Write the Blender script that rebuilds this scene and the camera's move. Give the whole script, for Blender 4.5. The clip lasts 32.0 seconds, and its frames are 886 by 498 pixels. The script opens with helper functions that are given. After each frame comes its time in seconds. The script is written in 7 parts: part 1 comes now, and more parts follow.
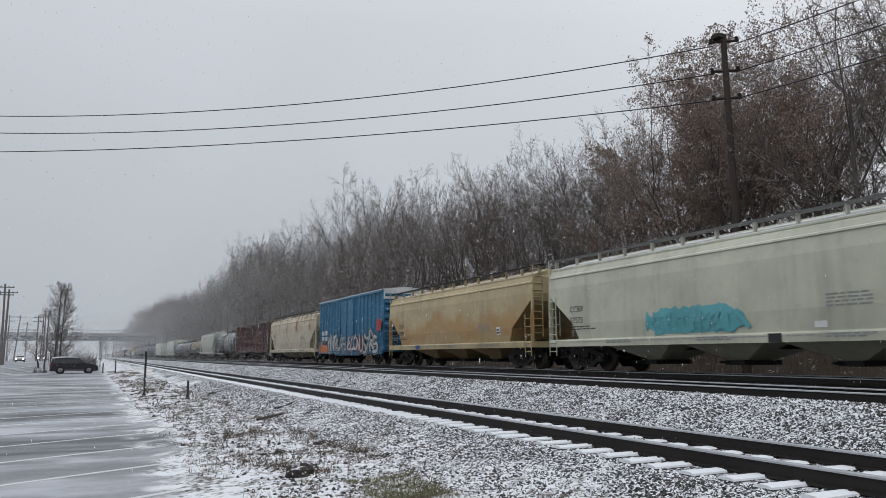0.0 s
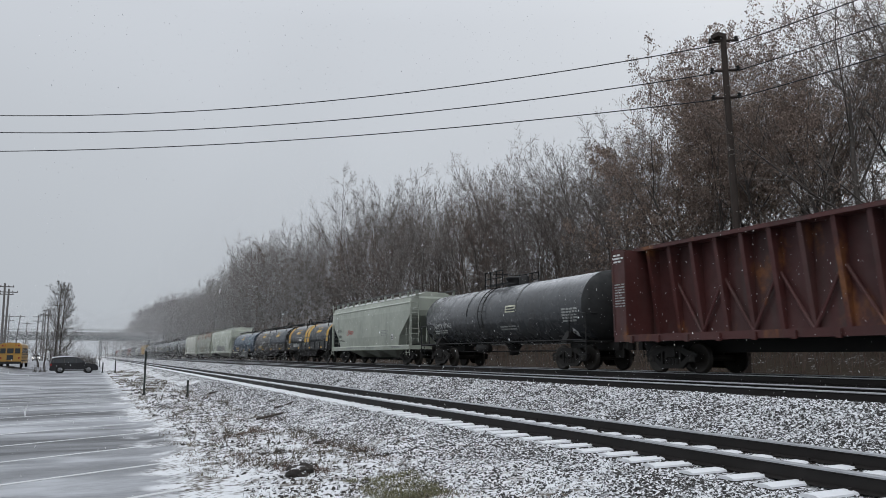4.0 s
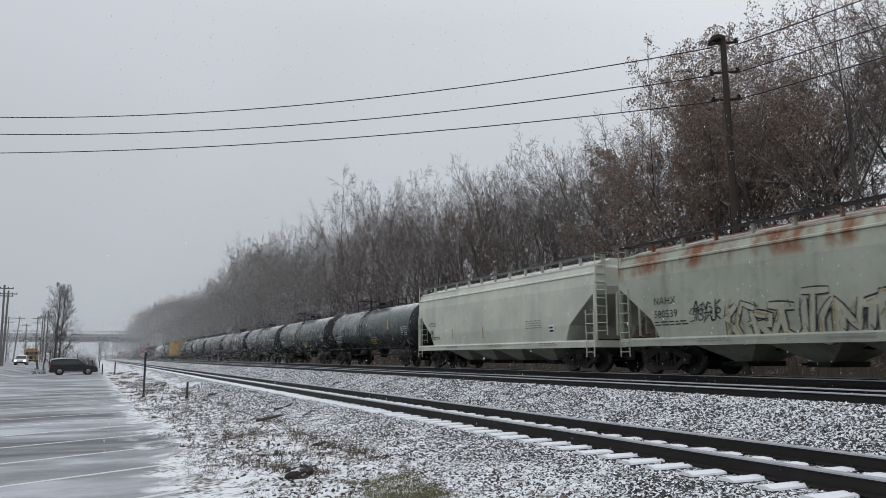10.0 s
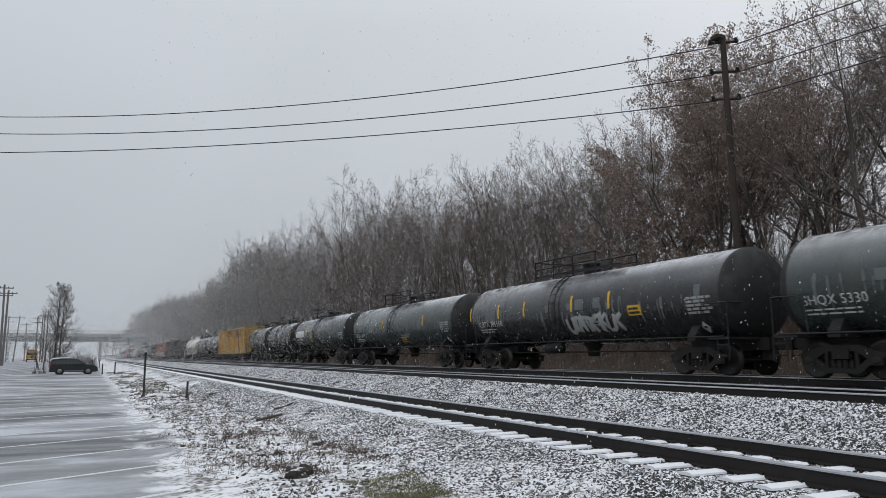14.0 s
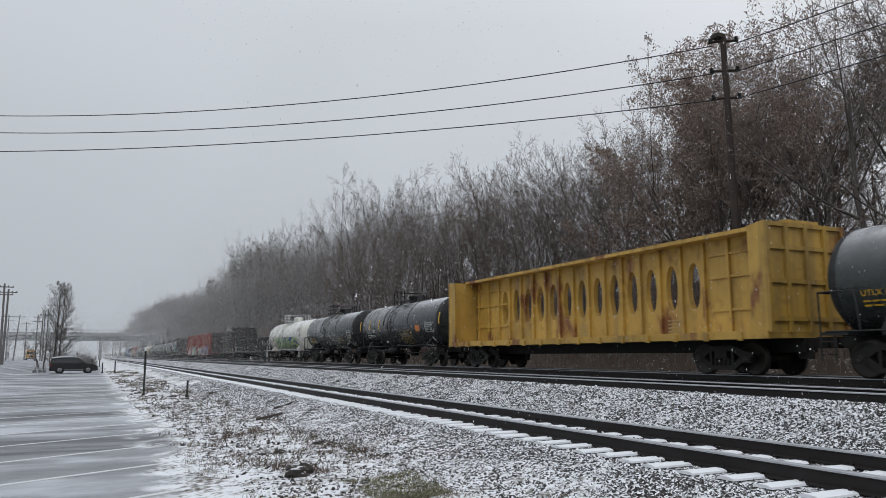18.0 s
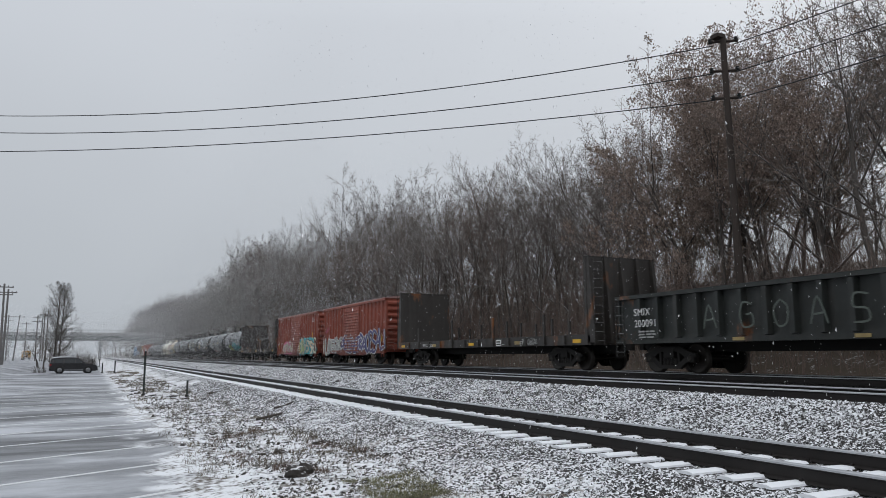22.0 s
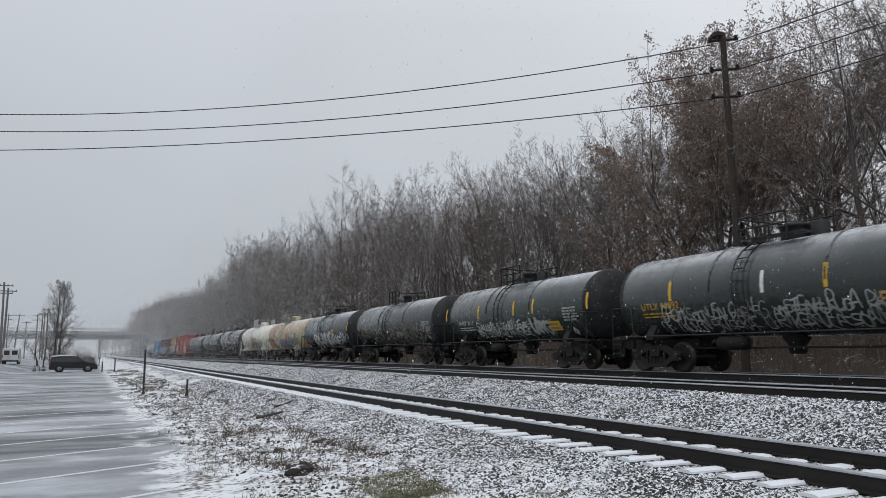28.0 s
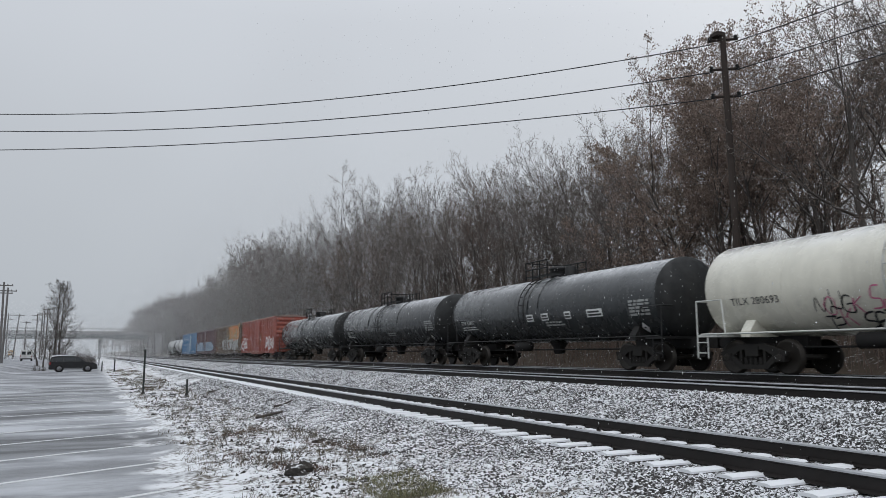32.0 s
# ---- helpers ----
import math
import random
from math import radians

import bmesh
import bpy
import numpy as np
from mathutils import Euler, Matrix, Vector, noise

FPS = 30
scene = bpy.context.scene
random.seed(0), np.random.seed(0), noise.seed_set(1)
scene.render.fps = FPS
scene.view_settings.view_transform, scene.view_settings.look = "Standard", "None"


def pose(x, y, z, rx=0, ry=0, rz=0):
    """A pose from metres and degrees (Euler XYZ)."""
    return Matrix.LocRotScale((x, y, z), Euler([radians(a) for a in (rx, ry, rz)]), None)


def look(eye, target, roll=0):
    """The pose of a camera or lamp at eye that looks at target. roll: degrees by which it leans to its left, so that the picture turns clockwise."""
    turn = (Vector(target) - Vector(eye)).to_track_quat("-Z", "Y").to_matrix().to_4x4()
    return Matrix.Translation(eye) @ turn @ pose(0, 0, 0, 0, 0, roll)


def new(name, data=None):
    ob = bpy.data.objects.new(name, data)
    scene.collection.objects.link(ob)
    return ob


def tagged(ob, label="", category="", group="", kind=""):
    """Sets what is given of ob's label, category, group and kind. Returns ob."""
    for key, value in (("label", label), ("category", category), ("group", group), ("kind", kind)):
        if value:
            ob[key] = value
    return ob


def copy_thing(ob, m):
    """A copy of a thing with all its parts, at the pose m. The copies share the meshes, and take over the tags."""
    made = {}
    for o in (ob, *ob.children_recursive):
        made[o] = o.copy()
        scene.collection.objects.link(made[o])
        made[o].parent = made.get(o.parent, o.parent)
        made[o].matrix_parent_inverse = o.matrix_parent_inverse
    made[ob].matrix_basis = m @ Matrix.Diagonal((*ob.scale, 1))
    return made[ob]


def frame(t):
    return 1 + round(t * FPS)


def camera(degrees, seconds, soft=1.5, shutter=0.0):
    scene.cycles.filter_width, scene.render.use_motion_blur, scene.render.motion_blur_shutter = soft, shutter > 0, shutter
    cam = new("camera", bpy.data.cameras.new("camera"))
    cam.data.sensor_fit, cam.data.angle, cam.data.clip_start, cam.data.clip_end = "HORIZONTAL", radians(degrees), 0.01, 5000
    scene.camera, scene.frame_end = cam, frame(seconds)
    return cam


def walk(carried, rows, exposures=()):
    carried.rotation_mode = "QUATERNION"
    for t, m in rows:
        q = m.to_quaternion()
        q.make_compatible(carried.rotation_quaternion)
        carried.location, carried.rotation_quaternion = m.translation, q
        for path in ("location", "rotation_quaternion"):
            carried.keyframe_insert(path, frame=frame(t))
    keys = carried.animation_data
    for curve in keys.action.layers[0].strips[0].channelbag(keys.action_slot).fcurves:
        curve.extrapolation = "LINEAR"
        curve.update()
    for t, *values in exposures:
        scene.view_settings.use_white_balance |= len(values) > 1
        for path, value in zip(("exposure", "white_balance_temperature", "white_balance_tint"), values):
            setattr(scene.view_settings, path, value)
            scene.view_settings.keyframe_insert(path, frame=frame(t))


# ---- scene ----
# The camera stands beside a railway and sways a little; x runs across the tracks, y along them, z = 0 is the near rail's top.
cam = camera(61.81, 32.0, soft=0.5, shutter=0.1)
EYE = (0.0, 0.0, 1.136)


def view(dx, dy):
    yaw, tilt = radians(25.164 - 0.0437 * dx), radians(8.129 + 0.0437 * dy)
    way = Vector((math.sin(yaw) * math.cos(tilt), math.cos(yaw) * math.cos(tilt), math.sin(tilt)))
    return look(EYE, Vector(EYE) + way, -0.175)


SWAY = [(0, 0.8, 0.8), (1.0, 1.2, 0.8), (1.5, 1.2, -0.2), (2.5, 0.8, 0.6), (3.5, 0.5, 0), (5.5, 0.3, -0.2), (6.5, 0.2, 0), (7.5, 0, 0.8), (9.0, 0, 1.3),
        (9.5, 0, 2.8), (11.0, 0, 3.0), (13.0, 0, 2.8), (14.0, 0, 2.2), (14.5, 0, 1.5), (16.5, 0, 1.2), (17.5, 0, 0), (18.5, 0, 0.8), (19.0, 0, 0),
        (20.0, 0, 0.8), (21.0, -0.4, 0.9), (23.0, 0, 0), (24.5, -0.4, -0.2), (25.5, 0, -1.8), (27.5, -0.4, -1.9), (29.0, -0.5, -1.8), (31.0, 0, -1.9),
        (31.5, 0, -0.6), (32.0, -0.8, -2.2)]
walk(cam, [(t, view(dx, dy)) for t, dx, dy in SWAY])

# ---- light: an overcast snow sky ----
world = bpy.data.worlds.new("overcast")
scene.world = world
world.use_nodes = True
wn, wl = world.node_tree.nodes, world.node_tree.links
bg = wn["Background"]
sky = wn.new("ShaderNodeTexSky")
sky.sky_type, sky.sun_disc, sky.sun_elevation, sky.sun_rotation = "NISHITA", False, radians(38), radians(60)
sky.air_density, sky.dust_density = 2.0, 6.0
grey = wn.new("ShaderNodeHueSaturation")
grey.inputs["Saturation"].default_value = 0.10
grey.inputs["Value"].default_value = 0.006
wl.new(sky.outputs[0], grey.inputs["Color"])
co = wn.new("ShaderNodeTexCoord")
sep = wn.new("ShaderNodeSeparateXYZ")
wl.new(co.outputs["Generated"], sep.inputs[0])
ramp = wn.new("ShaderNodeValToRGB")
ramp.color_ramp.elements[0].position, ramp.color_ramp.elements[0].color = 0.0, (0.452, 0.490, 0.533, 1)
ramp.color_ramp.elements[1].position, ramp.color_ramp.elements[1].color = 1.0, (1.12, 1.19, 1.29, 1)
mid = ramp.color_ramp.elements.new(0.42)
mid.color = (0.572, 0.607, 0.66, 1)
wl.new(sep.outputs["Z"], ramp.inputs[0])
cloud = wn.new("ShaderNodeTexNoise")
cloud.inputs["Scale"].default_value, cloud.inputs["Detail"].default_value = 1.6, 3
wl.new(co.outputs["Generated"], cloud.inputs["Vector"])
amount = wn.new("ShaderNodeMapRange")
amount.inputs["From Min"].default_value, amount.inputs["From Max"].default_value = 0.3, 0.7
amount.inputs["To Min"].default_value, amount.inputs["To Max"].default_value = 0.93, 1.05
wl.new(cloud.outputs["Fac"], amount.inputs["Value"])
both = wn.new("ShaderNodeMix")
both.data_type = "RGBA"
both.blend_type = "ADD"
both.inputs["Factor"].default_value = 1.0
wl.new(ramp.outputs[0], both.inputs["A"])
wl.new(grey.outputs[0], both.inputs["B"])
veil = wn.new("ShaderNodeMix")
veil.data_type, veil.blend_type = "RGBA", "MULTIPLY"
veil.inputs["Factor"].default_value = 1.0
wl.new(both.outputs["Result"], veil.inputs["A"])
wl.new(amount.outputs[0], veil.inputs["B"])
wl.new(veil.outputs["Result"], bg.inputs["Color"])
bg.inputs["Strength"].default_value = 0.95
sun_data = bpy.data.lights.new("sun", "SUN")
sun_data.energy, sun_data.angle, sun_data.color = 0.5, radians(40), (1, 0.98, 0.95)
sun = new("sun", sun_data)
sun.matrix_world = look((0, 0, 30), (14, 16, 0))
scene.view_settings.exposure = 0.0


# ---- materials ----
def rgba(c):
    return (c[0], c[1], c[2], 1.0)


class Nodes:
    """A principled material with small helpers for its node graph."""

    def __init__(self, name):
        self.mat = bpy.data.materials.new(name)
        self.mat.use_nodes = True
        self.tree = self.mat.node_tree
        self.n, self.l = self.tree.nodes, self.tree.links
        self.bsdf = self.n["Principled BSDF"]
        self.co = self.n.new("ShaderNodeTexCoord").outputs["Object"]
        self.rand = self.n.new("ShaderNodeObjectInfo").outputs["Random"]

    def put(self, value, socket):
        if hasattr(value, "is_output"):
            self.l.new(value, socket)
        elif isinstance(value, tuple) and len(value) == 3 and socket.type == "RGBA":
            socket.default_value = rgba(value)
        else:
            socket.default_value = value

    def noise(self, scale, detail=4, stretch=(1, 1, 1), rough=0.55, where=None):
        m = self.n.new("ShaderNodeMapping")
        m.inputs["Scale"].default_value = stretch
        self.l.new(where or self.co, m.inputs["Vector"])
        t = self.n.new("ShaderNodeTexNoise")
        t.inputs["Scale"].default_value, t.inputs["Detail"].default_value, t.inputs["Roughness"].default_value = scale, detail, rough
        self.l.new(m.outputs[0], t.inputs["Vector"])
        return t.outputs["Fac"]

    def band(self, value, a, b, lo=0.0, hi=1.0):
        t = self.n.new("ShaderNodeMapRange")
        t.interpolation_type = "SMOOTHSTEP"
        for key, x in (("Value", value), ("From Min", a), ("From Max", b), ("To Min", lo), ("To Max", hi)):
            self.put(x, t.inputs[key])
        return t.outputs[0]

    def math(self, op, a, b=0.0):
        t = self.n.new("ShaderNodeMath")
        t.operation = op
        self.put(a, t.inputs[0]), self.put(b, t.inputs[1])
        return t.outputs[0]

    def mix(self, f, a, b):
        t = self.n.new("ShaderNodeMix")
        t.data_type = "RGBA"
        self.put(f, t.inputs["Factor"]), self.put(a, t.inputs["A"]), self.put(b, t.inputs["B"])
        return t.outputs["Result"]

    def up(self):
        g = self.n.new("ShaderNodeNewGeometry")
        s = self.n.new("ShaderNodeSeparateXYZ")
        self.l.new(g.outputs["Normal"], s.inputs[0])
        return s.outputs["Z"]

    def axis(self, which):
        s = self.n.new("ShaderNodeSeparateXYZ")
        self.l.new(self.co, s.inputs[0])
        return s.outputs[which]

    def bump(self, value, strength, distance=0.02):
        b = self.n.new("ShaderNodeBump")
        b.inputs["Strength"].default_value, b.inputs["Distance"].default_value = strength, distance
        self.l.new(value, b.inputs["Height"])
        self.l.new(b.outputs[0], self.bsdf.inputs["Normal"])

    def done(self, colour, rough=0.7, metal=0.0, spec=None):
        self.put(colour, self.bsdf.inputs["Base Color"])
        self.put(rough, self.bsdf.inputs["Roughness"])
        self.bsdf.inputs["Metallic"].default_value = metal
        if spec is not None:
            self.bsdf.inputs["Specular IOR Level"].default_value = spec
        return self.mat


SNOW = (0.745, 0.758, 0.782)


def paint(name, colour, dirt=0.35, rust=0.0, dirt_colour=(0.06, 0.055, 0.05), rust_colour=(0.26, 0.10, 0.035), rough=0.55, snow=0.0, metal=0.0, rust_z=None, settle=0.72, stain=None, rust_scale=0.8, film=0.0):
    """Weathered paint: broad fading, streaks that run down, dirt, rust patches and a dusting of snow on what faces up.
    film paints a sky reflection into the upper half.
    """
    m = Nodes(name)
    fade = m.noise(0.5, 3)
    col = m.mix(m.band(fade, 0.3, 0.7), tuple(0.86 * c for c in colour), tuple(min(1, 1.10 * c) for c in colour))
    streak = m.noise(1.0, 4, (2.2, 2.2, 0.16))
    col = m.mix(m.band(streak, 0.46, 0.78, 0, dirt), col, dirt_colour)
    grime = m.noise(3.0, 6)
    col = m.mix(m.band(grime, 0.5, 0.85, 0, dirt * 0.8), col, dirt_colour)
    if stain:
        # a wash of another colour between two heights, with a ragged edge
        tint, low, high = stain
        z = m.math("ADD", m.axis("Z"), m.band(m.noise(0.45, 4), 0.25, 0.75, -0.6, 0.6))
        col = m.mix(m.math("MULTIPLY", m.band(z, high, high - 0.8), m.band(z, low - 0.3, low + 0.2, 0.45, 1.0)), col, m.mix(m.noise(0.9, 5, (1, 1, 0.4)), tint, tuple(1.25 * c for c in tint)))
    if rust:
        patch = m.noise(rust_scale, 6, (1, 1, 0.55), 0.62)
        k = m.band(patch, 0.62 - 0.25 * rust, 0.74 - 0.2 * rust)
        if rust_z:
            k = m.math("MULTIPLY", k, m.band(m.axis("Z"), rust_z[0], rust_z[1]))
        col = m.mix(k, col, m.mix(m.noise(9, 4), rust_colour, tuple(0.5 * c for c in rust_colour)))
    # film: paler colour on upward faces, painted in for the sky's reflection
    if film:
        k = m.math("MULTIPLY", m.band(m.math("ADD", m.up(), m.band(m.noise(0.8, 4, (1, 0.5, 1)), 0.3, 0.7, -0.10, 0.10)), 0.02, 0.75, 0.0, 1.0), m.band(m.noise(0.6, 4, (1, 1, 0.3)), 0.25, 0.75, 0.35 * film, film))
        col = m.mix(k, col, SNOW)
    if snow:
        k = m.math("MULTIPLY", m.band(m.up(), settle, 0.97), m.band(m.noise(2.0, 5), 0.25, 0.6, 0.25, snow))
        col = m.mix(k, col, SNOW)
    m.bump(grime, 0.15, 0.01)
    return m.done(col, m.band(grime, 0.3, 0.8, rough - 0.12, rough + 0.2), metal)


def plain(name, colour, rough=0.6, metal=0.0, vary=0.2, snow=0.0, scale=4.0):
    m = Nodes(name)
    n = m.noise(scale, 5)
    col = m.mix(n, tuple(c * (1 - vary) for c in colour), tuple(min(1, c * (1 + vary)) for c in colour))
    if snow:
        col = m.mix(m.math("MULTIPLY", m.band(m.up(), 0.55, 0.9), m.band(m.noise(scale * 2, 4), 0.3, 0.55, 0.0, snow)), col, SNOW)
    m.bump(n, 0.2, 0.01)
    return m.done(col, rough, metal)


def ballast_stone(name, cover, dark):
    """Crushed stone: grey stones of several tones, snow lying on what faces up."""
    m = Nodes(name)
    g = m.n.new("ShaderNodeNewGeometry")
    tone = m.mix(g.outputs["Random Per Island"], tuple(0.55 * c for c in dark), tuple(1.7 * c for c in dark))
    patch = m.band(m.noise(1.3, 4), 0.3, 0.7, -0.12, 0.12)
    k = m.band(m.math("ADD", m.math("ADD", m.up(), patch), m.band(m.noise(30, 3), 0.3, 0.7, -0.2, 0.2)), 0.98 - cover, 1.2 - cover)
    m.bump(m.noise(60, 3), 0.4, 0.01)
    return m.done(m.mix(k, tone, SNOW), 0.85)


def ballast_bed(name, cover, dark, scale=16.0):
    """The bed of crushed stone seen from further off."""
    m = Nodes(name)
    v = m.n.new("ShaderNodeTexVoronoi")
    v.inputs["Scale"].default_value = scale
    m.l.new(m.co, v.inputs["Vector"])
    fine = m.noise(scale * 1.3, 4)
    big = m.noise(0.7, 4)
    tone = m.mix(fine, tuple(0.5 * c for c in dark), tuple(1.6 * c for c in dark))
    k = m.math("ADD", m.math("ADD", m.math("MULTIPLY", v.outputs["Distance"], -0.5), fine), m.math("MULTIPLY", big, 0.5))
    col = m.mix(m.band(k, 0.62 - cover, 0.80 - cover), tone, SNOW)
    m.bump(k, 0.9, 0.05)
    return m.done(col, 0.9)


M_RAIL = plain("rail_steel", (0.014, 0.011, 0.010), 0.65, 0.2, 0.3)
M_RAILTOP = plain("worn_rail_head_sheen", (0.42, 0.43, 0.45), 0.40, 0.35, 0.2)
M_TIE = plain("creosoted_tie", (0.045, 0.036, 0.03), 0.9, 0, 0.3, 0.0, 8)
M_SNOW = plain("settled_snow", (0.745, 0.758, 0.782), 0.9, 0, 0.05, 0, 3)
M_STONE = ballast_stone("snowy_crushed_stone", 0.84, (0.050, 0.047, 0.045))
M_BED = ballast_bed("snowy_ballast_bed", 0.205, (0.045, 0.042, 0.04))
M_BED_DARK = ballast_bed("wet_ballast_bed", -0.02, (0.028, 0.025, 0.023))
M_UNDER = plain("grimy_underframe", (0.010, 0.009, 0.0085), 0.75, 0.0, 0.4)
# trucks and wheels: dusty iron darkened further for the shade below the cars
M_TRUCK = plain("shaded_brake_dust_iron", (0.012, 0.0105, 0.009), 0.75, 0.1, 0.4)
M_WHEEL = plain("wheel_steel", (0.03, 0.026, 0.022), 0.5, 0.4, 0.3)
M_GRATE = plain("galvanised_grating", (0.13, 0.13, 0.125), 0.6, 0.2, 0.3, 0.5)
M_BLACK = plain("black_iron", (0.012, 0.012, 0.012), 0.6, 0.1, 0.3)


# ---- mesh helpers ----
class Shape:
    """Collects faces; one Shape becomes one mesh."""

    def __init__(self):
        self.v, self.f, self.k, self.s = [], [], [], []

    def add(self, verts, faces, k=0, smooth=False):
        o = len(self.v)
        self.v += [tuple(p) for p in verts]
        for f in faces:
            self.f.append(tuple(i + o for i in f))
            self.k.append(k)
            self.s.append(smooth)
        return self

    def box(self, x0, x1, y0, y1, z0, z1, k=0):
        v = [(x, y, z) for x in (x0, x1) for y in (y0, y1) for z in (z0, z1)]
        return self.add(v, [(0, 1, 3, 2), (4, 6, 7, 5), (0, 4, 5, 1), (2, 3, 7, 6), (0, 2, 6, 4), (1, 5, 7, 3)], k)

    def ext(self, poly, axis, a, b, k=0, smooth=False):
        """A closed outline in the plane across axis, pushed from a to b."""
        n = len(poly)
        put = {"x": lambda p, c: (c, p[0], p[1]), "y": lambda p, c: (p[0], c, p[1]), "z": lambda p, c: (p[0], p[1], c)}[axis]
        v = [put(p, a) for p in poly] + [put(p, b) for p in poly]
        f = [(i, (i + 1) % n, n + (i + 1) % n, n + i) for i in range(n)]
        self.add(v, f, k, smooth)
        return self.add(v, [tuple(range(n - 1, -1, -1)), tuple(range(n, 2 * n))], k)

    def tube(self, pts, r, n=6, k=0, r1=None, caps=True):
        pts = [Vector(p) for p in pts]
        rings = []
        for i, p in enumerate(pts):
            d = (pts[min(i + 1, len(pts) - 1)] - pts[max(i - 1, 0)]).normalized()
            a = d.orthogonal().normalized() if abs(d.z) > 0.95 else d.cross(Vector((0, 0, 1))).normalized()
            b = d.cross(a)
            q = r if r1 is None else r + (r1 - r) * i / (len(pts) - 1)
            rings.append([p + q * (math.cos(t) * a + math.sin(t) * b) for t in [2 * math.pi * j / n for j in range(n)]])
        v = [q for ring in rings for q in ring]
        f = [(i * n + j, i * n + (j + 1) % n, (i + 1) * n + (j + 1) % n, (i + 1) * n + j) for i in range(len(pts) - 1) for j in range(n)]
        self.add(v, f, k, n > 4)
        if caps:
            self.add(v, [tuple(range(n - 1, -1, -1)), tuple(range(len(v) - n, len(v)))], k)
        return self

    def lathe(self, prof, axis, centre, n=24, k=0, smooth=True):
        """prof: (radius, distance along the axis)."""
        v, f = [], []
        for r, d in prof:
            for j in range(n):
                t = 2 * math.pi * j / n
                a, b = r * math.cos(t), r * math.sin(t)
                p = {"x": (d, a, b), "y": (a, d, b), "z": (a, b, d)}[axis]
                v.append((p[0] + centre[0], p[1] + centre[1], p[2] + centre[2]))
        for i in range(len(prof) - 1):
            for j in range(n):
                f.append((i * n + j, i * n + (j + 1) % n, (i + 1) * n + (j + 1) % n, (i + 1) * n + j))
        self.add(v, f, k, smooth)
        return self.add(v, [tuple(range(n)), tuple(range(len(v) - n, len(v)))], k, False)

    def mesh(self, name, *mats):
        me = bpy.data.meshes.new(name)
        me.from_pydata(self.v, [], self.f)
        me.polygons.foreach_set("material_index", self.k)
        me.polygons.foreach_set("use_smooth", self.s)
        for m in mats:
            me.materials.append(m)
        bm = bmesh.new()
        bm.from_mesh(me)
        bmesh.ops.recalc_face_normals(bm, faces=bm.faces)
        bm.to_mesh(me)
        bm.free()
        return me


def part(name, shape, mats, parent=None, label="", at=None):
    """Links a Shape or a mesh as ONE mesh object under a thing or under a part."""
    mats = mats if isinstance(mats, (tuple, list)) else (mats,)
    ob = new(name, shape if isinstance(shape, bpy.types.Mesh) else shape.mesh(name, *mats))
    if parent is not None:
        ob.parent = parent
    if at is not None:
        ob.matrix_local = at
    return tagged(ob, label)


def thing(name, label, category, group="", kind=""):
    return tagged(new(name), label, category, group, kind)


def big_mesh(name, verts, faces, mats, index=None, smooth=False):
    """A mesh from numpy arrays, all faces of one size."""
    me = bpy.data.meshes.new(name)
    n, m = len(verts), faces.shape[1]
    me.vertices.add(n)
    me.vertices.foreach_set("co", np.asarray(verts, np.float32).ravel())
    me.loops.add(faces.size)
    me.loops.foreach_set("vertex_index", faces.astype(np.int32).ravel())
    me.polygons.add(len(faces))
    me.polygons.foreach_set("loop_start", np.arange(0, faces.size, m, dtype=np.int32))
    me.polygons.foreach_set("loop_total", np.full(len(faces), m, np.int32))
    if index is not None:
        me.polygons.foreach_set("material_index", index.astype(np.int32))
    me.polygons.foreach_set("use_smooth", np.full(len(faces), smooth))
    for x in mats:
        me.materials.append(x)
    me.update(calc_edges=True)
    return me

# ---- ground: one sheet, with the tracks' beds raised on it ----
GROUND = [(-3000, 6), (-400, 1.0), (-40, 0.2), (-10, -0.12), (-7, -0.66), (-6, -0.70), (1.15, -0.70), (1.5, -0.66), (2.2, -0.60), (3.4, -0.56), (4.6, -0.46), (5.3, -0.33),
          (5.8, -0.245), (9.0, -0.24), (10.0, -0.02), (10.9, 0.22), (14.4, 0.27), (15.2, 0.24), (15.9, 0.30), (19.0, 0.30), (20.4, 0.05), (21.6, 0.1), (23.5, 0.9), (26, 1.7),
          (30, 2.7), (40, 5), (60, 9), (120, 13), (400, 16), (3000, 30)]


def ground_z(x, y=0.0):
    z = float(np.interp(x, [p[0] for p in GROUND], [p[1] for p in GROUND]))
    if 1.6 < x < 5.6:
        z += 0.05 * noise.noise((x * 0.9, y * 0.9, 0)) + 0.03 * noise.noise((x * 3, y * 3, 2))
    elif x > 20.5:
        z += 0.35 * noise.noise((x * 0.12, y * 0.12, 5)) * min(1, (x - 20.5) / 5)
    return z


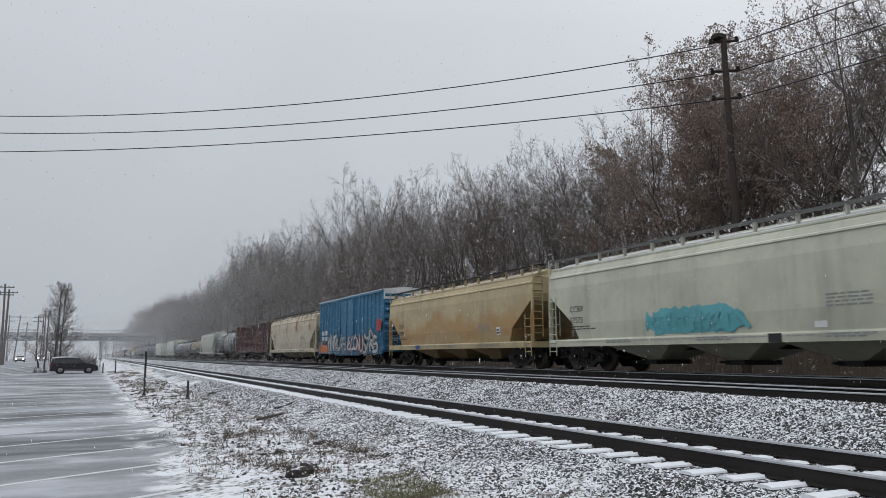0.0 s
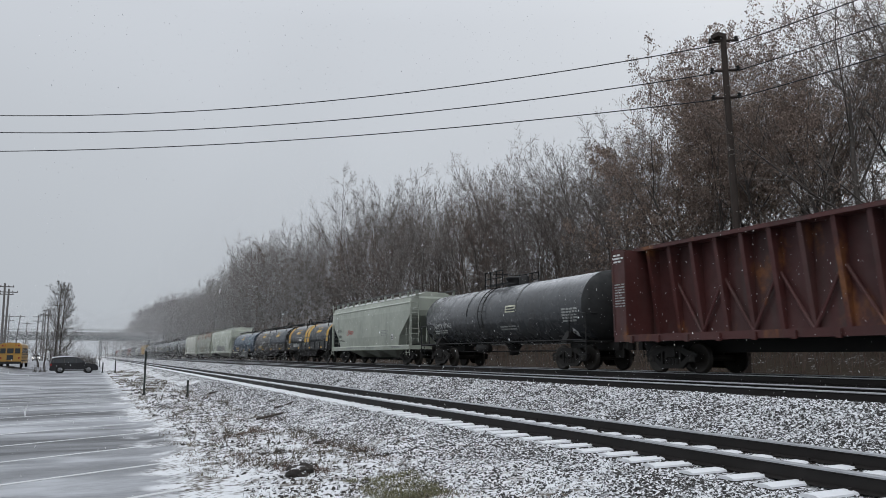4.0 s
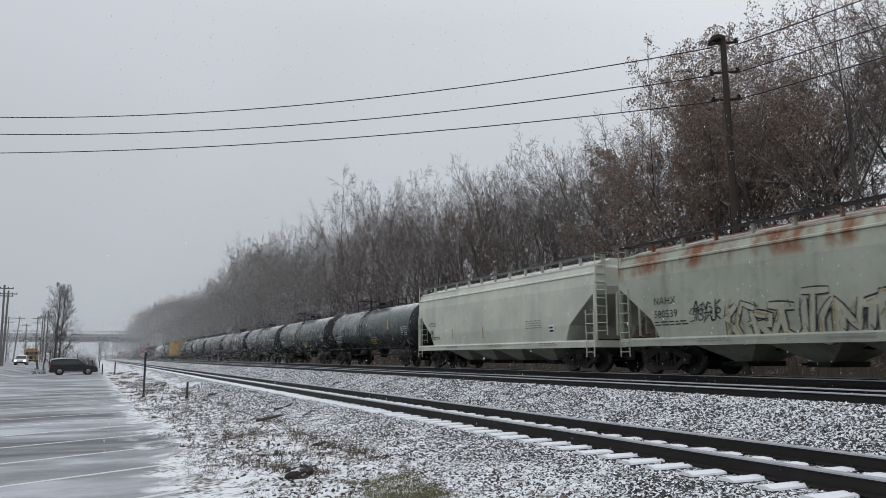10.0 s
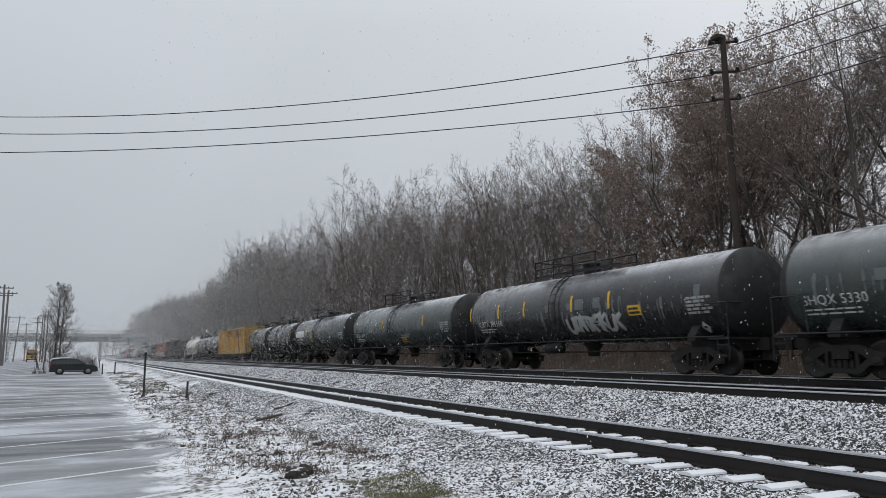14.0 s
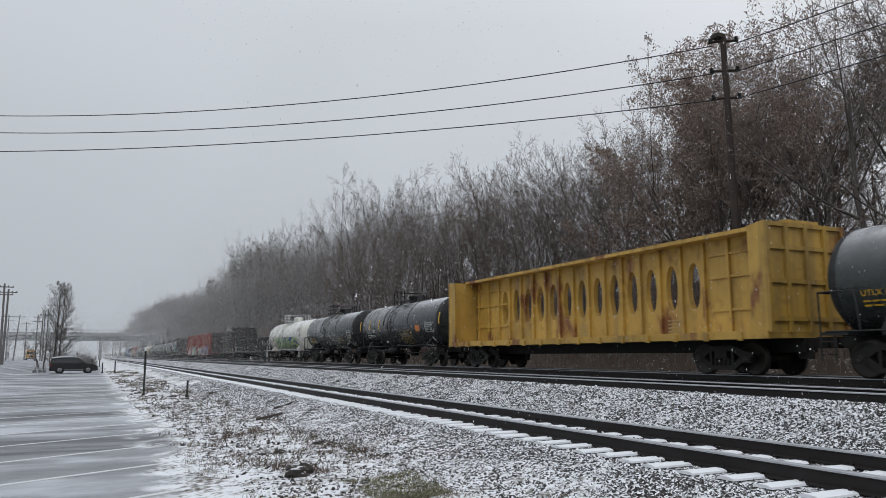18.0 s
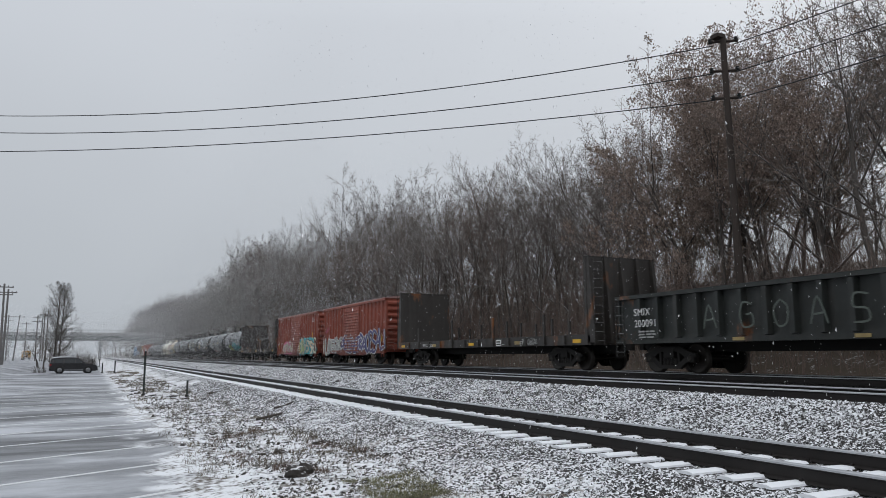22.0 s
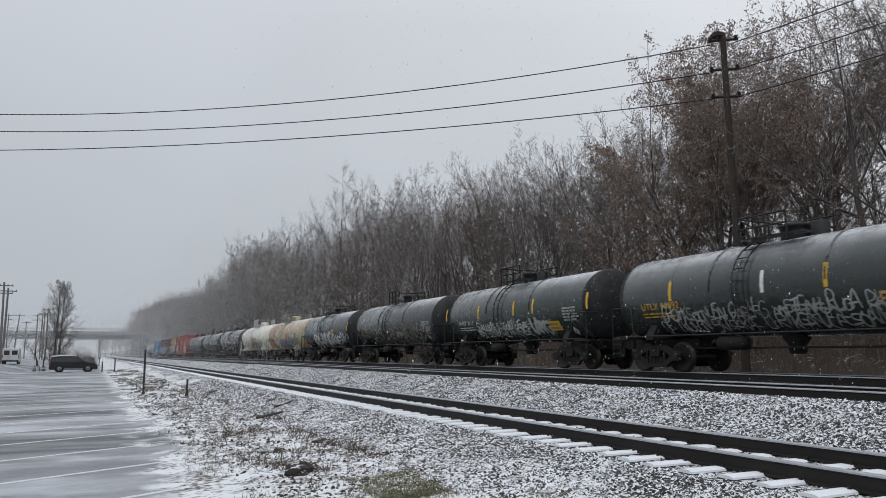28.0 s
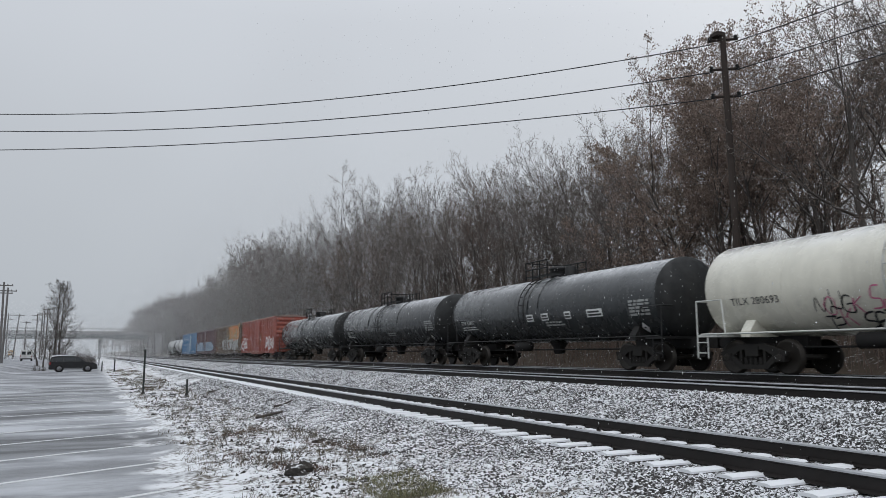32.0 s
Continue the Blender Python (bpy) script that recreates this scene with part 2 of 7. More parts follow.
def ground_material():
    m = Nodes("ground_cover")
    x = m.axis("X")
    fine, mid_n, big = m.noise(9, 6), m.noise(1.6, 5), m.noise(0.35, 3)
    soil = m.mix(fine, (0.05, 0.042, 0.032), (0.16, 0.13, 0.095))
    k = m.math("ADD", m.math("MULTIPLY", fine, 0.55), m.math("MULTIPLY", mid_n, 0.45))
    verge = m.mix(m.band(k, 0.375, 0.53), soil, SNOW)
    # wet lot and road: slush drifts that lie across the way, dark wet streaks between them
    drift = m.noise(0.26, 3, (0.8, 1.2, 1))
    ragged = m.math("ADD", m.math("MULTIPLY", m.noise(1.1, 5, (0.6, 1.6, 1)), 0.45), m.math("MULTIPLY", m.noise(6, 5, (0.8, 1.2, 1)), 0.12))
    slush = m.band(m.math("ADD", drift, ragged), 0.66, 1.0)
    film = m.mix(m.noise(2.0, 4), (0.12, 0.125, 0.135), (0.24, 0.25, 0.265))
    wet = m.mix(m.band(m.noise(0.55, 4, (0.35, 1.5, 1)), 0.46, 0.60), film, (0.060, 0.063, 0.069))
    lot = m.mix(slush, wet, (0.47, 0.485, 0.515))
    wood = m.mix(m.band(k, 0.56, 0.72), m.mix(fine, (0.022, 0.017, 0.013), (0.085, 0.06, 0.04)), SNOW)
    is_lot = m.band(m.math("ADD", x, m.band(m.noise(0.8, 5), 0.25, 0.75, -0.55, 0.55)), 0.95, 1.55, 1, 0)
    is_wood = m.band(x, 20.0, 22.0)
    col = m.mix(is_wood, m.mix(is_lot, verge, lot), wood)
    rough = m.mix(is_lot, (0.9, 0.9, 0.9), m.mix(slush, (0.50, 0.50, 0.50), (0.75, 0.75, 0.75)))
    m.bump(k, 0.5, 0.05)
    m.put(rough, m.bsdf.inputs["Roughness"])
    m.put(col, m.bsdf.inputs["Base Color"])
    return m.mat


def build_ground():
    xs = sorted(set([p[0] for p in GROUND] + [1.15 + 0.12 * i for i in range(40)] + [20.5 + i for i in range(20)] + [-6 + i for i in range(8)]))
    ys = sorted(set([-3000, -1200, -700, -300, -100, -30] + [-10 + 0.35 * i for i in range(130)] + [35 + 2.5 * i for i in range(60)] + [190, 230, 300, 400, 600, 900, 1500, 3000, 4500]))
    v = [(x, y, ground_z(x, y)) for x in xs for y in ys]
    n = len(ys)
    f = [(i * n + j, (i + 1) * n + j, (i + 1) * n + j + 1, i * n + j + 1) for i in range(len(xs) - 1) for j in range(n - 1)]
    ob = new("ground", big_mesh("ground", v, np.array(f), [ground_material()], smooth=True))
    return tagged(ob, "wet slushy lot, snow-dusted verge and wooded bank", "ground", kind="structure")


build_ground()

TRACKS = [("near", 6.745, 0.0), ("middle", 11.836, 0.487), ("far", 16.62, 0.554)]
GAUGE = 1.435
Y0, Y1 = -640.0, 900.0


def rail_profile(w=1.0):
    h, top, web, foot = 0.186, 0.0375, 0.009, 0.075
    right = [(foot, -h), (foot, -h + 0.012), (web, -h + 0.03), (web, -0.045), (top, -0.034), (top, -0.008), (top - 0.008, 0)]
    return right + [(-a, b) for a, b in reversed(right)]


def build_track(label, x0, z, ballast, dark):
    track = thing("railway_track", label, "railway track", kind="structure")
    for xr in (x0, x0 + GAUGE):
        s = Shape()
        s.ext([(xr + a, z + b) for a, b in rail_profile()], "y", Y0, Y1)
        # pale strip over the worn head and its side paints the sky's sheen
        s.ext([(xr - 0.0385, z - 0.026), (xr - 0.0385, z - 0.008), (xr - 0.03, z + 0.0015), (xr + 0.03, z + 0.0015), (xr + 0.02, z - 0.004), (xr - 0.02, z - 0.026)], "y", Y0, Y1, 1)
        part("rail", s, (M_RAIL, M_RAILTOP), track, "dark steel rail with a worn head and a painted sheen strip")
    return track


def build_ties(track, x0, z, stop, start, spacing=0.52):
    """Ties with snow on them; the nearest are parts, the rest is one mesh."""
    rng = random.Random(int(x0 * 10))
    xm = x0 + GAUGE / 2
    variants = []
    for i in range(4):
        s = Shape()
        a, b, c = (rng.uniform(-0.04, 0.04) for _ in range(3))
        s.box(-1.30 + a, 1.30 + a, -0.115, 0.115, -0.18, -0.006)
        s.ext([(-0.118, -0.012), (0.118, -0.012), (0.110, 0.012), (0.05, 0.026), (-0.06, 0.024), (-0.112, 0.010)], "x", -1.31 + a, -0.80 + b, 1)
        s.ext([(-0.115, -0.012), (0.115, -0.012), (0.09, 0.02), (-0.08, 0.018)], "x", -0.60 + c, 0.58 + b, 1)
        s.ext([(-0.115, -0.012), (0.115, -0.012), (0.09, 0.02), (-0.08, 0.018)], "x", 0.82, 1.30 + a, 1)
        s.box(-0.83, -0.60, -0.09, 0.09, -0.002, 0.016, 2)
        s.box(0.60, 0.83, -0.09, 0.09, -0.002, 0.016, 2)
        for sx in (-0.81, -0.62, 0.62, 0.81):
            s.box(sx - 0.012, sx + 0.012, -0.06, -0.03, 0.01, 0.05, 2)
        variants.append(s.mesh("tie", M_TIE, M_SNOW, M_RAIL))
    y = start
    n = 0
    rest_v, rest_f, rest_k = [], [], []
    while y < stop:
        m = pose(xm + rng.uniform(-0.05, 0.05), y + rng.uniform(-0.03, 0.03), z - 0.186, 0, 0, rng.uniform(-1.2, 1.2))
        if n < 260:
            ob = part("tie", variants[n % 4], (), track)
            ob.matrix_local = m
        else:
            me = variants[n % 4]
            o = len(rest_v)
            rest_v += [tuple(m @ q.co) for q in me.vertices]
            for q in me.polygons:
                if len(q.vertices) == 4:
                    rest_f.append(tuple(i + o for i in q.vertices))
                    rest_k.append(q.material_index)
        y += spacing
        n += 1
    if rest_f:
        ob = new("distant_ties", big_mesh("distant_ties", np.array(rest_v), np.array(rest_f), [M_TIE, M_SNOW, M_RAIL], np.array(rest_k)))
        ob.parent = track
        tagged(ob, "far row of snow-topped ties", kind="stuff")


near_track = build_track("near track with dark rails on snow-topped wooden ties", *TRACKS[0][1:], M_BED, False)
middle_track = build_track("middle track with dark rails in wet ballast", *TRACKS[1][1:], M_BED, True)
far_track = build_track("far track that carries the train, in dark ballast", *TRACKS[2][1:], M_BED_DARK, True)


def bed(name, prof, mat, label, y0=-640, y1=900):
    """A raised bed of crushed stone along the tracks."""
    ys = [y0, -30] + [-5 + 1.0 * i for i in range(90)] + [90 + 10 * i for i in range(30)] + [450, 600, y1]
    v, f = [], []
    for y in ys:
        for x, z in prof:
            v.append((x, y, z + (0.025 * noise.noise((x * 1.7, y * 0.8, 3)) if -5 < y < 120 else 0)))
    n = len(prof)
    for i in range(len(ys) - 1):
        for j in range(n - 1):
            f.append((i * n + j, i * n + j + 1, (i + 1) * n + j + 1, (i + 1) * n + j))
    ob = new(name, big_mesh(name, v, np.array(f), [mat], smooth=True))
    return tagged(ob, label, "ballast", kind="structure")


bed("ballast_near", [(4.55, -0.50), (5.0, -0.40), (5.4, -0.31), (5.85, -0.215), (6.5, -0.205), (8.4, -0.205), (9.0, -0.20), (9.6, -0.08), (10.3, 0.08), (10.95, 0.265), (11.3, 0.315), (11.72, 0.325)],
    M_BED, "grey crushed stone ballast half covered by snow")
bed("ballast_far", [(11.72, 0.324), (11.95, 0.31), (13.3, 0.29), (14.2, 0.30), (15.0, 0.27), (15.7, 0.345), (16.6, 0.352), (18.1, 0.352), (19.0, 0.34), (20.3, 0.06)],
    M_BED_DARK, "dark wet crushed stone ballast swept bare by trains")
build_ties(near_track, 6.745, 0.0, 170, 3.0)

# ---- the train ----
SPEED = 18.52
TRAIN_X, TRAIN_Z = 16.62 + GAUGE / 2, 0.554
CARS = []


def rod(name, pts, r, mat, parent, label="", n=6):
    return part(name, Shape().tube(pts, r, n), mat, parent, label)


def slab(name, box, mat, parent, label=""):
    return part(name, Shape().box(*box), mat, parent, label)


def side_frame_shape(sx):
    s = Shape()
    a, b = sx * 0.97, sx * 1.09
    top = [(-1.12, 0.50), (-1.12, 0.60), (-0.85, 0.66), (-0.42, 0.82), (0.42, 0.82), (0.85, 0.66), (1.12, 0.60), (1.12, 0.50), (0.66, 0.50), (0.40, 0.66), (-0.40, 0.66), (-0.66, 0.50)]
    s.ext(top, "x", a, b)
    s.ext([(-0.95, 0.52), (-0.70, 0.52), (-0.36, 0.26), (0.36, 0.26), (0.70, 0.52), (0.95, 0.52), (0.46, 0.14), (-0.46, 0.14)], "x", a, b)
    for y in (-0.44, 0.36):
        s.box(min(a, b), max(a, b), y, y + 0.08, 0.24, 0.70)
    for y in (-0.24, -0.08, 0.08, 0.24):
        s.lathe([(0.06, 0.26), (0.075, 0.30), (0.06, 0.34), (0.075, 0.38), (0.06, 0.42), (0.075, 0.46)], "z", ((a + b) / 2, y, 0), 8)
    for y in (-0.89, 0.89):
        s.box(min(a, b) - 0.02, max(a, b) + 0.02, y - 0.16, y + 0.16, 0.34, 0.56)
    return s


def wheelset_shape():
    s = Shape()
    for q in (-1, 1):
        s.lathe([(0.10, q * 0.685), (0.30, q * 0.70), (0.40, q * 0.683), (0.486, q * 0.683), (0.486, q * 0.705), (0.457, q * 0.72), (0.452, q * 0.81), (0.40, q * 0.815), (0.32, q * 0.775), (0.12, q * 0.80)], "x", (0, 0, 0), 28)
        s.lathe([(0.11, q * 0.80), (0.115, q * 1.10), (0.07, q * 1.12)], "x", (0, 0, 0), 12)
        for j in range(3):
            t = 2.1 * j
            s.box(*sorted((q * 1.115, q * 1.135)), 0.07 * math.cos(t) - 0.02, 0.07 * math.cos(t) + 0.02, 0.07 * math.sin(t) - 0.02, 0.07 * math.sin(t) + 0.02)
    s.lathe([(0.085, -0.7), (0.085, 0.7)], "x", (0, 0, 0), 10)
    return s


FRAME_L, FRAME_R = side_frame_shape(-1).mesh("side_frame", M_TRUCK), side_frame_shape(1).mesh("side_frame", M_TRUCK)
WHEELSET = wheelset_shape().mesh("wheelset", M_WHEEL)
BOLSTER = Shape().box(-1.12, 1.12, -0.22, 0.22, 0.48, 0.76).lathe([(0.33, 0.76), (0.30, 0.84)], "z", (0, 0, 0), 14).mesh("truck", M_TRUCK)
COUPLER = Shape().box(-0.09, 0.09, -0.75, 0.0, 0.78, 0.98).ext([(-0.16, 0.0), (0.14, 0.0), (0.16, 0.14), (0.04, 0.26), (-0.05, 0.16), (-0.15, 0.22)], "z", 0.72, 1.02).box(0.1, 0.14, -0.6, -0.1, 0.45, 0.78).mesh("coupler", M_TRUCK)
WHEELS = []


def running_gear(car, length, centres):
    for y in centres:
        truck = part("truck", BOLSTER, (), car, at=pose(0, y, 0))
        part("side_frame", FRAME_L, (), truck)
        part("side_frame", FRAME_R, (), truck)
        for q in (-0.89, 0.89):
            WHEELS.append((part("wheelset", WHEELSET, (), truck, at=pose(0, q, 0.455)), q))
    part("coupler", COUPLER, (), car, at=pose(0, length / 2 - 0.22, 0))
    part("coupler", COUPLER, (), car, at=pose(0, -length / 2 + 0.22, 0, 0, 0, 180))


def ladder_shape(y0, y1, z0, z1, x, rungs, r=0.022, axis="y"):
    s = Shape()
    for y in (y0, y1):
        s.tube([(x, y, z0), (x, y, z1)] if axis == "y" else [(y, x, z0), (y, x, z1)], r, 5)
    for i in range(rungs):
        z = z0 + (z1 - z0) * (i + 0.5) / rungs
        s.tube([(x, y0, z), (x, y1, z)] if axis == "y" else [(y0, x, z), (y1, x, z)], r * 0.8, 5)
    return s


def lettering_mesh(text, size):
    cu = bpy.data.curves.new("lettering", "FONT")
    cu.body, cu.size, cu.space_character = text, size, 1.08
    ob = bpy.data.objects.new("lettering", cu)
    me = bpy.data.meshes.new_from_object(ob)
    v = [tuple(q.co) for q in me.vertices]
    f = [tuple(q.vertices) for q in me.polygons]
    bpy.data.objects.remove(ob)
    bpy.data.meshes.remove(me)
    return v, f


def mark(car, text, y, z, size, surf, mat, wide=1.0, off=0.014):
    """Lettering on the side that faces the road, from y on towards the front."""
    v, f = lettering_mesh(text, size)
    s = Shape().add([(surf(z + b) - off, y - a * wide, z + b) for a, b, _ in v], f)
    return part("lettering", s, mat, car, "stencilled reporting marks")


def patch(s, y0, y1, z0, z1, surf, off, k=0, n=1):
    """A flat piece laid on the side: y0 is its rear end."""
    zs = [z0 + (z1 - z0) * i / n for i in range(n + 1)]
    v = [(surf(z) - off, y, z) for z in zs for y in (y0, y1)]
    s.add(v, [(2 * i, 2 * i + 1, 2 * i + 3, 2 * i + 2) for i in range(n)], k)


def text_bars(car, y, z, w, rows, surf, mat, h=0.05, gap=0.05, seed=0, off=0.008):
    """Small print that cannot be read: broken bars."""
    rng = random.Random(seed)
    s = Shape()
    for i in range(rows):
        a = y
        while a > y - w * rng.uniform(0.75, 1.0):
            b = max(a - rng.uniform(0.12, 0.35), y - w)
            patch(s, a, b, z - i * (h + gap) - h, z - i * (h + gap), surf, off, 0, max(1, int(h / 0.07)))
            a = b - 0.05
    return part("small_print", s, mat, car, "lines of small print")


def sticker(name, car, y, z, w, h, surf, mats, label, rows=0, off=0.010):
    s = Shape()
    patch(s, y, y - w, z, z + h, surf, off, 0, 3)
    for i in range(rows):
        zz = z + h * (i + 0.7) / (rows + 0.6)
        patch(s, y - 0.08 * w, y - w * (0.92 - 0.1 * (i % 2)), zz - 0.22 * h / rows, zz + 0.22 * h / rows, surf, off + 0.004, 1)
    return part(name, s, mats, car, label)


def diamond(car, y, z, r, surf, mats):
    s = Shape()
    for q, k, o in ((r, 1, 0.010), (r * 0.86, 0, 0.013)):
        v = [(surf(z + b) - o, y + a, z + b) for a, b in ((-q, 0), (0, -q), (q, 0), (0, q))]
        s.add(v, [(0, 1, 2, 3)], k)
    patch(s, y + 0.3 * r, y - 0.3 * r, z - 0.1 * r, z + 0.15 * r, surf, 0.016, 1)
    return part("placard", s, mats, car, "diamond hazard placard")


def strokes(s, pts, width, surf, off, k, step=0.14):
    """A brush stroke on the side: pts are (y, z)."""
    out = []
    for (y0, z0), (y1, z1) in zip(pts, pts[1:]):
        n = max(1, int(math.hypot(y1 - y0, z1 - z0) / step))
        out += [(y0 + (y1 - y0) * i / n, z0 + (z1 - z0) * i / n) for i in range(n)]
    out.append(pts[-1])
    v = []
    for i, (y, z) in enumerate(out):
        a, b = out[max(i - 1, 0)], out[min(i + 1, len(out) - 1)]
        dy, dz = b[0] - a[0], b[1] - a[1]
        d = math.hypot(dy, dz) or 1
        w = width * (0.8 if i in (0, len(out) - 1) else 1.0)
        ny, nz = -dz / d * w / 2, dy / d * w / 2
        for q in (-1, 1):
            v.append((surf(z + q * nz) - off, y + q * ny, z + q * nz))
    s.add(v, [(2 * i, 2 * i + 1, 2 * i + 3, 2 * i + 2) for i in range(len(out) - 1)], k)


def rounded(pts, n=5):
    """A smooth path through the points."""
    out = []
    q = [pts[0]] + list(pts) + [pts[-1]]
    for i in range(len(pts) - 1):
        p0, p1, p2, p3 = q[i:i + 4]
        for j in range(n):
            t = j / n
            out.append(tuple(0.5 * (2 * p1[c] + (p2[c] - p0[c]) * t + (2 * p0[c] - 5 * p1[c] + 4 * p2[c] - p3[c]) * t * t + (3 * p1[c] - p0[c] - 3 * p2[c] + p3[c]) * t ** 3) for c in (0, 1)))
    return out + [pts[-1]]


LETTER_FORMS = (
    [(0.1, 0.0, 0.15, 1.0), (0.15, 0.5, 0.9, 1.0), (0.35, 0.55, 0.95, 0.0)],
    [(0.9, 0.95, 0.2, 1.0, 0.1, 0.55, 0.8, 0.45, 0.85, 0.05, 0.05, 0.0)],
    [(0.0, 0.0, 0.45, 1.0, 1.0, 0.0), (0.2, 0.35, 0.8, 0.4)],
    [(0.9, 0.9, 0.3, 1.0, 0.05, 0.5, 0.3, 0.0, 0.95, 0.1, 0.9, 0.5, 0.5, 0.5)],
    [(0.05, 1.0, 0.1, 0.1, 0.5, 0.0, 0.9, 0.15, 0.95, 1.0)],
    [(0.1, 0.0, 0.1, 1.0, 0.8, 0.9, 0.75, 0.55, 0.15, 0.5, 0.95, 0.0)],
    [(0.5, 1.0, 0.05, 0.6, 0.3, 0.0, 0.85, 0.1, 0.95, 0.7, 0.5, 1.0)],
    [(0.0, 0.95, 1.0, 1.0), (0.5, 1.0, 0.45, 0.0)],
    [(0.05, 0.0, 0.1, 0.95, 0.9, 0.1, 0.95, 1.0)],
    [(0.95, 1.0, 0.15, 0.95, 0.1, 0.05, 0.95, 0.0), (0.15, 0.5, 0.75, 0.52)],
)


def graffiti(car, y0, y1, z0, z1, mats, seed, surf, kind="piece", label="sprayed graffiti lettering", fill=None):
    """Letter-like sprayed shapes: a piece has swollen filled letters with an outline, a tag is thin scrawl. mats: outline, fill, accent."""
    rng = random.Random(seed)
    h = z1 - z0
    if kind == "tag":
        rows = 2 if h > 0.5 else 1
        for row in range(rows):
            hr = h / rows * (1.1 if rows == 2 else 1.0)
            base = z0 + row * h * 0.45
            shift = rng.uniform(0.0, 0.4) * hr
            n = max(2, int((y0 - y1 - 2 * shift) / (0.52 * hr)))
            w = (y0 - y1 - 2 * shift) / n
            form = rng.randrange(10)
            for i in range(n):
                if rng.random() < 0.12:
                    continue
                s = Shape()
                form = (form + rng.randint(1, 9)) % 10
                k = rng.choice((0, 0, 0, 1)) if len(mats) > 1 else 0
                tall, lean, drop = rng.uniform(0.6, 1.2), rng.uniform(0.0, 0.4), rng.uniform(-0.15, 0.2) * hr
                for flat in LETTER_FORMS[form]:
                    pts = [(y0 - shift - w * i - 1.25 * w * (flat[q] + lean * (flat[q + 1] - 0.5)) + rng.uniform(-0.12, 0.12) * w, base + drop + hr * tall * flat[q + 1] + rng.uniform(-0.1, 0.1) * hr) for q in range(0, len(flat), 2)]
                    strokes(s, rounded(pts, 4), rng.uniform(0.022, 0.05), surf, 0.012, k)
                part("graffiti_letter", s, mats, car, label)
        return
    if fill is not None:
        s = Shape()
        v = []
        m = 40
        for i in range(m + 1):
            y = y0 + (y1 - y0) * i / m
            edge = min(1, 6 * i / m, 6 * (m - i) / m)
            lo, hi = z0 - 0.04 * h + (1 - edge) * 0.25 * h + 0.06 * h * noise.noise((i * 0.6, seed, 0)), z0 + (0.55 + 0.45 * edge) * h + 0.16 * h * noise.noise((i * 0.5, seed, 4))
            for j in range(7):
                z = lo + (hi - lo) * j / 6
                v.append((surf(z) - 0.006, y, z))
        s.add(v, [(i * 7 + j, i * 7 + j + 1, i * 7 + j + 8, i * 7 + j + 7) for i in range(m) for j in range(6)], fill)
        part("graffiti_cloud", s, mats, car, "sprayed background cloud")
    n = max(2, int(round((y0 - y1) / (0.44 * h))))
    w = (y0 - y1) / n
    form = rng.randrange(10)
    for i in range(n):
        s = Shape()
        left = y0 - i * w + 0.12 * w
        tilt, drop, tall = rng.uniform(-0.1, 0.35), rng.uniform(-0.08, 0.06) * h, rng.uniform(0.72, 1.08)
        form = (form + rng.randint(1, 9)) % 10
        t = 0.33 * min(w, h * 0.7) * rng.uniform(0.8, 1.25)
        paths = []
        for flat in LETTER_FORMS[form]:
            pts = []
            for j in range(0, len(flat), 2):
                a, b = flat[j] + rng.uniform(-0.16, 0.16), flat[j + 1] + rng.uniform(-0.10, 0.10)
                pts.append((left - 1.32 * w * (a + tilt * (b - 0.5)), z0 + drop + t * 0.6 + (h - 1.2 * t) * b * tall))
            paths.append(rounded(pts, 4) if rng.random() < 0.4 else pts)
        if len(mats) > 3:
            for path in paths:
                strokes(s, [(y - 0.25 * t, z - 0.2 * t) for y, z in path], t * 1.55, surf, 0.007 + 0.001 * i, 3, 0.2)
        for path in paths:
            strokes(s, path, t * 1.5, surf, 0.011 + 0.0015 * i, 0, 0.2)
        for path in paths:
            strokes(s, path, t, surf, 0.0175 + 0.0015 * i, 1, 0.2)
        if len(mats) > 2:
            for path in paths:
                strokes(s, [(y + 0.16 * t, z + 0.16 * t) for y, z in path[len(path) // 5: len(path) * 3 // 5]] or path, t * 0.28, surf, 0.025 + 0.0015 * i, 2, 0.2)
        # thin cuts and spikes over the letter
        for _ in range(4):
            a, b = left - w * rng.uniform(-0.1, 1.1), z0 + h * rng.uniform(0.1, 0.9)
            strokes(s, [(a, b), (a - w * rng.uniform(-0.35, 0.35), b + h * rng.uniform(-0.28, 0.28))], t * rng.uniform(0.10, 0.22), surf, 0.027 + 0.0015 * i, rng.choice((0, 0, len(mats) - 1)), 0.2)
        part("graffiti_letter", s, mats, car, label)


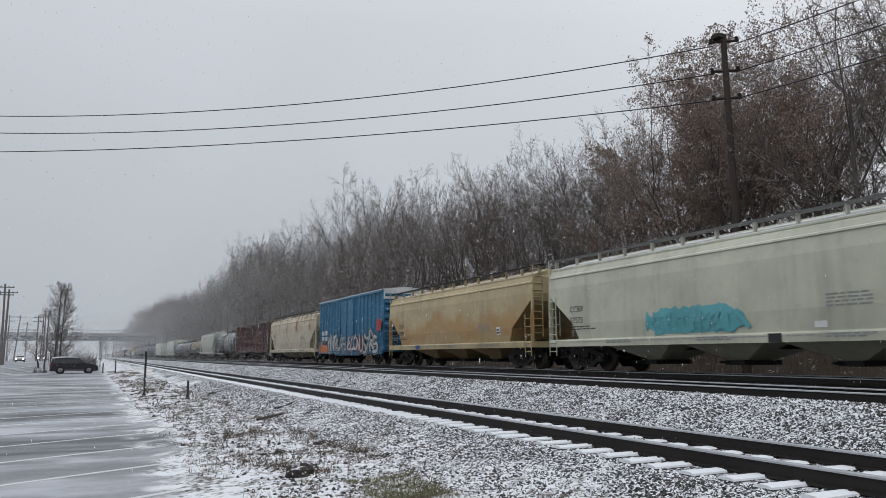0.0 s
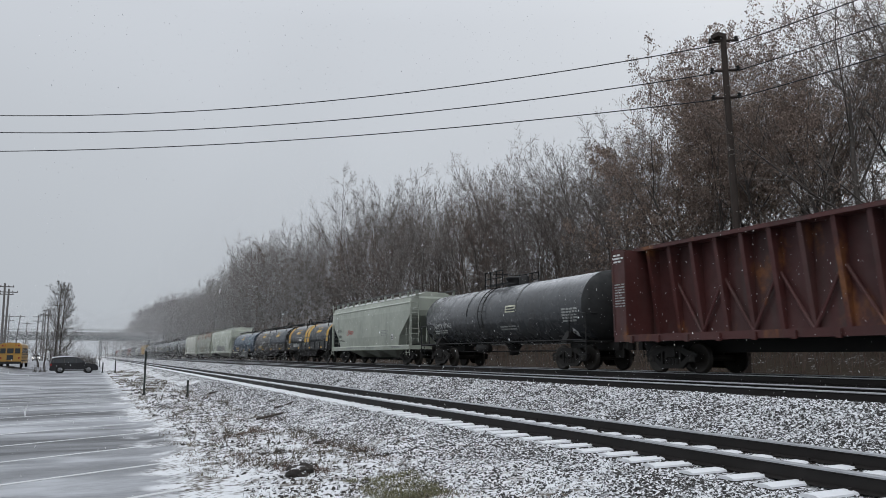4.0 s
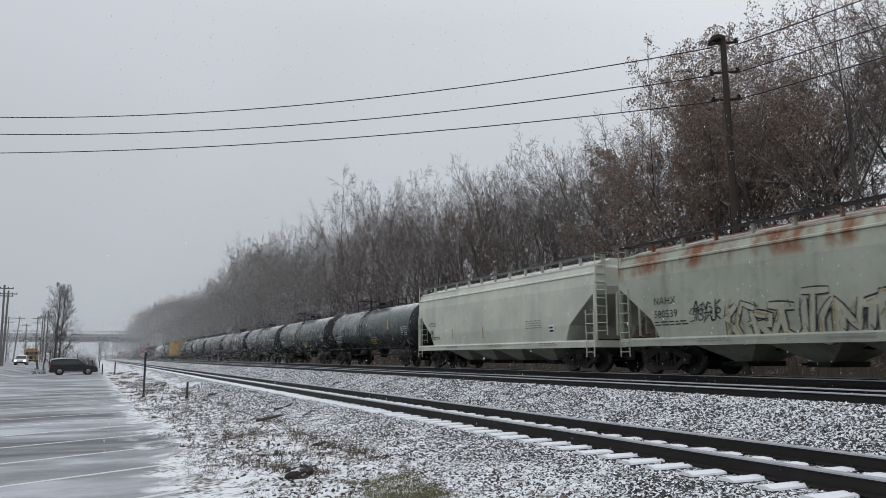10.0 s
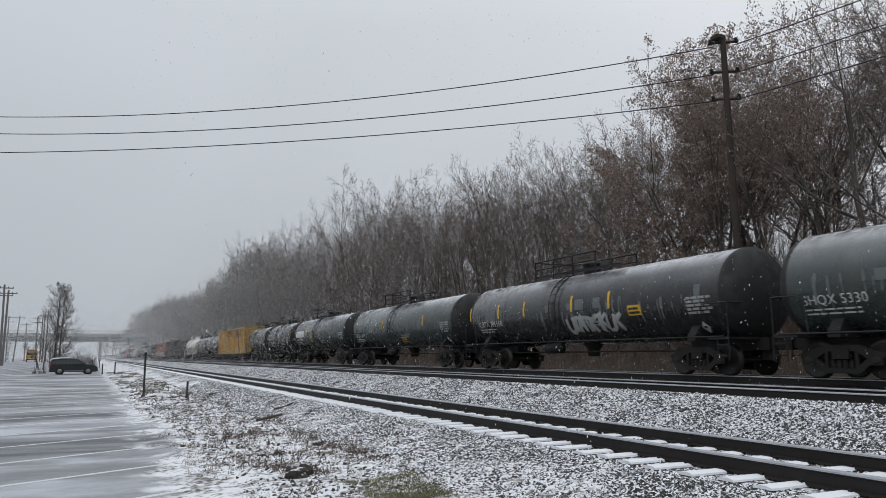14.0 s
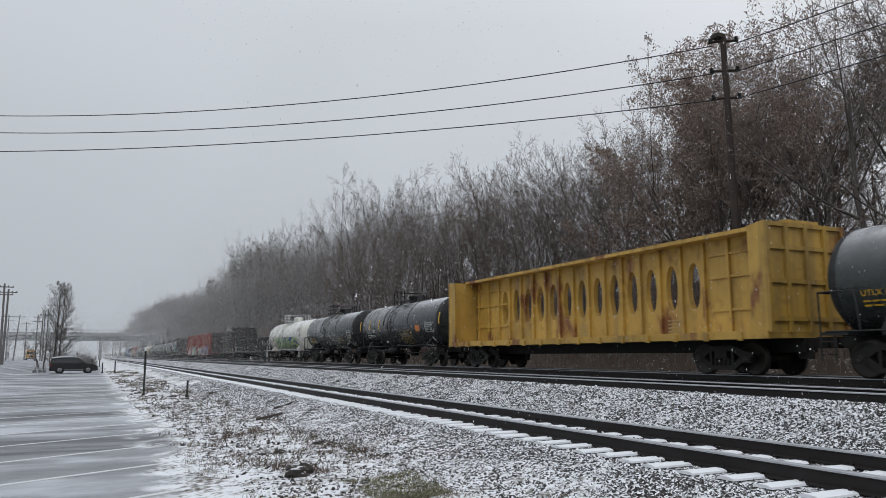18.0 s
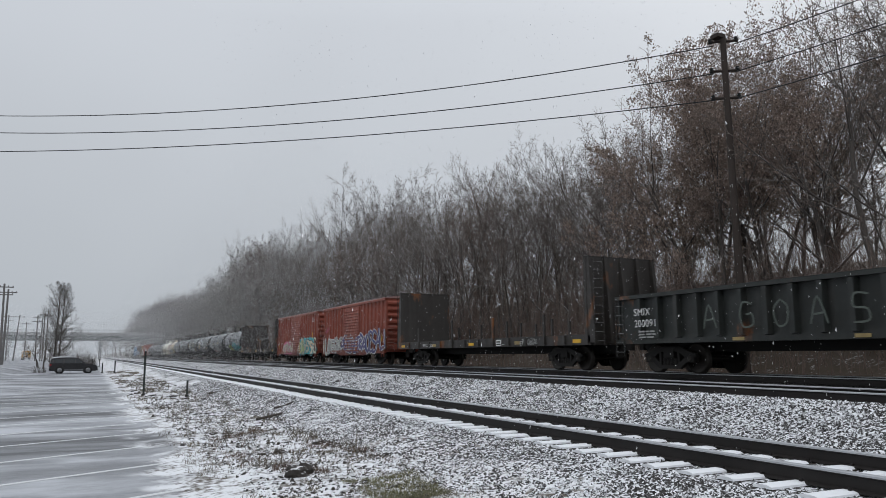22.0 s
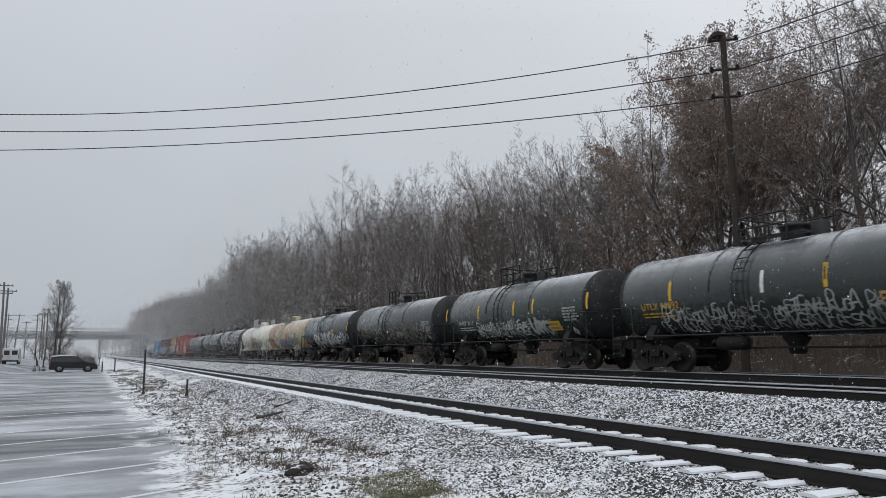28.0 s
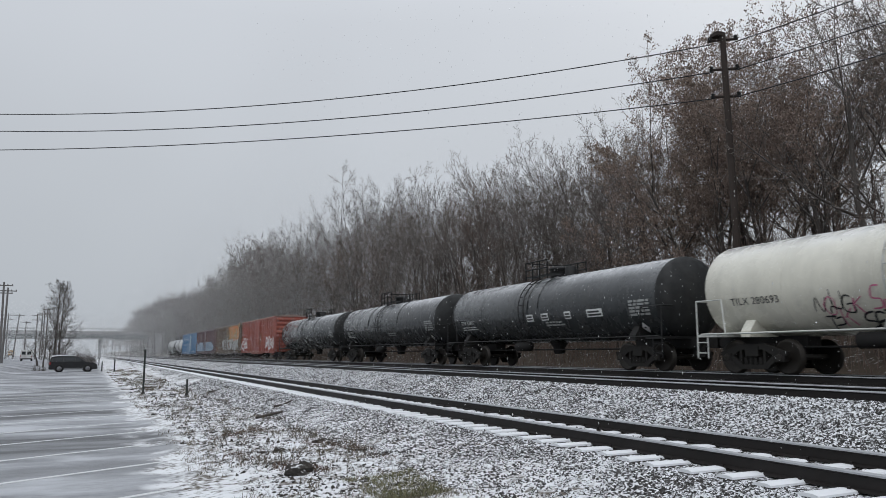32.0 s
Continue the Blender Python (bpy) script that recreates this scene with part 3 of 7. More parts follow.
P = {
    "white": plain("white_stencil", (0.72, 0.73, 0.72), 0.6), "black": plain("black_stencil", (0.02, 0.02, 0.022), 0.6), "yellow": plain("reflective_yellow", (0.72, 0.42, 0.03), 0.5),
    "grey": plain("grey_stencil", (0.25, 0.26, 0.25), 0.7), "dim": plain("faded_stencil", (0.34, 0.35, 0.34), 0.7), "silver": paint("silver_spray", (0.50, 0.51, 0.50), 0.32, rough=0.6),
    "teal": paint("teal_spray", (0.05, 0.42, 0.48), 0.32, rough=0.6), "turq": paint("turquoise_spray", (0.13, 0.43, 0.48), 0.32, rough=0.6), "blue": paint("blue_spray", (0.045, 0.08, 0.27), 0.32, rough=0.6),
    "red": paint("red_spray", (0.50, 0.07, 0.06), 0.32, rough=0.6), "pink": paint("pink_spray", (0.65, 0.16, 0.30), 0.32, rough=0.6), "lime": paint("lime_spray", (0.42, 0.60, 0.18), 0.32, rough=0.6),
    "green": paint("green_spray", (0.08, 0.35, 0.20), 0.32, rough=0.6), "cream": paint("cream_spray", (0.66, 0.66, 0.52), 0.32, rough=0.6), "purple": paint("violet_spray", (0.10, 0.09, 0.22), 0.32, rough=0.6),
    "chalk": paint("chalk_spray", (0.10, 0.12, 0.105), 0.5, rough=0.8), "putty": paint("putty_spray", (0.40, 0.40, 0.32), 0.32, rough=0.6), "orange": paint("orange_spray", (0.68, 0.22, 0.05), 0.32, rough=0.6), "gold": paint("faded_gold_spray", (0.36, 0.27, 0.11), 0.32, rough=0.6), "pale": paint("pale_blue_spray", (0.30, 0.42, 0.52), 0.32, rough=0.6),
}
YB = (P["yellow"], P["black"])
WB = (P["white"], P["black"])


def start_car(name, label, category, y0, y1):
    car = thing(name, label, category, group="freight cars of the train")
    CARS.append((car, (y0 + y1) / 2))
    return car, y1 - y0


# covered hoppers
HOP = [(1.16, 1.50), (1.70, 1.55), (3.05, 1.55), (3.49, 1.50), (3.71, 1.41), (3.82, 1.34)]


def hop_x(z):
    return -float(np.interp(z, [p[0] for p in HOP], [p[1] for p in HOP]))


def covered_hopper(y0, y1, colour, label, rust=0.0, dirt=0.3, rust_z=None, sill=None, bays=4, dark_roof=False, ridge=True, stain=None, rust_colour=(0.26, 0.10, 0.035)):
    car, length = start_car("covered_hopper", label, "hopper car", y0, y1)
    e = length / 2 - 0.62
    body_m = paint("hopper_paint", colour, dirt, rust, rust_colour=rust_colour, snow=0.3 if dark_roof else 0.75, rust_z=rust_z, stain=stain)
    sill_m = body_m if sill is None else paint("sill_paint", sill, 0.4)
    side = [(y, z) for z, y in ((1.14, e - 1.85), (1.70, e - 1.55), (2.75, e - 0.10), (3.05, e), (3.49, e), (3.71, e), (3.82, e - 0.08))]
    s = Shape()
    rings = []
    for y, z in side:
        x = -hop_x(z)
        rings.append([(-x, -y, z), (-x, y, z), (x, y, z), (x, -y, z)])
    top = [[(-0.62, -e + 0.10, 4.06), (-0.62, e - 0.10, 4.06), (0.62, e - 0.10, 4.06), (0.62, -e + 0.10, 4.06)]]
    allr = rings + top
    s.add([q for ring in allr for q in ring], [(4 * i + j, 4 * i + (j + 1) % 4, 4 * i + 4 + (j + 1) % 4, 4 * i + 4 + j) for i in range(len(allr) - 1) for j in range(4)] + [(0, 1, 2, 3)] + [tuple(len(allr) * 4 - 4 + j for j in range(4))])
    part("body", s, body_m, car)
    for q in (-1, 1):
        part("side_sill", Shape().ext([(q * 1.44, 0.88), (q * 1.57, 0.88), (q * 1.57, 1.09), (q * 1.53, 1.14), (q * 1.44, 1.14)], "y", -e, e), sill_m, car)
        part("roof_eave", Shape().ext([(q * 1.30, 3.78), (q * 1.40, 3.76), (q * 1.40, 3.81), (q * 1.32, 3.85)], "y", -e, e), body_m, car)
        if ridge:
            part("side_stiffener", Shape().ext([(q * 1.50, 3.43), (q * 1.545, 3.46), (q * 1.53, 3.51), (q * 1.48, 3.54)], "y", -e + 0.05, e - 0.05), body_m, car)
        walk_m = M_BLACK if dark_roof else M_GRATE
        part("running_board", Shape().box(*sorted((q * 0.98, q * 1.30)), -e - 0.25, e + 0.25, 4.16, 4.20), walk_m, car, "grated roof walkway")
        n = 13
        for i in range(n):
            y = -e + 2 * e * i / (n - 1)
            slab("walkway_bracket", (*sorted((q * 1.10, q * 1.22)), y - 0.025, y + 0.025, 3.84, 4.16), body_m, car)
        # end frames with ladders over the sloping end sheets
        for d in (-1, 1):
            yy = d * e
            slab("end_post", (*sorted((q * 1.44, q * 1.54)), *sorted((yy, yy - d * 0.09)), 0.95, 3.06), body_m, car)
            part("ladder", ladder_shape(*sorted((yy - d * 0.05, yy - d * 0.50)), 0.55, 2.75 if q * d < 0 else 2.2, q * 1.575, 7 if q * d < 0 else 5), body_m, car)
    for d in (-1, 1):
        yy = d * (e - 0.04)
        slab("end_beam", (-1.5, 1.5, *sorted((yy, yy - d * 0.12)), 0.88, 1.12), sill_m, car)
        slab("end_shelf", (-1.4, 1.4, *sorted((yy, yy - d * 0.7)), 1.14, 1.175), M_UNDER, car, "grated end platform")
        for x in (-0.5, 0.5):
            part("end_strut", Shape().tube([(x, yy - d * 0.06, 1.3), (x, yy - d * 0.06, 3.0)], 0.05, 5), body_m, car)
        part("end_ladder", ladder_shape(-1.5, -1.05, 1.3, 4.18, yy + d * 0.06, 10, axis="x"), body_m, car)
    part("brake_wheel", Shape().lathe([(0.26, -0.02), (0.29, 0), (0.26, 0.02), (0.24, 0)], "y", (0.6, e + 0.05, 2.2), 16), M_UNDER, car)
    hatch = Shape().box(-0.42, 0.42, -e + 0.6, e - 0.6, 4.06, 4.14)
    part("roof_hatch", hatch, body_m, car, "long trough hatch cover")
    span = 2 * (e - 2.9)
    for i in range(bays):
        y = -span / 2 + span * (i + 0.5) / bays
        w = span / bays * 0.47
        v = [(-1.35, y - w, 0.95), (1.35, y - w, 0.95), (1.35, y + w, 0.95), (-1.35, y + w, 0.95), (-0.55, y - 0.28, 0.42), (0.55, y - 0.28, 0.42), (0.55, y + 0.28, 0.42), (-0.55, y + 0.28, 0.42)]
        part("hopper_bay", Shape().add(v, [(0, 1, 5, 4), (1, 2, 6, 5), (2, 3, 7, 6), (3, 0, 4, 7), (0, 3, 2, 1), (4, 5, 6, 7)]), body_m, car)
        part("outlet_gate", Shape().box(-0.75, 0.75, y - 0.34, y + 0.34, 0.28, 0.42).tube([(-1.1, y + 0.2, 0.36), (1.1, y + 0.2, 0.36)], 0.04, 6), M_UNDER, car)
    slab("centre_sill", (-0.22, 0.22, -length / 2 + 0.5, length / 2 - 0.5, 0.72, 1.04), M_UNDER, car)
    running_gear(car, length, (e - 1.75 + 0.15, -e + 1.75 - 0.15))
    return car, e


# tank cars
def tank_surface(radius, zc):
    return lambda z: -math.sqrt(max(0.02, radius * radius - (z - zc) ** 2))


def tank_car(y0, y1, colour, label, radius=1.42, lower=None, rust=0.0, dirt=0.35, rail_m=None, long_platform=False, bands=(0.30, -0.30), yellow=(), dome_end=0.55, snow=0.62, rust_z=None, rust_scale=0.8, rust_colour=(0.26, 0.10, 0.035)):
    car, length = start_car("tank_car", label, "tank car", y0, y1)
    e = length / 2 - 0.55
    zc = 1.0 + radius
    surf = tank_surface(radius, zc)
    # film lightens the upper shell as sky light mirrored by gloss paint would
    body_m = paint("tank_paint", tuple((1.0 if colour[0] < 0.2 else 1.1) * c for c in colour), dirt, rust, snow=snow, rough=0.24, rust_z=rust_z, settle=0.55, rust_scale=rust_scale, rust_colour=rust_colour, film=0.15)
    end_m = body_m if lower is None else paint("tank_end_paint", tuple(0.5 * c for c in lower), 0.2, 0.0, rough=0.75)
    rail_m = rail_m or M_BLACK
    s = Shape()
    prof = []
    for i in range(7):
        t = math.pi / 2 * i / 6
        prof.append((radius * math.sin(t) if i else 0.02, -e + dome_end * (1 - math.cos(t))))
    prof = prof + [(r, -y) for r, y in reversed(prof)]
    s.lathe([q for q in prof], "y", (0, 0, zc), 40)
    part("tank_shell", s, body_m, car)
    # rolled courses: weld seams round the shell
    n = 5
    for i in range(1, n):
        y = -e + dome_end + (2 * e - 2 * dome_end) * i / n
        part("weld_seam", Shape().lathe([(radius, y - 0.03), (radius + 0.006, y - 0.02), (radius + 0.006, y + 0.02), (radius, y + 0.03)], "y", (0, 0, zc), 40), body_m, car)
    if lower is not None:
        for d in (-1, 1):
            p2 = [(r + 0.006, d * abs(y)) for r, y in prof[:7]]
            part("tank_end", Shape().lathe(p2 + [(radius + 0.006, d * (e - dome_end - 0.05))], "y", (0, 0, zc), 40), end_m, car, "dark painted tank end")
    for b in bands:
        y = b * e
        pts = [(radius * 1.012 * math.cos(t) * -1, y, zc + radius * 1.012 * math.sin(t)) for t in [math.pi * (0.0 + i / 14) for i in range(15)]]
        part("tank_band", Shape().tube(pts, 0.028, 4), body_m, car)
    top = zc + radius
    pl = 2.6 if long_platform else 1.05
    part("manway", Shape().lathe([(0.42, top - 0.1), (0.42, top + 0.28), (0.47, top + 0.30), (0.47, top + 0.36), (0.30, top + 0.42)], "z", (0, -0.1, 0), 20), body_m if rail_m is not M_BLACK else M_BLACK, car, "round manway with bolted lid")
    part("valve_housing", Shape().lathe([(0.24, top - 0.1), (0.24, top + 0.34), (0.20, top + 0.38)], "z", (0, -0.85, 0), 14), body_m if rail_m is not M_BLACK else M_BLACK, car)
    for q in (-1, 1):
        part("top_platform", Shape().box(*sorted((q * 0.55, q * 0.95)), -pl, pl, top + 0.02, top + 0.06), rail_m, car, "grated top walkway")
        for z, nm in ((top + 0.33, "handrail"), (top + 0.64, "handrail")):
            rod(nm, [(q * 0.95, -pl * 0.55, z), (q * 0.95, pl, z)], 0.026, rail_m, car)
        for y in (-pl * 0.55, 0.0, pl * 0.5, pl):
            rod("rail_post", [(q * 0.95, y, top - 0.12), (q * 0.95, y, top + 0.64)], 0.030, rail_m, car)
    rod("handrail", [(-0.95, pl, top + 0.64), (0.95, pl, top + 0.64)], 0.026, rail_m, car)
    # side ladder that follows the shell
    for yy in (0.55, 0.95):
        pts = [(surf(zc + radius * math.sin(t)) - 0.07 * math.cos(t) - 0.03, yy, zc + radius * math.sin(t) + 0.05 * math.sin(t)) for t in [-0.5 + 1.75 * i / 9 for i in range(10)]]
        pts = [(-1.50, yy, 1.10)] + pts if radius < 1.5 else pts
        rod("ladder_rail", pts, 0.022, rail_m, car)
    for i in range(7):
        t = -0.35 + 1.5 * i / 6
        x, z = surf(zc + radius * math.sin(t)) - 0.07 * math.cos(t) - 0.03, zc + radius * math.sin(t) + 0.05 * math.sin(t)
        rod("ladder_rung", [(x, 0.55, z), (x, 0.95, z)], 0.018, rail_m, car)
    # underframe: stub sills, saddles, side rail, end platforms
    for d in (-1, 1):
        slab("stub_sill", (-0.25, 0.25, *sorted((d * (e - 2.9), d * (length / 2 - 0.45))), 0.72, 1.08), M_UNDER, car)
        tc = d * (length / 2 - 2.35)
        part("tank_saddle", Shape().ext([(-1.30, 1.00), (1.30, 1.00), (1.28, 1.16), (1.06, 1.46), (0.92, 1.40), (0.5, 1.12), (0, 1.04), (-0.5, 1.12), (-0.92, 1.40), (-1.06, 1.46), (-1.28, 1.16)], "y", tc - 0.16, tc + 0.16), M_UNDER if rail_m is M_BLACK else body_m, car)
        yp = d * (length / 2 - 0.75)
        slab("end_platform", (-1.48, 1.48, *sorted((yp, yp - d * 0.75)), 1.02, 1.09), rail_m, car)
        for q in (-1, 1):
            rod("corner_post", [(q * 1.46, yp, 0.55), (q * 1.46, yp, 2.05)], 0.024, rail_m, car)
            rod("end_handrail", [(q * 1.46, yp, 2.05), (q * 1.46, yp - d * 0.95, 2.05), (q * 1.46, yp - d * 1.05, 1.08)], 0.024, rail_m, car)
            part("step", ladder_shape(*sorted((yp, yp - d * 0.4)), 0.42, 1.02, q * 1.47, 2), rail_m, car)
        rod("end_rail", [(-1.46, yp, 2.05), (1.46, yp, 2.05)], 0.024, rail_m, car)
    for q in (-1, 1):
        rod("side_rail", [(q * 1.47, -length / 2 + 0.9, 1.10), (q * 1.47, length / 2 - 0.9, 1.10)], 0.028, rail_m, car)
    part("bottom_outlet", Shape().lathe([(0.20, 0.55), (0.24, 0.62), (0.24, 0.80), (0.38, 1.0), (0.40, zc - radius + 0.1)], "z", (0, 0.1, 0), 14), M_UNDER, car)
    rod("brake_rod", [(-0.5, -e + 2, 0.72), (-0.5, e - 2, 0.72)], 0.03, M_UNDER, car)
    part("air_reservoir", Shape().lathe([(0.06, 1.1), (0.2, 1.16), (0.2, 2.1), (0.06, 2.16)], "y", (-0.75, 0, 0.86), 14), M_UNDER, car)
    running_gear(car, length, (length / 2 - 2.35, -length / 2 + 2.35))
    for yy in yellow:
        s = Shape()
        patch(s, yy * e + 0.06, yy * e - 0.06, zc - 0.18, zc + 0.42, surf, 0.010, 0, 4)
        part("reflector_strip", s, P["yellow"] if abs(yy) > 0.0 else P["white"], car, "upright yellow reflective strip")
    return car, e, surf, zc, radius


# boxcars
def boxcar(y0, y1, colour, label, roof=(0.25, 0.26, 0.26), rust=0.0, dirt=0.35, door=0.0, ribs=9, door_style="ribbed", high=4.32, white_end=False):
    car, length = start_car("boxcar", label, "boxcar", y0, y1)
    e = length / 2 - 0.55
    body_m = paint("boxcar_paint", colour, dirt, rust, snow=0.5)
    roof_m = paint("boxcar_roof", roof, 0.3, 0.1, snow=0.9)
    s = Shape()
    s.box(-1.50, 1.50, -e, e, 0.78, high)
    part("body", s, body_m, car)
    for q in (-1, 1):
        part("top_plate", Shape().box(*sorted((q * 1.49, q * 1.60)), -e, e, high - 0.12, high + 0.02), body_m, car)
        part("side_sill", Shape().ext([(-e, 0.70), (e, 0.70), (e, 0.90), (-e, 0.90)], "x", q * 1.49, q * 1.60), body_m, car)
        part("fish_belly", Shape().ext([(-2.4, 0.58), (2.4, 0.58), (3.4, 0.72), (-3.4, 0.72)], "x", q * 1.46, q * 1.52), body_m, car)
        for i in range(ribs):
            for d in (-1, 1):
                y = d * (1.75 + (e - 1.85) * i / (ribs - 1)) + door
                if abs(y) > e - 0.02:
                    continue
                part("side_post", Shape().add([(q * 1.50, y - 0.085, 0.90), (q * 1.50, y + 0.085, 0.90), (q * 1.585, y + 0.05, 0.90), (q * 1.585, y - 0.05, 0.90), (q * 1.50, y - 0.085, high - 0.12), (q * 1.50, y + 0.085, high - 0.12), (q * 1.585, y + 0.05, high - 0.12), (q * 1.585, y - 0.05, high - 0.12)],
                     [(0, 1, 2, 3), (4, 7, 6, 5), (0, 4, 5, 1), (1, 5, 6, 2), (2, 6, 7, 3), (3, 7, 4, 0)]), body_m, car)
        door_ob = part("sliding_door", Shape().box(*sorted((q * 1.50, q * 1.61)), door - 1.55, door + 1.55, 0.94, high - 0.20), body_m, car)
        if door_style == "ribbed":
            for i in range(14):
                z = 1.08 + (high - 0.45 - 1.08) * i / 13
                part("door_rib", Shape().ext([(q * 1.61, z - 0.05), (q * 1.645, z), (q * 1.61, z + 0.05)], "y", door - 1.48, door + 1.48), body_m, door_ob)
        else:
            for yy in (door - 1.45, door, door + 1.45):
                part("door_bar", Shape().tube([(q * 1.65, yy, 1.2), (q * 1.65, yy, high - 0.25)], 0.035, 6), body_m, door_ob)
            for z in (1.9, 2.8, 3.6):
                part("door_rail", Shape().box(*sorted((q * 1.61, q * 1.65)), door - 1.5, door + 1.5, z - 0.05, z + 0.05), body_m, door_ob)
        part("door_track", Shape().box(*sorted((q * 1.52, q * 1.66)), door - 1.7, door + 4.2, 0.84, 0.92), body_m, car)
    prof = [(-1.60, high + 0.02), (-1.58, high + 0.06), (0, high + 0.22), (1.58, high + 0.06), (1.60, high + 0.02)]
    part("roof", Shape().ext(prof, "y", -e - 0.05, e + 0.05), roof_m, car, "ribbed sheet-steel roof")
    for i in range(12):
        y = -e + 2 * e * (i + 0.5) / 12
        part("roof_rib", Shape().ext([(-1.58, high + 0.07), (0, high + 0.235), (1.58, high + 0.07), (0, high + 0.20)], "y", y - 0.04, y + 0.04), roof_m, car)
    for d in (-1, 1):
        for i in range(8):
            z = 1.05 + (high - 1.35) * i / 7
            yy = d * e
            part("end_corrugation", Shape().ext([(yy, z - 0.16), (yy + d * 0.09, z - 0.05), (yy + d * 0.09, z + 0.05), (yy, z + 0.16)], "x", -1.42, 1.42), body_m, car)
        if white_end:
            slab("end_fascia", (-1.5, 1.5, *sorted((d * e, d * (e + 0.06))), high - 0.55, high + 0.02), roof_m, car)
        part("end_ladder", ladder_shape(-1.48, -1.05, 0.9, high - 0.1 if d > 0 else 2.4, d * (e + 0.14), 9, axis="x"), body_m, car)
        part("side_ladder", ladder_shape(*sorted((d * (e - 0.06), d * (e - 0.5))), 0.50, 2.3, -1.62, 5), body_m, car)
        slab("end_sill", (-1.5, 1.5, *sorted((d * e, d * (e + 0.1))), 0.92, 1.15), body_m, car)
    slab("centre_sill", (-0.22, 0.22, -length / 2 + 0.5, length / 2 - 0.5, 0.70, 1.02), M_UNDER, car)
    for y in (-2.5, 0, 2.5):
        slab("cross_bearer", (-1.45, 1.45, y - 0.08, y + 0.08, 0.78, 1.02), M_UNDER, car)
    running_gear(car, length, (length / 2 - 2.6, -length / 2 + 2.6))
    return car, e


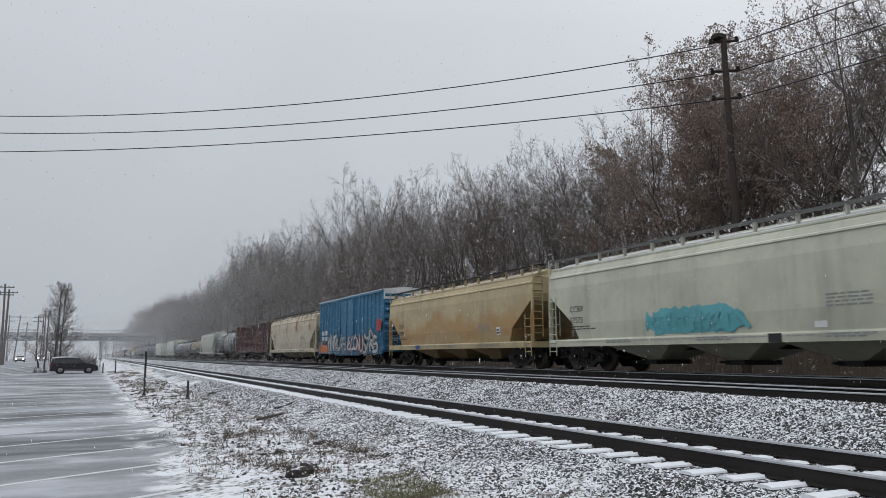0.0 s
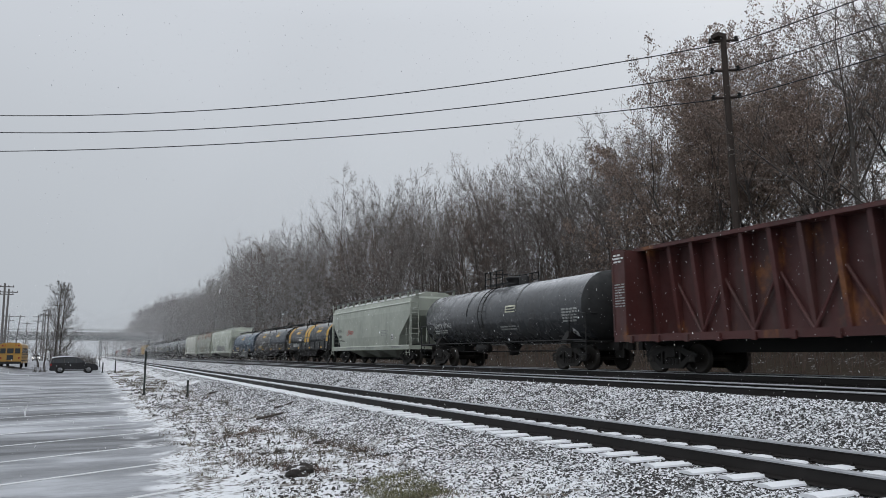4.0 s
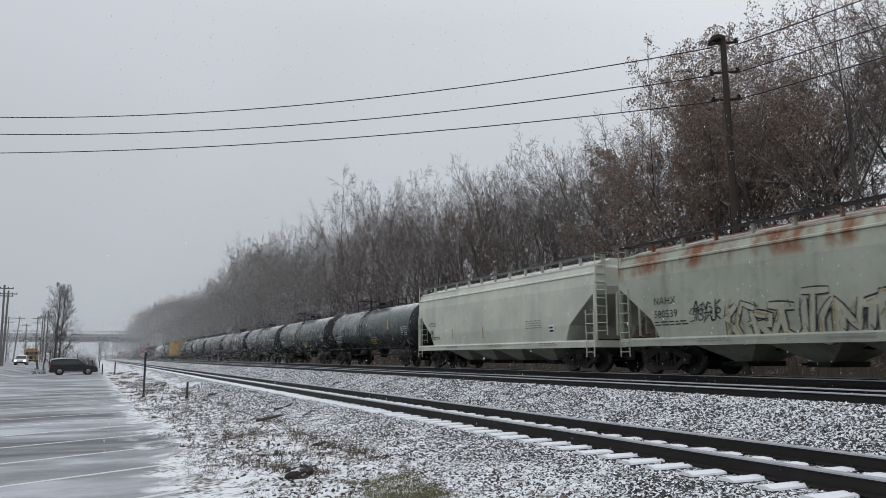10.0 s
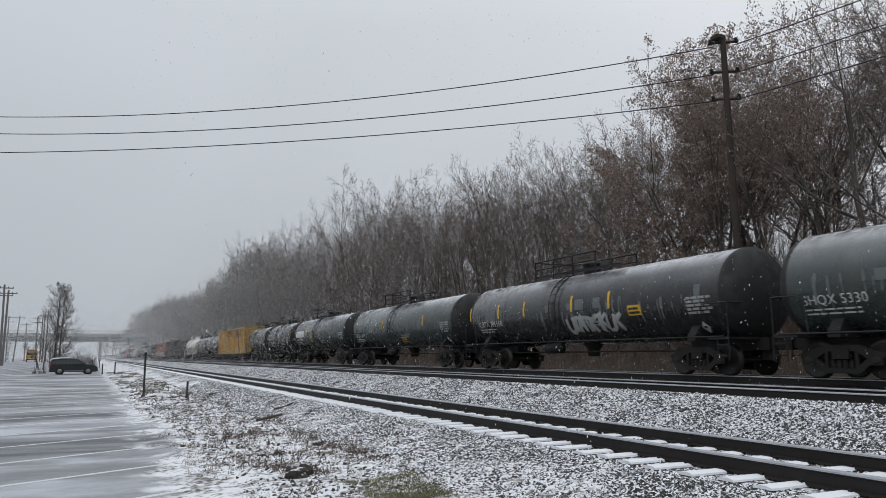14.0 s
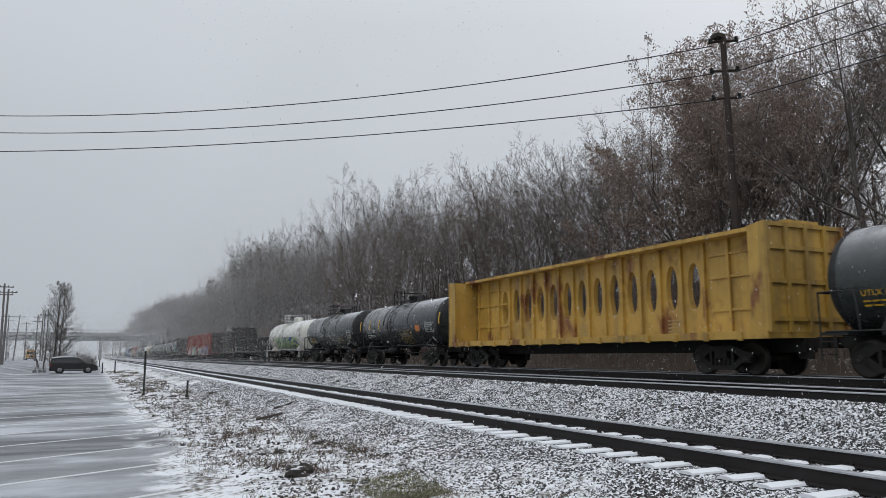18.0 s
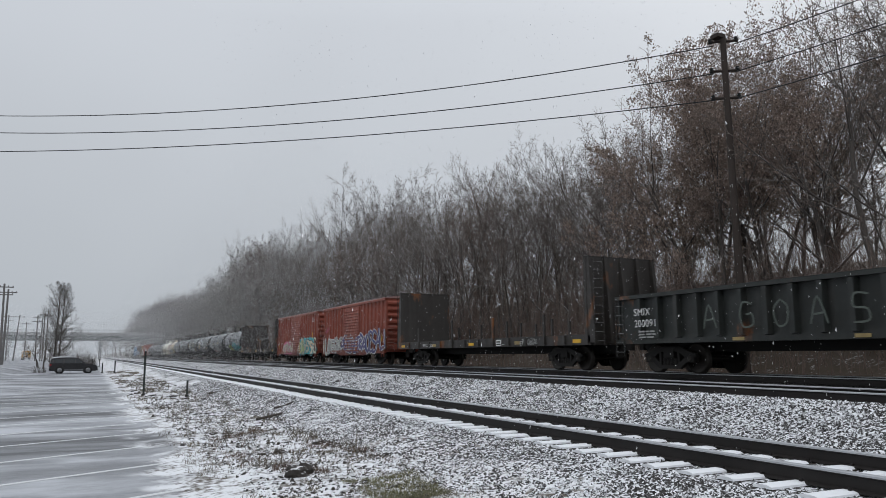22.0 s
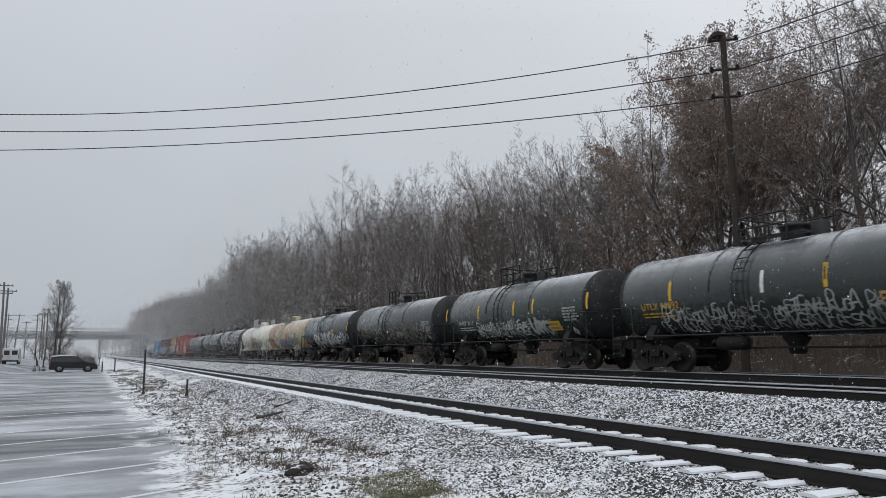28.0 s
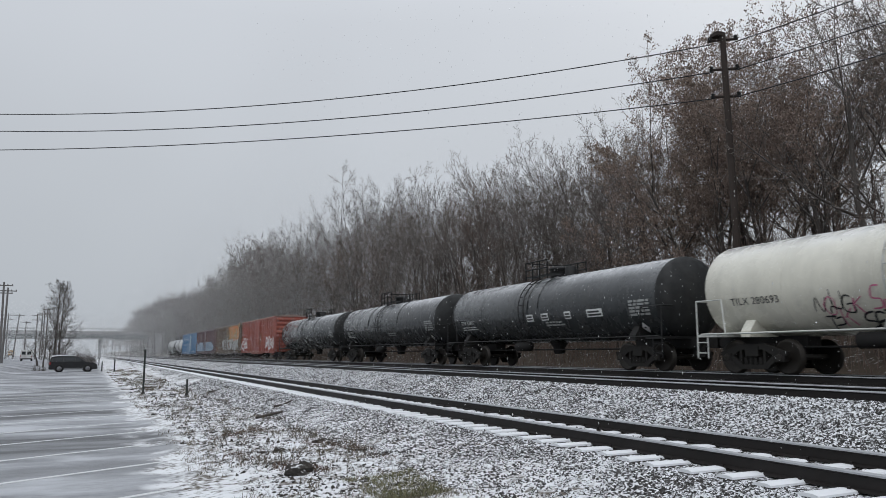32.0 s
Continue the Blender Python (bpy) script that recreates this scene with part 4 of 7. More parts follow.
# lumber flats with a spine wall
def centerbeam(y0, y1, colour, label, oval=True, high=4.42, dirt=0.4, rust=0.35):
    car, length = start_car("centerbeam_flatcar", label, "flatcar", y0, y1)
    e = length / 2 - 0.5
    body_m = paint("centerbeam_paint", colour, dirt, rust, snow=0.5)
    # body paint darkened by a fifth: shade put into the colour
    shaded_m = paint("centerbeam_shade_paint", tuple(0.8 * c for c in colour), dirt, rust)
    part("deck", Shape().box(-1.48, 1.48, -e, e, 1.00, 1.14), body_m, car)
    for q in (-1, 1):
        part("side_sill", Shape().ext([(-e, 0.98), (e, 0.98), (e, 1.20), (-e, 1.20)], "x", q * 1.46, q * 1.56), body_m, car)
        for i in range(15):
            y = -e + 0.9 + (2 * e - 1.8) * i / 14
            slab("stake_pocket", (*sorted((q * 1.56, q * 1.63)), y - 0.07, y + 0.07, 0.94, 1.16), body_m, car)
    for d in (-1, 1):
        yy = d * e
        part("bulkhead", Shape().box(-1.41, 1.41, *sorted((yy - d * 0.004, yy - d * 0.16)), 1.145, high - 0.03), body_m, car)
        for x in (-1.46, -0.75, 0.0, 0.75, 1.46):
            slab("bulkhead_post", (x - 0.06, x + 0.06, *sorted((yy, yy + d * 0.09)), 1.14, high - 0.04), shaded_m, car)
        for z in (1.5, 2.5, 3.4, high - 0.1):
            slab("bulkhead_rail", (-1.5, 1.5, *sorted((yy + d * 0.01, yy + d * 0.07)), z - 0.06, z + 0.06), shaded_m, car)
        part("bulkhead_wing", Shape().ext([(yy, 1.14), (yy - d * 0.55, 1.14), (yy - d * 0.55, high - 0.1), (yy, high - 0.02)], "x", -1.50, -1.42), body_m, car)
        part("bulkhead_wing", Shape().ext([(yy, 1.14), (yy - d * 0.55, 1.14), (yy - d * 0.55, high - 0.1), (yy, high - 0.02)], "x", 1.42, 1.50), body_m, car)
    part("top_chord", Shape().ext([(-0.62, high - 0.06), (0.62, high - 0.06), (0.62, high + 0.06), (-0.62, high + 0.06)], "y", -e, e), body_m, car)
    n = 18
    ys = [-e + 0.55 + (2 * e - 1.1) * i / n for i in range(n + 1)]
    if oval:
        for i in range(n):
            a, b = ys[i], ys[i + 1]
            z0, z1 = 1.14, high - 0.06
            if 2 < i < n - 2:
                cy, cz, ry, rz = (a + b) / 2, 2.72, 0.27, 0.77
                m = 16
                outer, inner = [], []
                for j in range(m):
                    t = 2 * math.pi * j / m
                    c, sn = math.cos(t), math.sin(t)
                    k = 1 / max(abs(c), abs(sn))
                    outer.append((cy + (b - a) / 2 * c * k, (z0 + z1) / 2 + (z1 - z0) / 2 * sn * k))
                    inner.append((cy + ry * c, cz + rz * sn))
                sh = Shape()
                v = [(x, p[0], p[1]) for x in (-0.10, 0.10) for p in outer + inner]
                f = []
                for j in range(m):
                    j2 = (j + 1) % m
                    f += [(j, j2, m + j2, m + j), (2 * m + j, 3 * m + j, 3 * m + j2, 2 * m + j2), (m + j, m + j2, 3 * m + j2, 3 * m + j)]
                sh.add(v, f)
                part("spine_panel", sh, body_m, car, "panel with an oval opening")
            else:
                slab("spine_panel", (-0.10, 0.10, a, b, z0, z1), body_m, car)
        for y in ys:
            part("spine_post", Shape().box(-0.20, 0.20, y - 0.06, y + 0.06, 1.14, high - 0.06), body_m, car)
        for d in (-1, 1):
            for z in (1.9, 2.9, 3.6):
                slab("spine_rail", (-0.16, -0.10, *sorted((d * (e - 0.2), d * (e - 3.3))), z - 0.04, z + 0.04), body_m, car)
    else:
        for i, y in enumerate(ys):
            v = [(-0.14, y - 0.07, 1.14), (0.14, y - 0.07, 1.14), (0.14, y + 0.07, 1.14), (-0.14, y + 0.07, 1.14), (-0.50, y - 0.07, high - 0.06), (0.50, y - 0.07, high - 0.06), (0.50, y + 0.07, high - 0.06), (-0.50, y + 0.07, high - 0.06)]
            part("spine_post", Shape().add(v, [(0, 1, 2, 3), (4, 7, 6, 5), (0, 4, 5, 1), (1, 5, 6, 2), (2, 6, 7, 3), (3, 7, 4, 0)]), body_m, car)
            if 0 < i < n and i % 2 == 0:
                for a in (-1, 1):
                    rod("brace", [(-0.16, y, 1.2), (-0.16, y + a * (ys[1] - ys[0]), 2.9)], 0.05, body_m, car)
        slab("spine_web", (-0.05, 0.05, -e + 0.2, e - 0.2, 1.14, high - 0.06), shaded_m, car, "perforated spine wall")
    slab("centre_sill", (-0.25, 0.25, -length / 2 + 0.5, length / 2 - 0.5, 0.62, 1.00), M_UNDER, car)
    running_gear(car, length, (length / 2 - 2.6, -length / 2 + 2.6))
    return car, e


# coil steel cars with two hoods
def coil_x(z):
    return -float(np.interp(z, [1.1, 1.55, 1.90, 2.37, 2.76, 3.01, 3.16], [1.50, 1.50, 1.42, 1.36, 1.12, 0.80, 0.35]))


def coil_car(y0, y1, colour, label, bands=(), split=0.0, one_hood=False, front=None):
    car, length = start_car("coil_car", label, "coil car", y0, y1)
    e = length / 2 - 0.85
    hood_m = paint("coil_hood_paint", colour, 0.35, 0.0, rough=0.42, snow=0.6, settle=0.6)
    base_m = paint("coil_frame_paint", tuple(0.6 * c + 0.004 for c in colour), 0.5)
    for q in (-1, 1):
        part("trough_side", Shape().ext([(-e, 1.05), (e, 1.05), (e, 1.62), (-e, 1.62)], "x", q * 1.40, q * 1.53), base_m, car)
        part("side_walkway", Shape().box(*sorted((q * 1.40, q * 1.62)), -e - 0.2, e + 0.2, 1.02, 1.07), M_UNDER, car)
        for i in range(9):
            y = -e + 2 * e * (i + 0.5) / 9
            slab("trough_post", (*sorted((q * 1.53, q * 1.58)), y - 0.05, y + 0.05, 1.07, 1.62), base_m, car)
    slab("trough_floor", (-1.4, 1.4, -e, e, 1.0, 1.12), base_m, car)
    arc = [(1.62, 1.44), (1.90, 1.43), (2.33, 1.38), (2.63, 1.22), (2.87, 0.98), (3.04, 0.68), (3.12, 0.35), (3.15, 0.0)]
    outline = [(-x, z) for z, x in arc] + [(x, z) for z, x in reversed(arc[:-1])]
    spans = [(-e + 0.05, split - 0.03), (split + 0.03, e - 0.05)] if not one_hood else [(-e + 0.05, e - 0.05)]
    front_m = hood_m if front is None else paint("front_hood_paint", front, 0.35, 0.0, rough=0.42, snow=0.6, settle=0.6)
    rear_m = hood_m
    for a, b in spans:
        hood_m = front_m if a < split - 1 else rear_m
        hood = part("hood", Shape().ext(outline, "y", a, b, 0, True), hood_m, car, "round-topped lift-off hood")
        part("hood_rim", Shape().ext([(x * 1.008, z) for x, z in outline], "y", a, a + 0.10), hood_m, hood)
        part("hood_rim", Shape().ext([(x * 1.008, z) for x, z in outline], "y", b - 0.10, b), hood_m, hood)
        for x0, x1, z0 in ((-1.46, -1.40, 1.96), (1.40, 1.46, 1.96)):
            part("hood_bead", Shape().box(x0, x1, a, b, z0, z0 + 0.07), hood_m, hood)
        for t in (0.22, 0.82):
            y = a + (b - a) * t
            part("lifting_bracket", Shape().tube([(-1.02, y + 0.10, 2.80), (-1.02, y, 3.16), (-0.3, y, 3.36), (0.3, y, 3.36), (1.02, y, 3.16), (1.02, y + 0.10, 2.80)], 0.075, 5).tube([(-1.02, y, 3.16), (-1.02, y + 0.55, 3.22)], 0.05, 5), M_BLACK, hood)
        ym = (a + b) / 2
        rod("lifting_bar", [(-0.5, a + 0.2, 3.27), (-0.5, b - 0.2, 3.27)], 0.035, M_BLACK, hood)
        part("lifting_loop", Shape().tube([(-0.3, ym - 0.45, 3.10), (-0.3, ym - 0.42, 3.50), (-0.3, ym - 0.2, 3.66), (-0.3, ym + 0.2, 3.66), (-0.3, ym + 0.42, 3.50), (-0.3, ym + 0.45, 3.10)], 0.06, 6), M_BLACK, hood)
    for y in bands:
        strip = [(x * 1.012, z) for x, z in outline]
        part("hood_stripe", Shape().ext(strip, "y", y - 0.30, y + 0.30), paint("hood_stripe_paint", (0.66, 0.38, 0.04), 0.3), car, "broad yellow stripe round the hood")
    for d in (-1, 1):
        part("end_bulkhead", Shape().ext([(x * 1.03, z * 1.0 + (0.03 if z > 2 else 0)) for x, z in outline] + [(1.46, 1.05), (-1.46, 1.05)], "y", *sorted((d * (e + 0.04), d * (e - 0.04)))), base_m, car)
        slab("end_platform", (-1.5, 1.5, *sorted((d * (e + 0.04), d * (e + 0.55))), 1.02, 1.08), M_UNDER, car)
        for q in (-1, 1):
            rod("end_handrail", [(q * 1.48, d * (e + 0.5), 1.05), (q * 1.48, d * (e + 0.5), 2.1), (q * 1.2, d * (e + 0.5), 2.1)], 0.024, M_BLACK, car)
            part("step", ladder_shape(*sorted((d * (e + 0.5), d * (e + 0.1))), 0.42, 1.02, q * 1.56, 2), M_BLACK, car)
    part("fish_belly_sill", Shape().ext([(-e + 3.2, 1.0), (-e + 3.9, 0.52), (e - 3.9, 0.52), (e - 3.2, 1.0)], "x", -1.30, 1.30), M_UNDER, car)
    slab("centre_sill", (-0.25, 0.25, -length / 2 + 0.5, length / 2 - 0.5, 0.66, 1.02), M_UNDER, car)
    running_gear(car, length, (length / 2 - 2.5, -length / 2 + 2.5))
    return car, e


def gondola(y0, y1, colour, label):
    car, length = start_car("gondola", label, "gondola car", y0, y1)
    e = length / 2 - 0.55
    body_m = paint("gondola_paint", colour, 0.45, 0.12, snow=0.6)
    part("floor", Shape().box(-1.45, 1.45, -e, e, 1.02, 1.12), body_m, car)
    for q in (-1, 1):
        part("side_wall", Shape().box(*sorted((q * 1.36, q * 1.41)), -e, e, 0.95, 2.38), body_m, car)
        part("top_chord", Shape().box(*sorted((q * 1.40, q * 1.58)), -e, e, 2.36, 2.48), body_m, car)
        part("side_sill", Shape().box(*sorted((q * 1.42, q * 1.56)), -e, e, 0.92, 1.06), body_m, car)
        for i in range(19):
            y = -e + 1.2 + (2 * e - 2.4) * i / 18
            part("side_post", Shape().add([(q * 1.40, y - 0.10, 1.06), (q * 1.40, y + 0.10, 1.06), (q * 1.60, y + 0.07, 1.10), (q * 1.60, y - 0.07, 1.10), (q * 1.40, y - 0.10, 2.36), (q * 1.40, y + 0.10, 2.36), (q * 1.60, y + 0.07, 2.34), (q * 1.60, y - 0.07, 2.34)],
                 [(0, 1, 2, 3), (4, 7, 6, 5), (0, 4, 5, 1), (1, 5, 6, 2), (2, 6, 7, 3), (3, 7, 4, 0)]), body_m, car)
    for d in (-1, 1):
        part("end_wall", Shape().box(-1.45, 1.45, *sorted((d * e, d * (e - 0.08))), 0.95, 2.44), body_m, car)
        for z in (1.35, 1.7, 2.1):
            part("end_rib", Shape().ext([(d * e, z - 0.12), (d * (e + 0.09), z - 0.04), (d * (e + 0.09), z + 0.04), (d * e, z + 0.12)], "x", -1.4, 1.4), body_m, car)
        part("side_ladder", ladder_shape(*sorted((d * (e - 0.06), d * (e - 0.45))), 0.5, 2.3, -1.60, 6), body_m, car)
    slab("centre_sill", (-0.25, 0.25, -length / 2 + 0.5, length / 2 - 0.5, 0.66, 1.02), M_UNDER, car)
    running_gear(car, length, (length / 2 - 2.5, -length / 2 + 2.5))
    return car, e


def bulkhead_flat(y0, y1, colour, label, high=4.1):
    car, length = start_car("bulkhead_flatcar", label, "flatcar", y0, y1)
    e = length / 2 - 0.5
    body_m = paint("flatcar_paint", colour, 0.5, 0.2, snow=0.5)
    wood = plain("worn_deck_boards", (0.05, 0.043, 0.037), 0.9, 0, 0.4, 0.5)
    for q in (-1, 1):
        part("side_sill", Shape().ext([(-e, 0.92), (e, 0.92), (e, 1.28), (-e, 1.28)], "x", q * 1.42, q * 1.52), body_m, car)
        for i in range(12):
            y = -e + 1.4 + (2 * e - 2.8) * i / 11
            slab("stake_pocket", (*sorted((q * 1.52, q * 1.60)), y - 0.07, y + 0.07, 0.96, 1.26), body_m, car)
            if q > 0 or i % 3 == 1:
                slab("stake", (*sorted((q * 1.50, q * 1.58)), y - 0.05, y + 0.05, 1.26, 2.0 + 0.25 * ((i * 7) % 5) / 4), body_m, car)
    n = 30
    for i in range(n):
        a = -e + 2 * e * i / n
        slab("deck_board", (-1.44, 1.44, a + 0.01, a + 2 * e / n - 0.01, 1.22, 1.30), wood, car)
    for d in (-1, 1):
        yy = d * e
        part("bulkhead", Shape().box(-1.52, 1.52, *sorted((yy, yy - d * 0.14)), 1.0, high), body_m, car, "tall sheet-steel bulkhead")
        for x in (-1.44, -0.72, 0.0, 0.72, 1.44):
            part("bulkhead_post", Shape().ext([(yy, 1.0), (yy + d * 0.42, 1.0), (yy + d * 0.12, high), (yy, high)], "x", x - 0.06, x + 0.06), body_m, car)
        part("end_ladder", ladder_shape(-1.5, -1.1, 0.9, high - 0.1, yy + d * 0.40, 10, axis="x"), body_m, car)
        slab("end_sill", (-1.5, 1.5, *sorted((yy, yy + d * 0.12)), 0.92, 1.26), body_m, car)
    slab("centre_sill", (-0.3, 0.3, -length / 2 + 0.5, length / 2 - 0.5, 0.62, 1.22), M_UNDER, car)
    running_gear(car, length, (length / 2 - 2.6, -length / 2 + 2.6))
    return car, e

# ---- the cars, from the head of the shown part to its tail: rear coupler at y1, front coupler at y0 when the clip starts ----
def hopper_marks(car, e, owner, number, mat, y_off=2.1, seed=0, z=2.20, size=0.31):
    mark(car, owner, e - y_off, z, size, hop_x, mat)
    mark(car, number, e - y_off, z - 0.40, size, hop_x, mat)
    text_bars(car, e - y_off, z - 0.52, 1.5, 2, hop_x, mat, 0.035, 0.05, seed)
    text_bars(car, -e + 4.6, z - 0.1, 1.2, 4, hop_x, P["grey"], 0.04, 0.05, seed + 1)
    text_bars(car, e - 1.4, 1.06, 2 * e - 3.5, 1, lambda q: -1.575, P["dim"], 0.03, 0.05, seed + 2, 0.006)
    sticker("label_panel", car, -e + 2.9, 1.45, 0.32, 0.32, hop_x, WB, "black and white label", 2)
    for i in range(3):
        text_bars(car, e - 3.5 - 4.2 * i, 1.08, 1.3, 2, lambda q: -1.575, P["grey"], 0.035, 0.03, seed + 5 + i, 0.006)


car, e = covered_hopper(6.9, 24.7, (0.52, 0.52, 0.415), "pale grey covered hopper with a turquoise sprayed block", 0.0, 0.22, bays=3)
hopper_marks(car, e, "CCBX", "57575", P["black"], 1.4, 1, 2.12, 0.30)
graffiti(car, 2.7, -1.2, 1.24, 1.98, (P["turq"], P["turq"]), 5, hop_x, label="turquoise sprayed block", fill=0)
sticker("tar_patch", car, -1.95, 0.89, 0.42, 0.22, lambda q: -1.575, (P["black"],), "black patch on the sill")
sticker("sill_label", car, -3.3, 1.22, 0.35, 0.16, hop_x, (P["white"],), "white label")
car, e = covered_hopper(24.7, 41.75, (0.46, 0.37, 0.21), "tan covered hopper with orange-brown stains below", 0.0, 0.22, stain=((0.36, 0.225, 0.095), 1.5, 2.7), sill=(0.44, 0.36, 0.20), dark_roof=True, bays=3)
hopper_marks(car, e, "CCBX", "58570", P["black"], 1.5, 2, 2.08, 0.30)
sticker("blue_patch", car, 3.9, 0.90, 0.55, 0.20, lambda q: -1.575, (P["blue"],), "blue painted patch")
car, e = boxcar(41.75, 56.65, (0.030, 0.150, 0.265), "blue boxcar with silver graffiti and a white roof end", (0.60, 0.62, 0.63), 0.0, 0.3, -0.1, 8, "barred", 4.55, True)
BX = lambda q: -1.60
graffiti(car, e - 2.6, 0.4, 0.80, 2.10, (P["black"], P["silver"], P["black"], P["pale"]), 21, BX)
graffiti(car, 0.2, -3.4, 0.80, 2.15, (P["black"], P["silver"], P["red"], P["red"]), 211, BX, label="silver and red graffiti")
graffiti(car, -3.5, -e + 0.9, 0.80, 2.10, (P["black"], P["silver"], P["black"], P["pale"]), 212, BX)
graffiti(car, e - 0.15, e - 2.4, 0.80, 1.35, (P["orange"], P["orange"]), 213, BX, fill=0, label="orange sprayed cloud")
graffiti(car, e - 0.1, e - 2.0, 0.85, 1.6, (P["orange"], P["silver"]), 22, BX, "tag")
graffiti(car, -e + 0.95, -e + 0.15, 2.1, 2.8, (P["red"], P["red"]), 23, BX, fill=0, label="red sprayed mark")
for i, (txt, dy, dz) in enumerate((("AT", 0.95, 0.42), ("W", 1.75, 0.42), ("173", 0.95, 0.0), ("717", 1.75, 0.0))):
    sticker("mark_plate", car, 6.95 - dy + 0.05, 1.66 + dz, 0.58, 0.30, lambda q: -1.588, (P["white"],), "white painted panel")
    mark(car, txt, 6.95 - dy, 1.70 + dz, 0.30, lambda q: -1.60, P["black"])
car, e = covered_hopper(56.75, 74.5, (0.50, 0.44, 0.32), "cream covered hopper with rust runs below the roof", 0.54, 0.25, (2.45, 2.8), rust_colour=(0.36, 0.16, 0.05), bays=4, dark_roof=True)
hopper_marks(car, e, "TILX", "620640", P["black"], 1.7, 3, 2.30, 0.30)
sticker("reflector_strip", car, -e + 3.4, 1.9, 0.10, 0.6, hop_x, (P["gold"],), "faded yellow strip")
car, e = centerbeam(74.6, 94.7, (0.080, 0.024, 0.022), "maroon centerbeam lumber flatcar, empty, with lettered end bulkhead", False, 4.12, 0.45, 0.15)
WING = lambda q: -1.51
text_bars(car, e - 0.02, 3.9, 0.5, 3, WING, P["white"], 0.06, 0.05, 4)
text_bars(car, e - 0.04, 2.9, 0.5, 9, WING, P["dim"], 0.04, 0.05, 5)
text_bars(car, -e + 0.50, 3.2, 0.44, 12, WING, P["dim"], 0.05, 0.06, 6)
GREY_TANK, BLACK_TANK, GREEN_TANK = (0.060, 0.064, 0.068), (0.030, 0.032, 0.033), (0.052, 0.066, 0.062)


def tank_marks(car, e, surf, zc, text, mat=None, size=0.34, seed=0, y_off=1.5, placard=True, big_label=True, z=1.90):
    mat = mat or P["white"]
    mark(car, text, e - y_off, z, size, surf, mat)
    text_bars(car, e - y_off, z - 0.10, 1.5, 2, surf, mat, 0.04, 0.06, seed)
    if big_label:
        text_bars(car, -e + 1.9, 2.30, 1.0, 5, surf, P["dim"], 0.07, 0.04, seed + 1)
    text_bars(car, 0.4 - 1.2, 1.80, 1.3, 2, surf, P["dim"], 0.06, 0.05, seed + 2)
    if placard:
        diamond(car, -e + 1.5, 1.40, 0.2, surf, WB)


car, e, surf, zc, R = tank_car(95.2, 111.4, GREY_TANK, "dark grey tank car dusted with snow", 1.34, BLACK_TANK)
tank_marks(car, e, surf, zc, "ADMX 19105", seed=11)
sticker("label_panel", car, -1.4, zc + 0.02, 0.9, 0.3, surf, (P["cream"], P["black"]), "pale label panel", 2)
car, e = covered_hopper(111.4, 127.4, (0.40, 0.43, 0.37), "pale green-grey covered hopper with a red scrawl", 0.0, 0.18, bays=3)
hopper_marks(car, e, "UTCX", "59964", P["black"], 1.5, 7, 2.14, 0.31)
graffiti(car, e - 3.3, e - 4.9, 1.92, 2.20, (P["red"],), 31, hop_x, "tag", "red scrawled tag")
car, e = coil_car(127.3, 141.5, (0.026, 0.032, 0.036), "dark coil car with yellow-striped hoods", (-5.90, 5.90, -0.45, 0.42))


def coil_marks(car, e, seed, mat=None, where=(3.75, -2.6), tag=True):
    for a in where:
        s = Shape()
        for q in range(3):
            strokes(s, [(a - 0.25 - 0.42 * q, 2.24), (a - 0.33 - 0.42 * q, 2.72)], 0.34, coil_x, 0.012, 0, 0.08)
        part("yellow_emblem", s, P["yellow"], car, "yellow slanted block emblem")
        sticker("emblem_bar", car, a - 0.05, 2.08, 1.3, 0.10, coil_x, (P["yellow"],), "yellow bar")
    mk = lambda q: -1.595
    text_bars(car, e - 2.4, 1.50, 2.3, 1, mk, mat or P["dim"], 0.22, 0.05, seed, 0.004)
    for i in range(4):
        sticker("reflector", car, e - 0.8 - i * (2 * e - 1.6) / 3.2, 1.12, 0.4, 0.10, lambda q: -1.63, (P["yellow"],), "yellow reflective strip")
    if tag:
        graffiti(car, e - 3.2, e - 4.8, 1.75, 2.10, (P["white"],), seed + 5, coil_x, "tag", "white scrawled tag")


coil_marks(car, e, 41)
car, e = coil_car(141.0, 156.5, (0.046, 0.043, 0.040), "coil car with one grey-brown and one navy hood", front=(0.013, 0.027, 0.040))
coil_marks(car, e, 42, mat=P["gold"])
car, e = coil_car(156.0, 170.1, (0.024, 0.060, 0.105), "blue coil car with a single long hood and scrawled frame", one_hood=True)
coil_marks(car, e, 43, mat=P["gold"], where=(1.5,), tag=False)
graffiti(car, -2.6, -4.1, 1.80, 2.45, (P["turq"],), 45, coil_x, "tag", "turquoise scrawled tag")
part("side_skirt", Shape().ext([(-e + 3.0, 1.03), (-e + 3.6, 0.40), (e - 3.6, 0.40), (e - 3.0, 1.03)], "x", -1.46, -1.40), M_UNDER, car, "deep dark side sill")
graffiti(car, 1.2, -3.4, 0.44, 0.96, (P["dim"],), 44, lambda q: -1.47, "tag", "white scrawled tags on the frame")
car, e = covered_hopper(170.5, 188.5, (0.53, 0.565, 0.475), "off-white covered hopper with grey block graffiti", 0.0, 0.16, bays=4)
hopper_marks(car, e, "ARSX", "4094", P["black"], 2.2, 8, 2.20, 0.31)
graffiti(car, 3.2, -3.5, 1.06, 1.92, (P["grey"], P["dim"]), 51, hop_x, label="grey block-letter graffiti")
for yy in (1.6, 6.3):
    sticker("reflector_strip", car, e - yy - 2.0, 1.45, 0.10, 0.5, hop_x, (P["gold"],), "faded yellow strip")
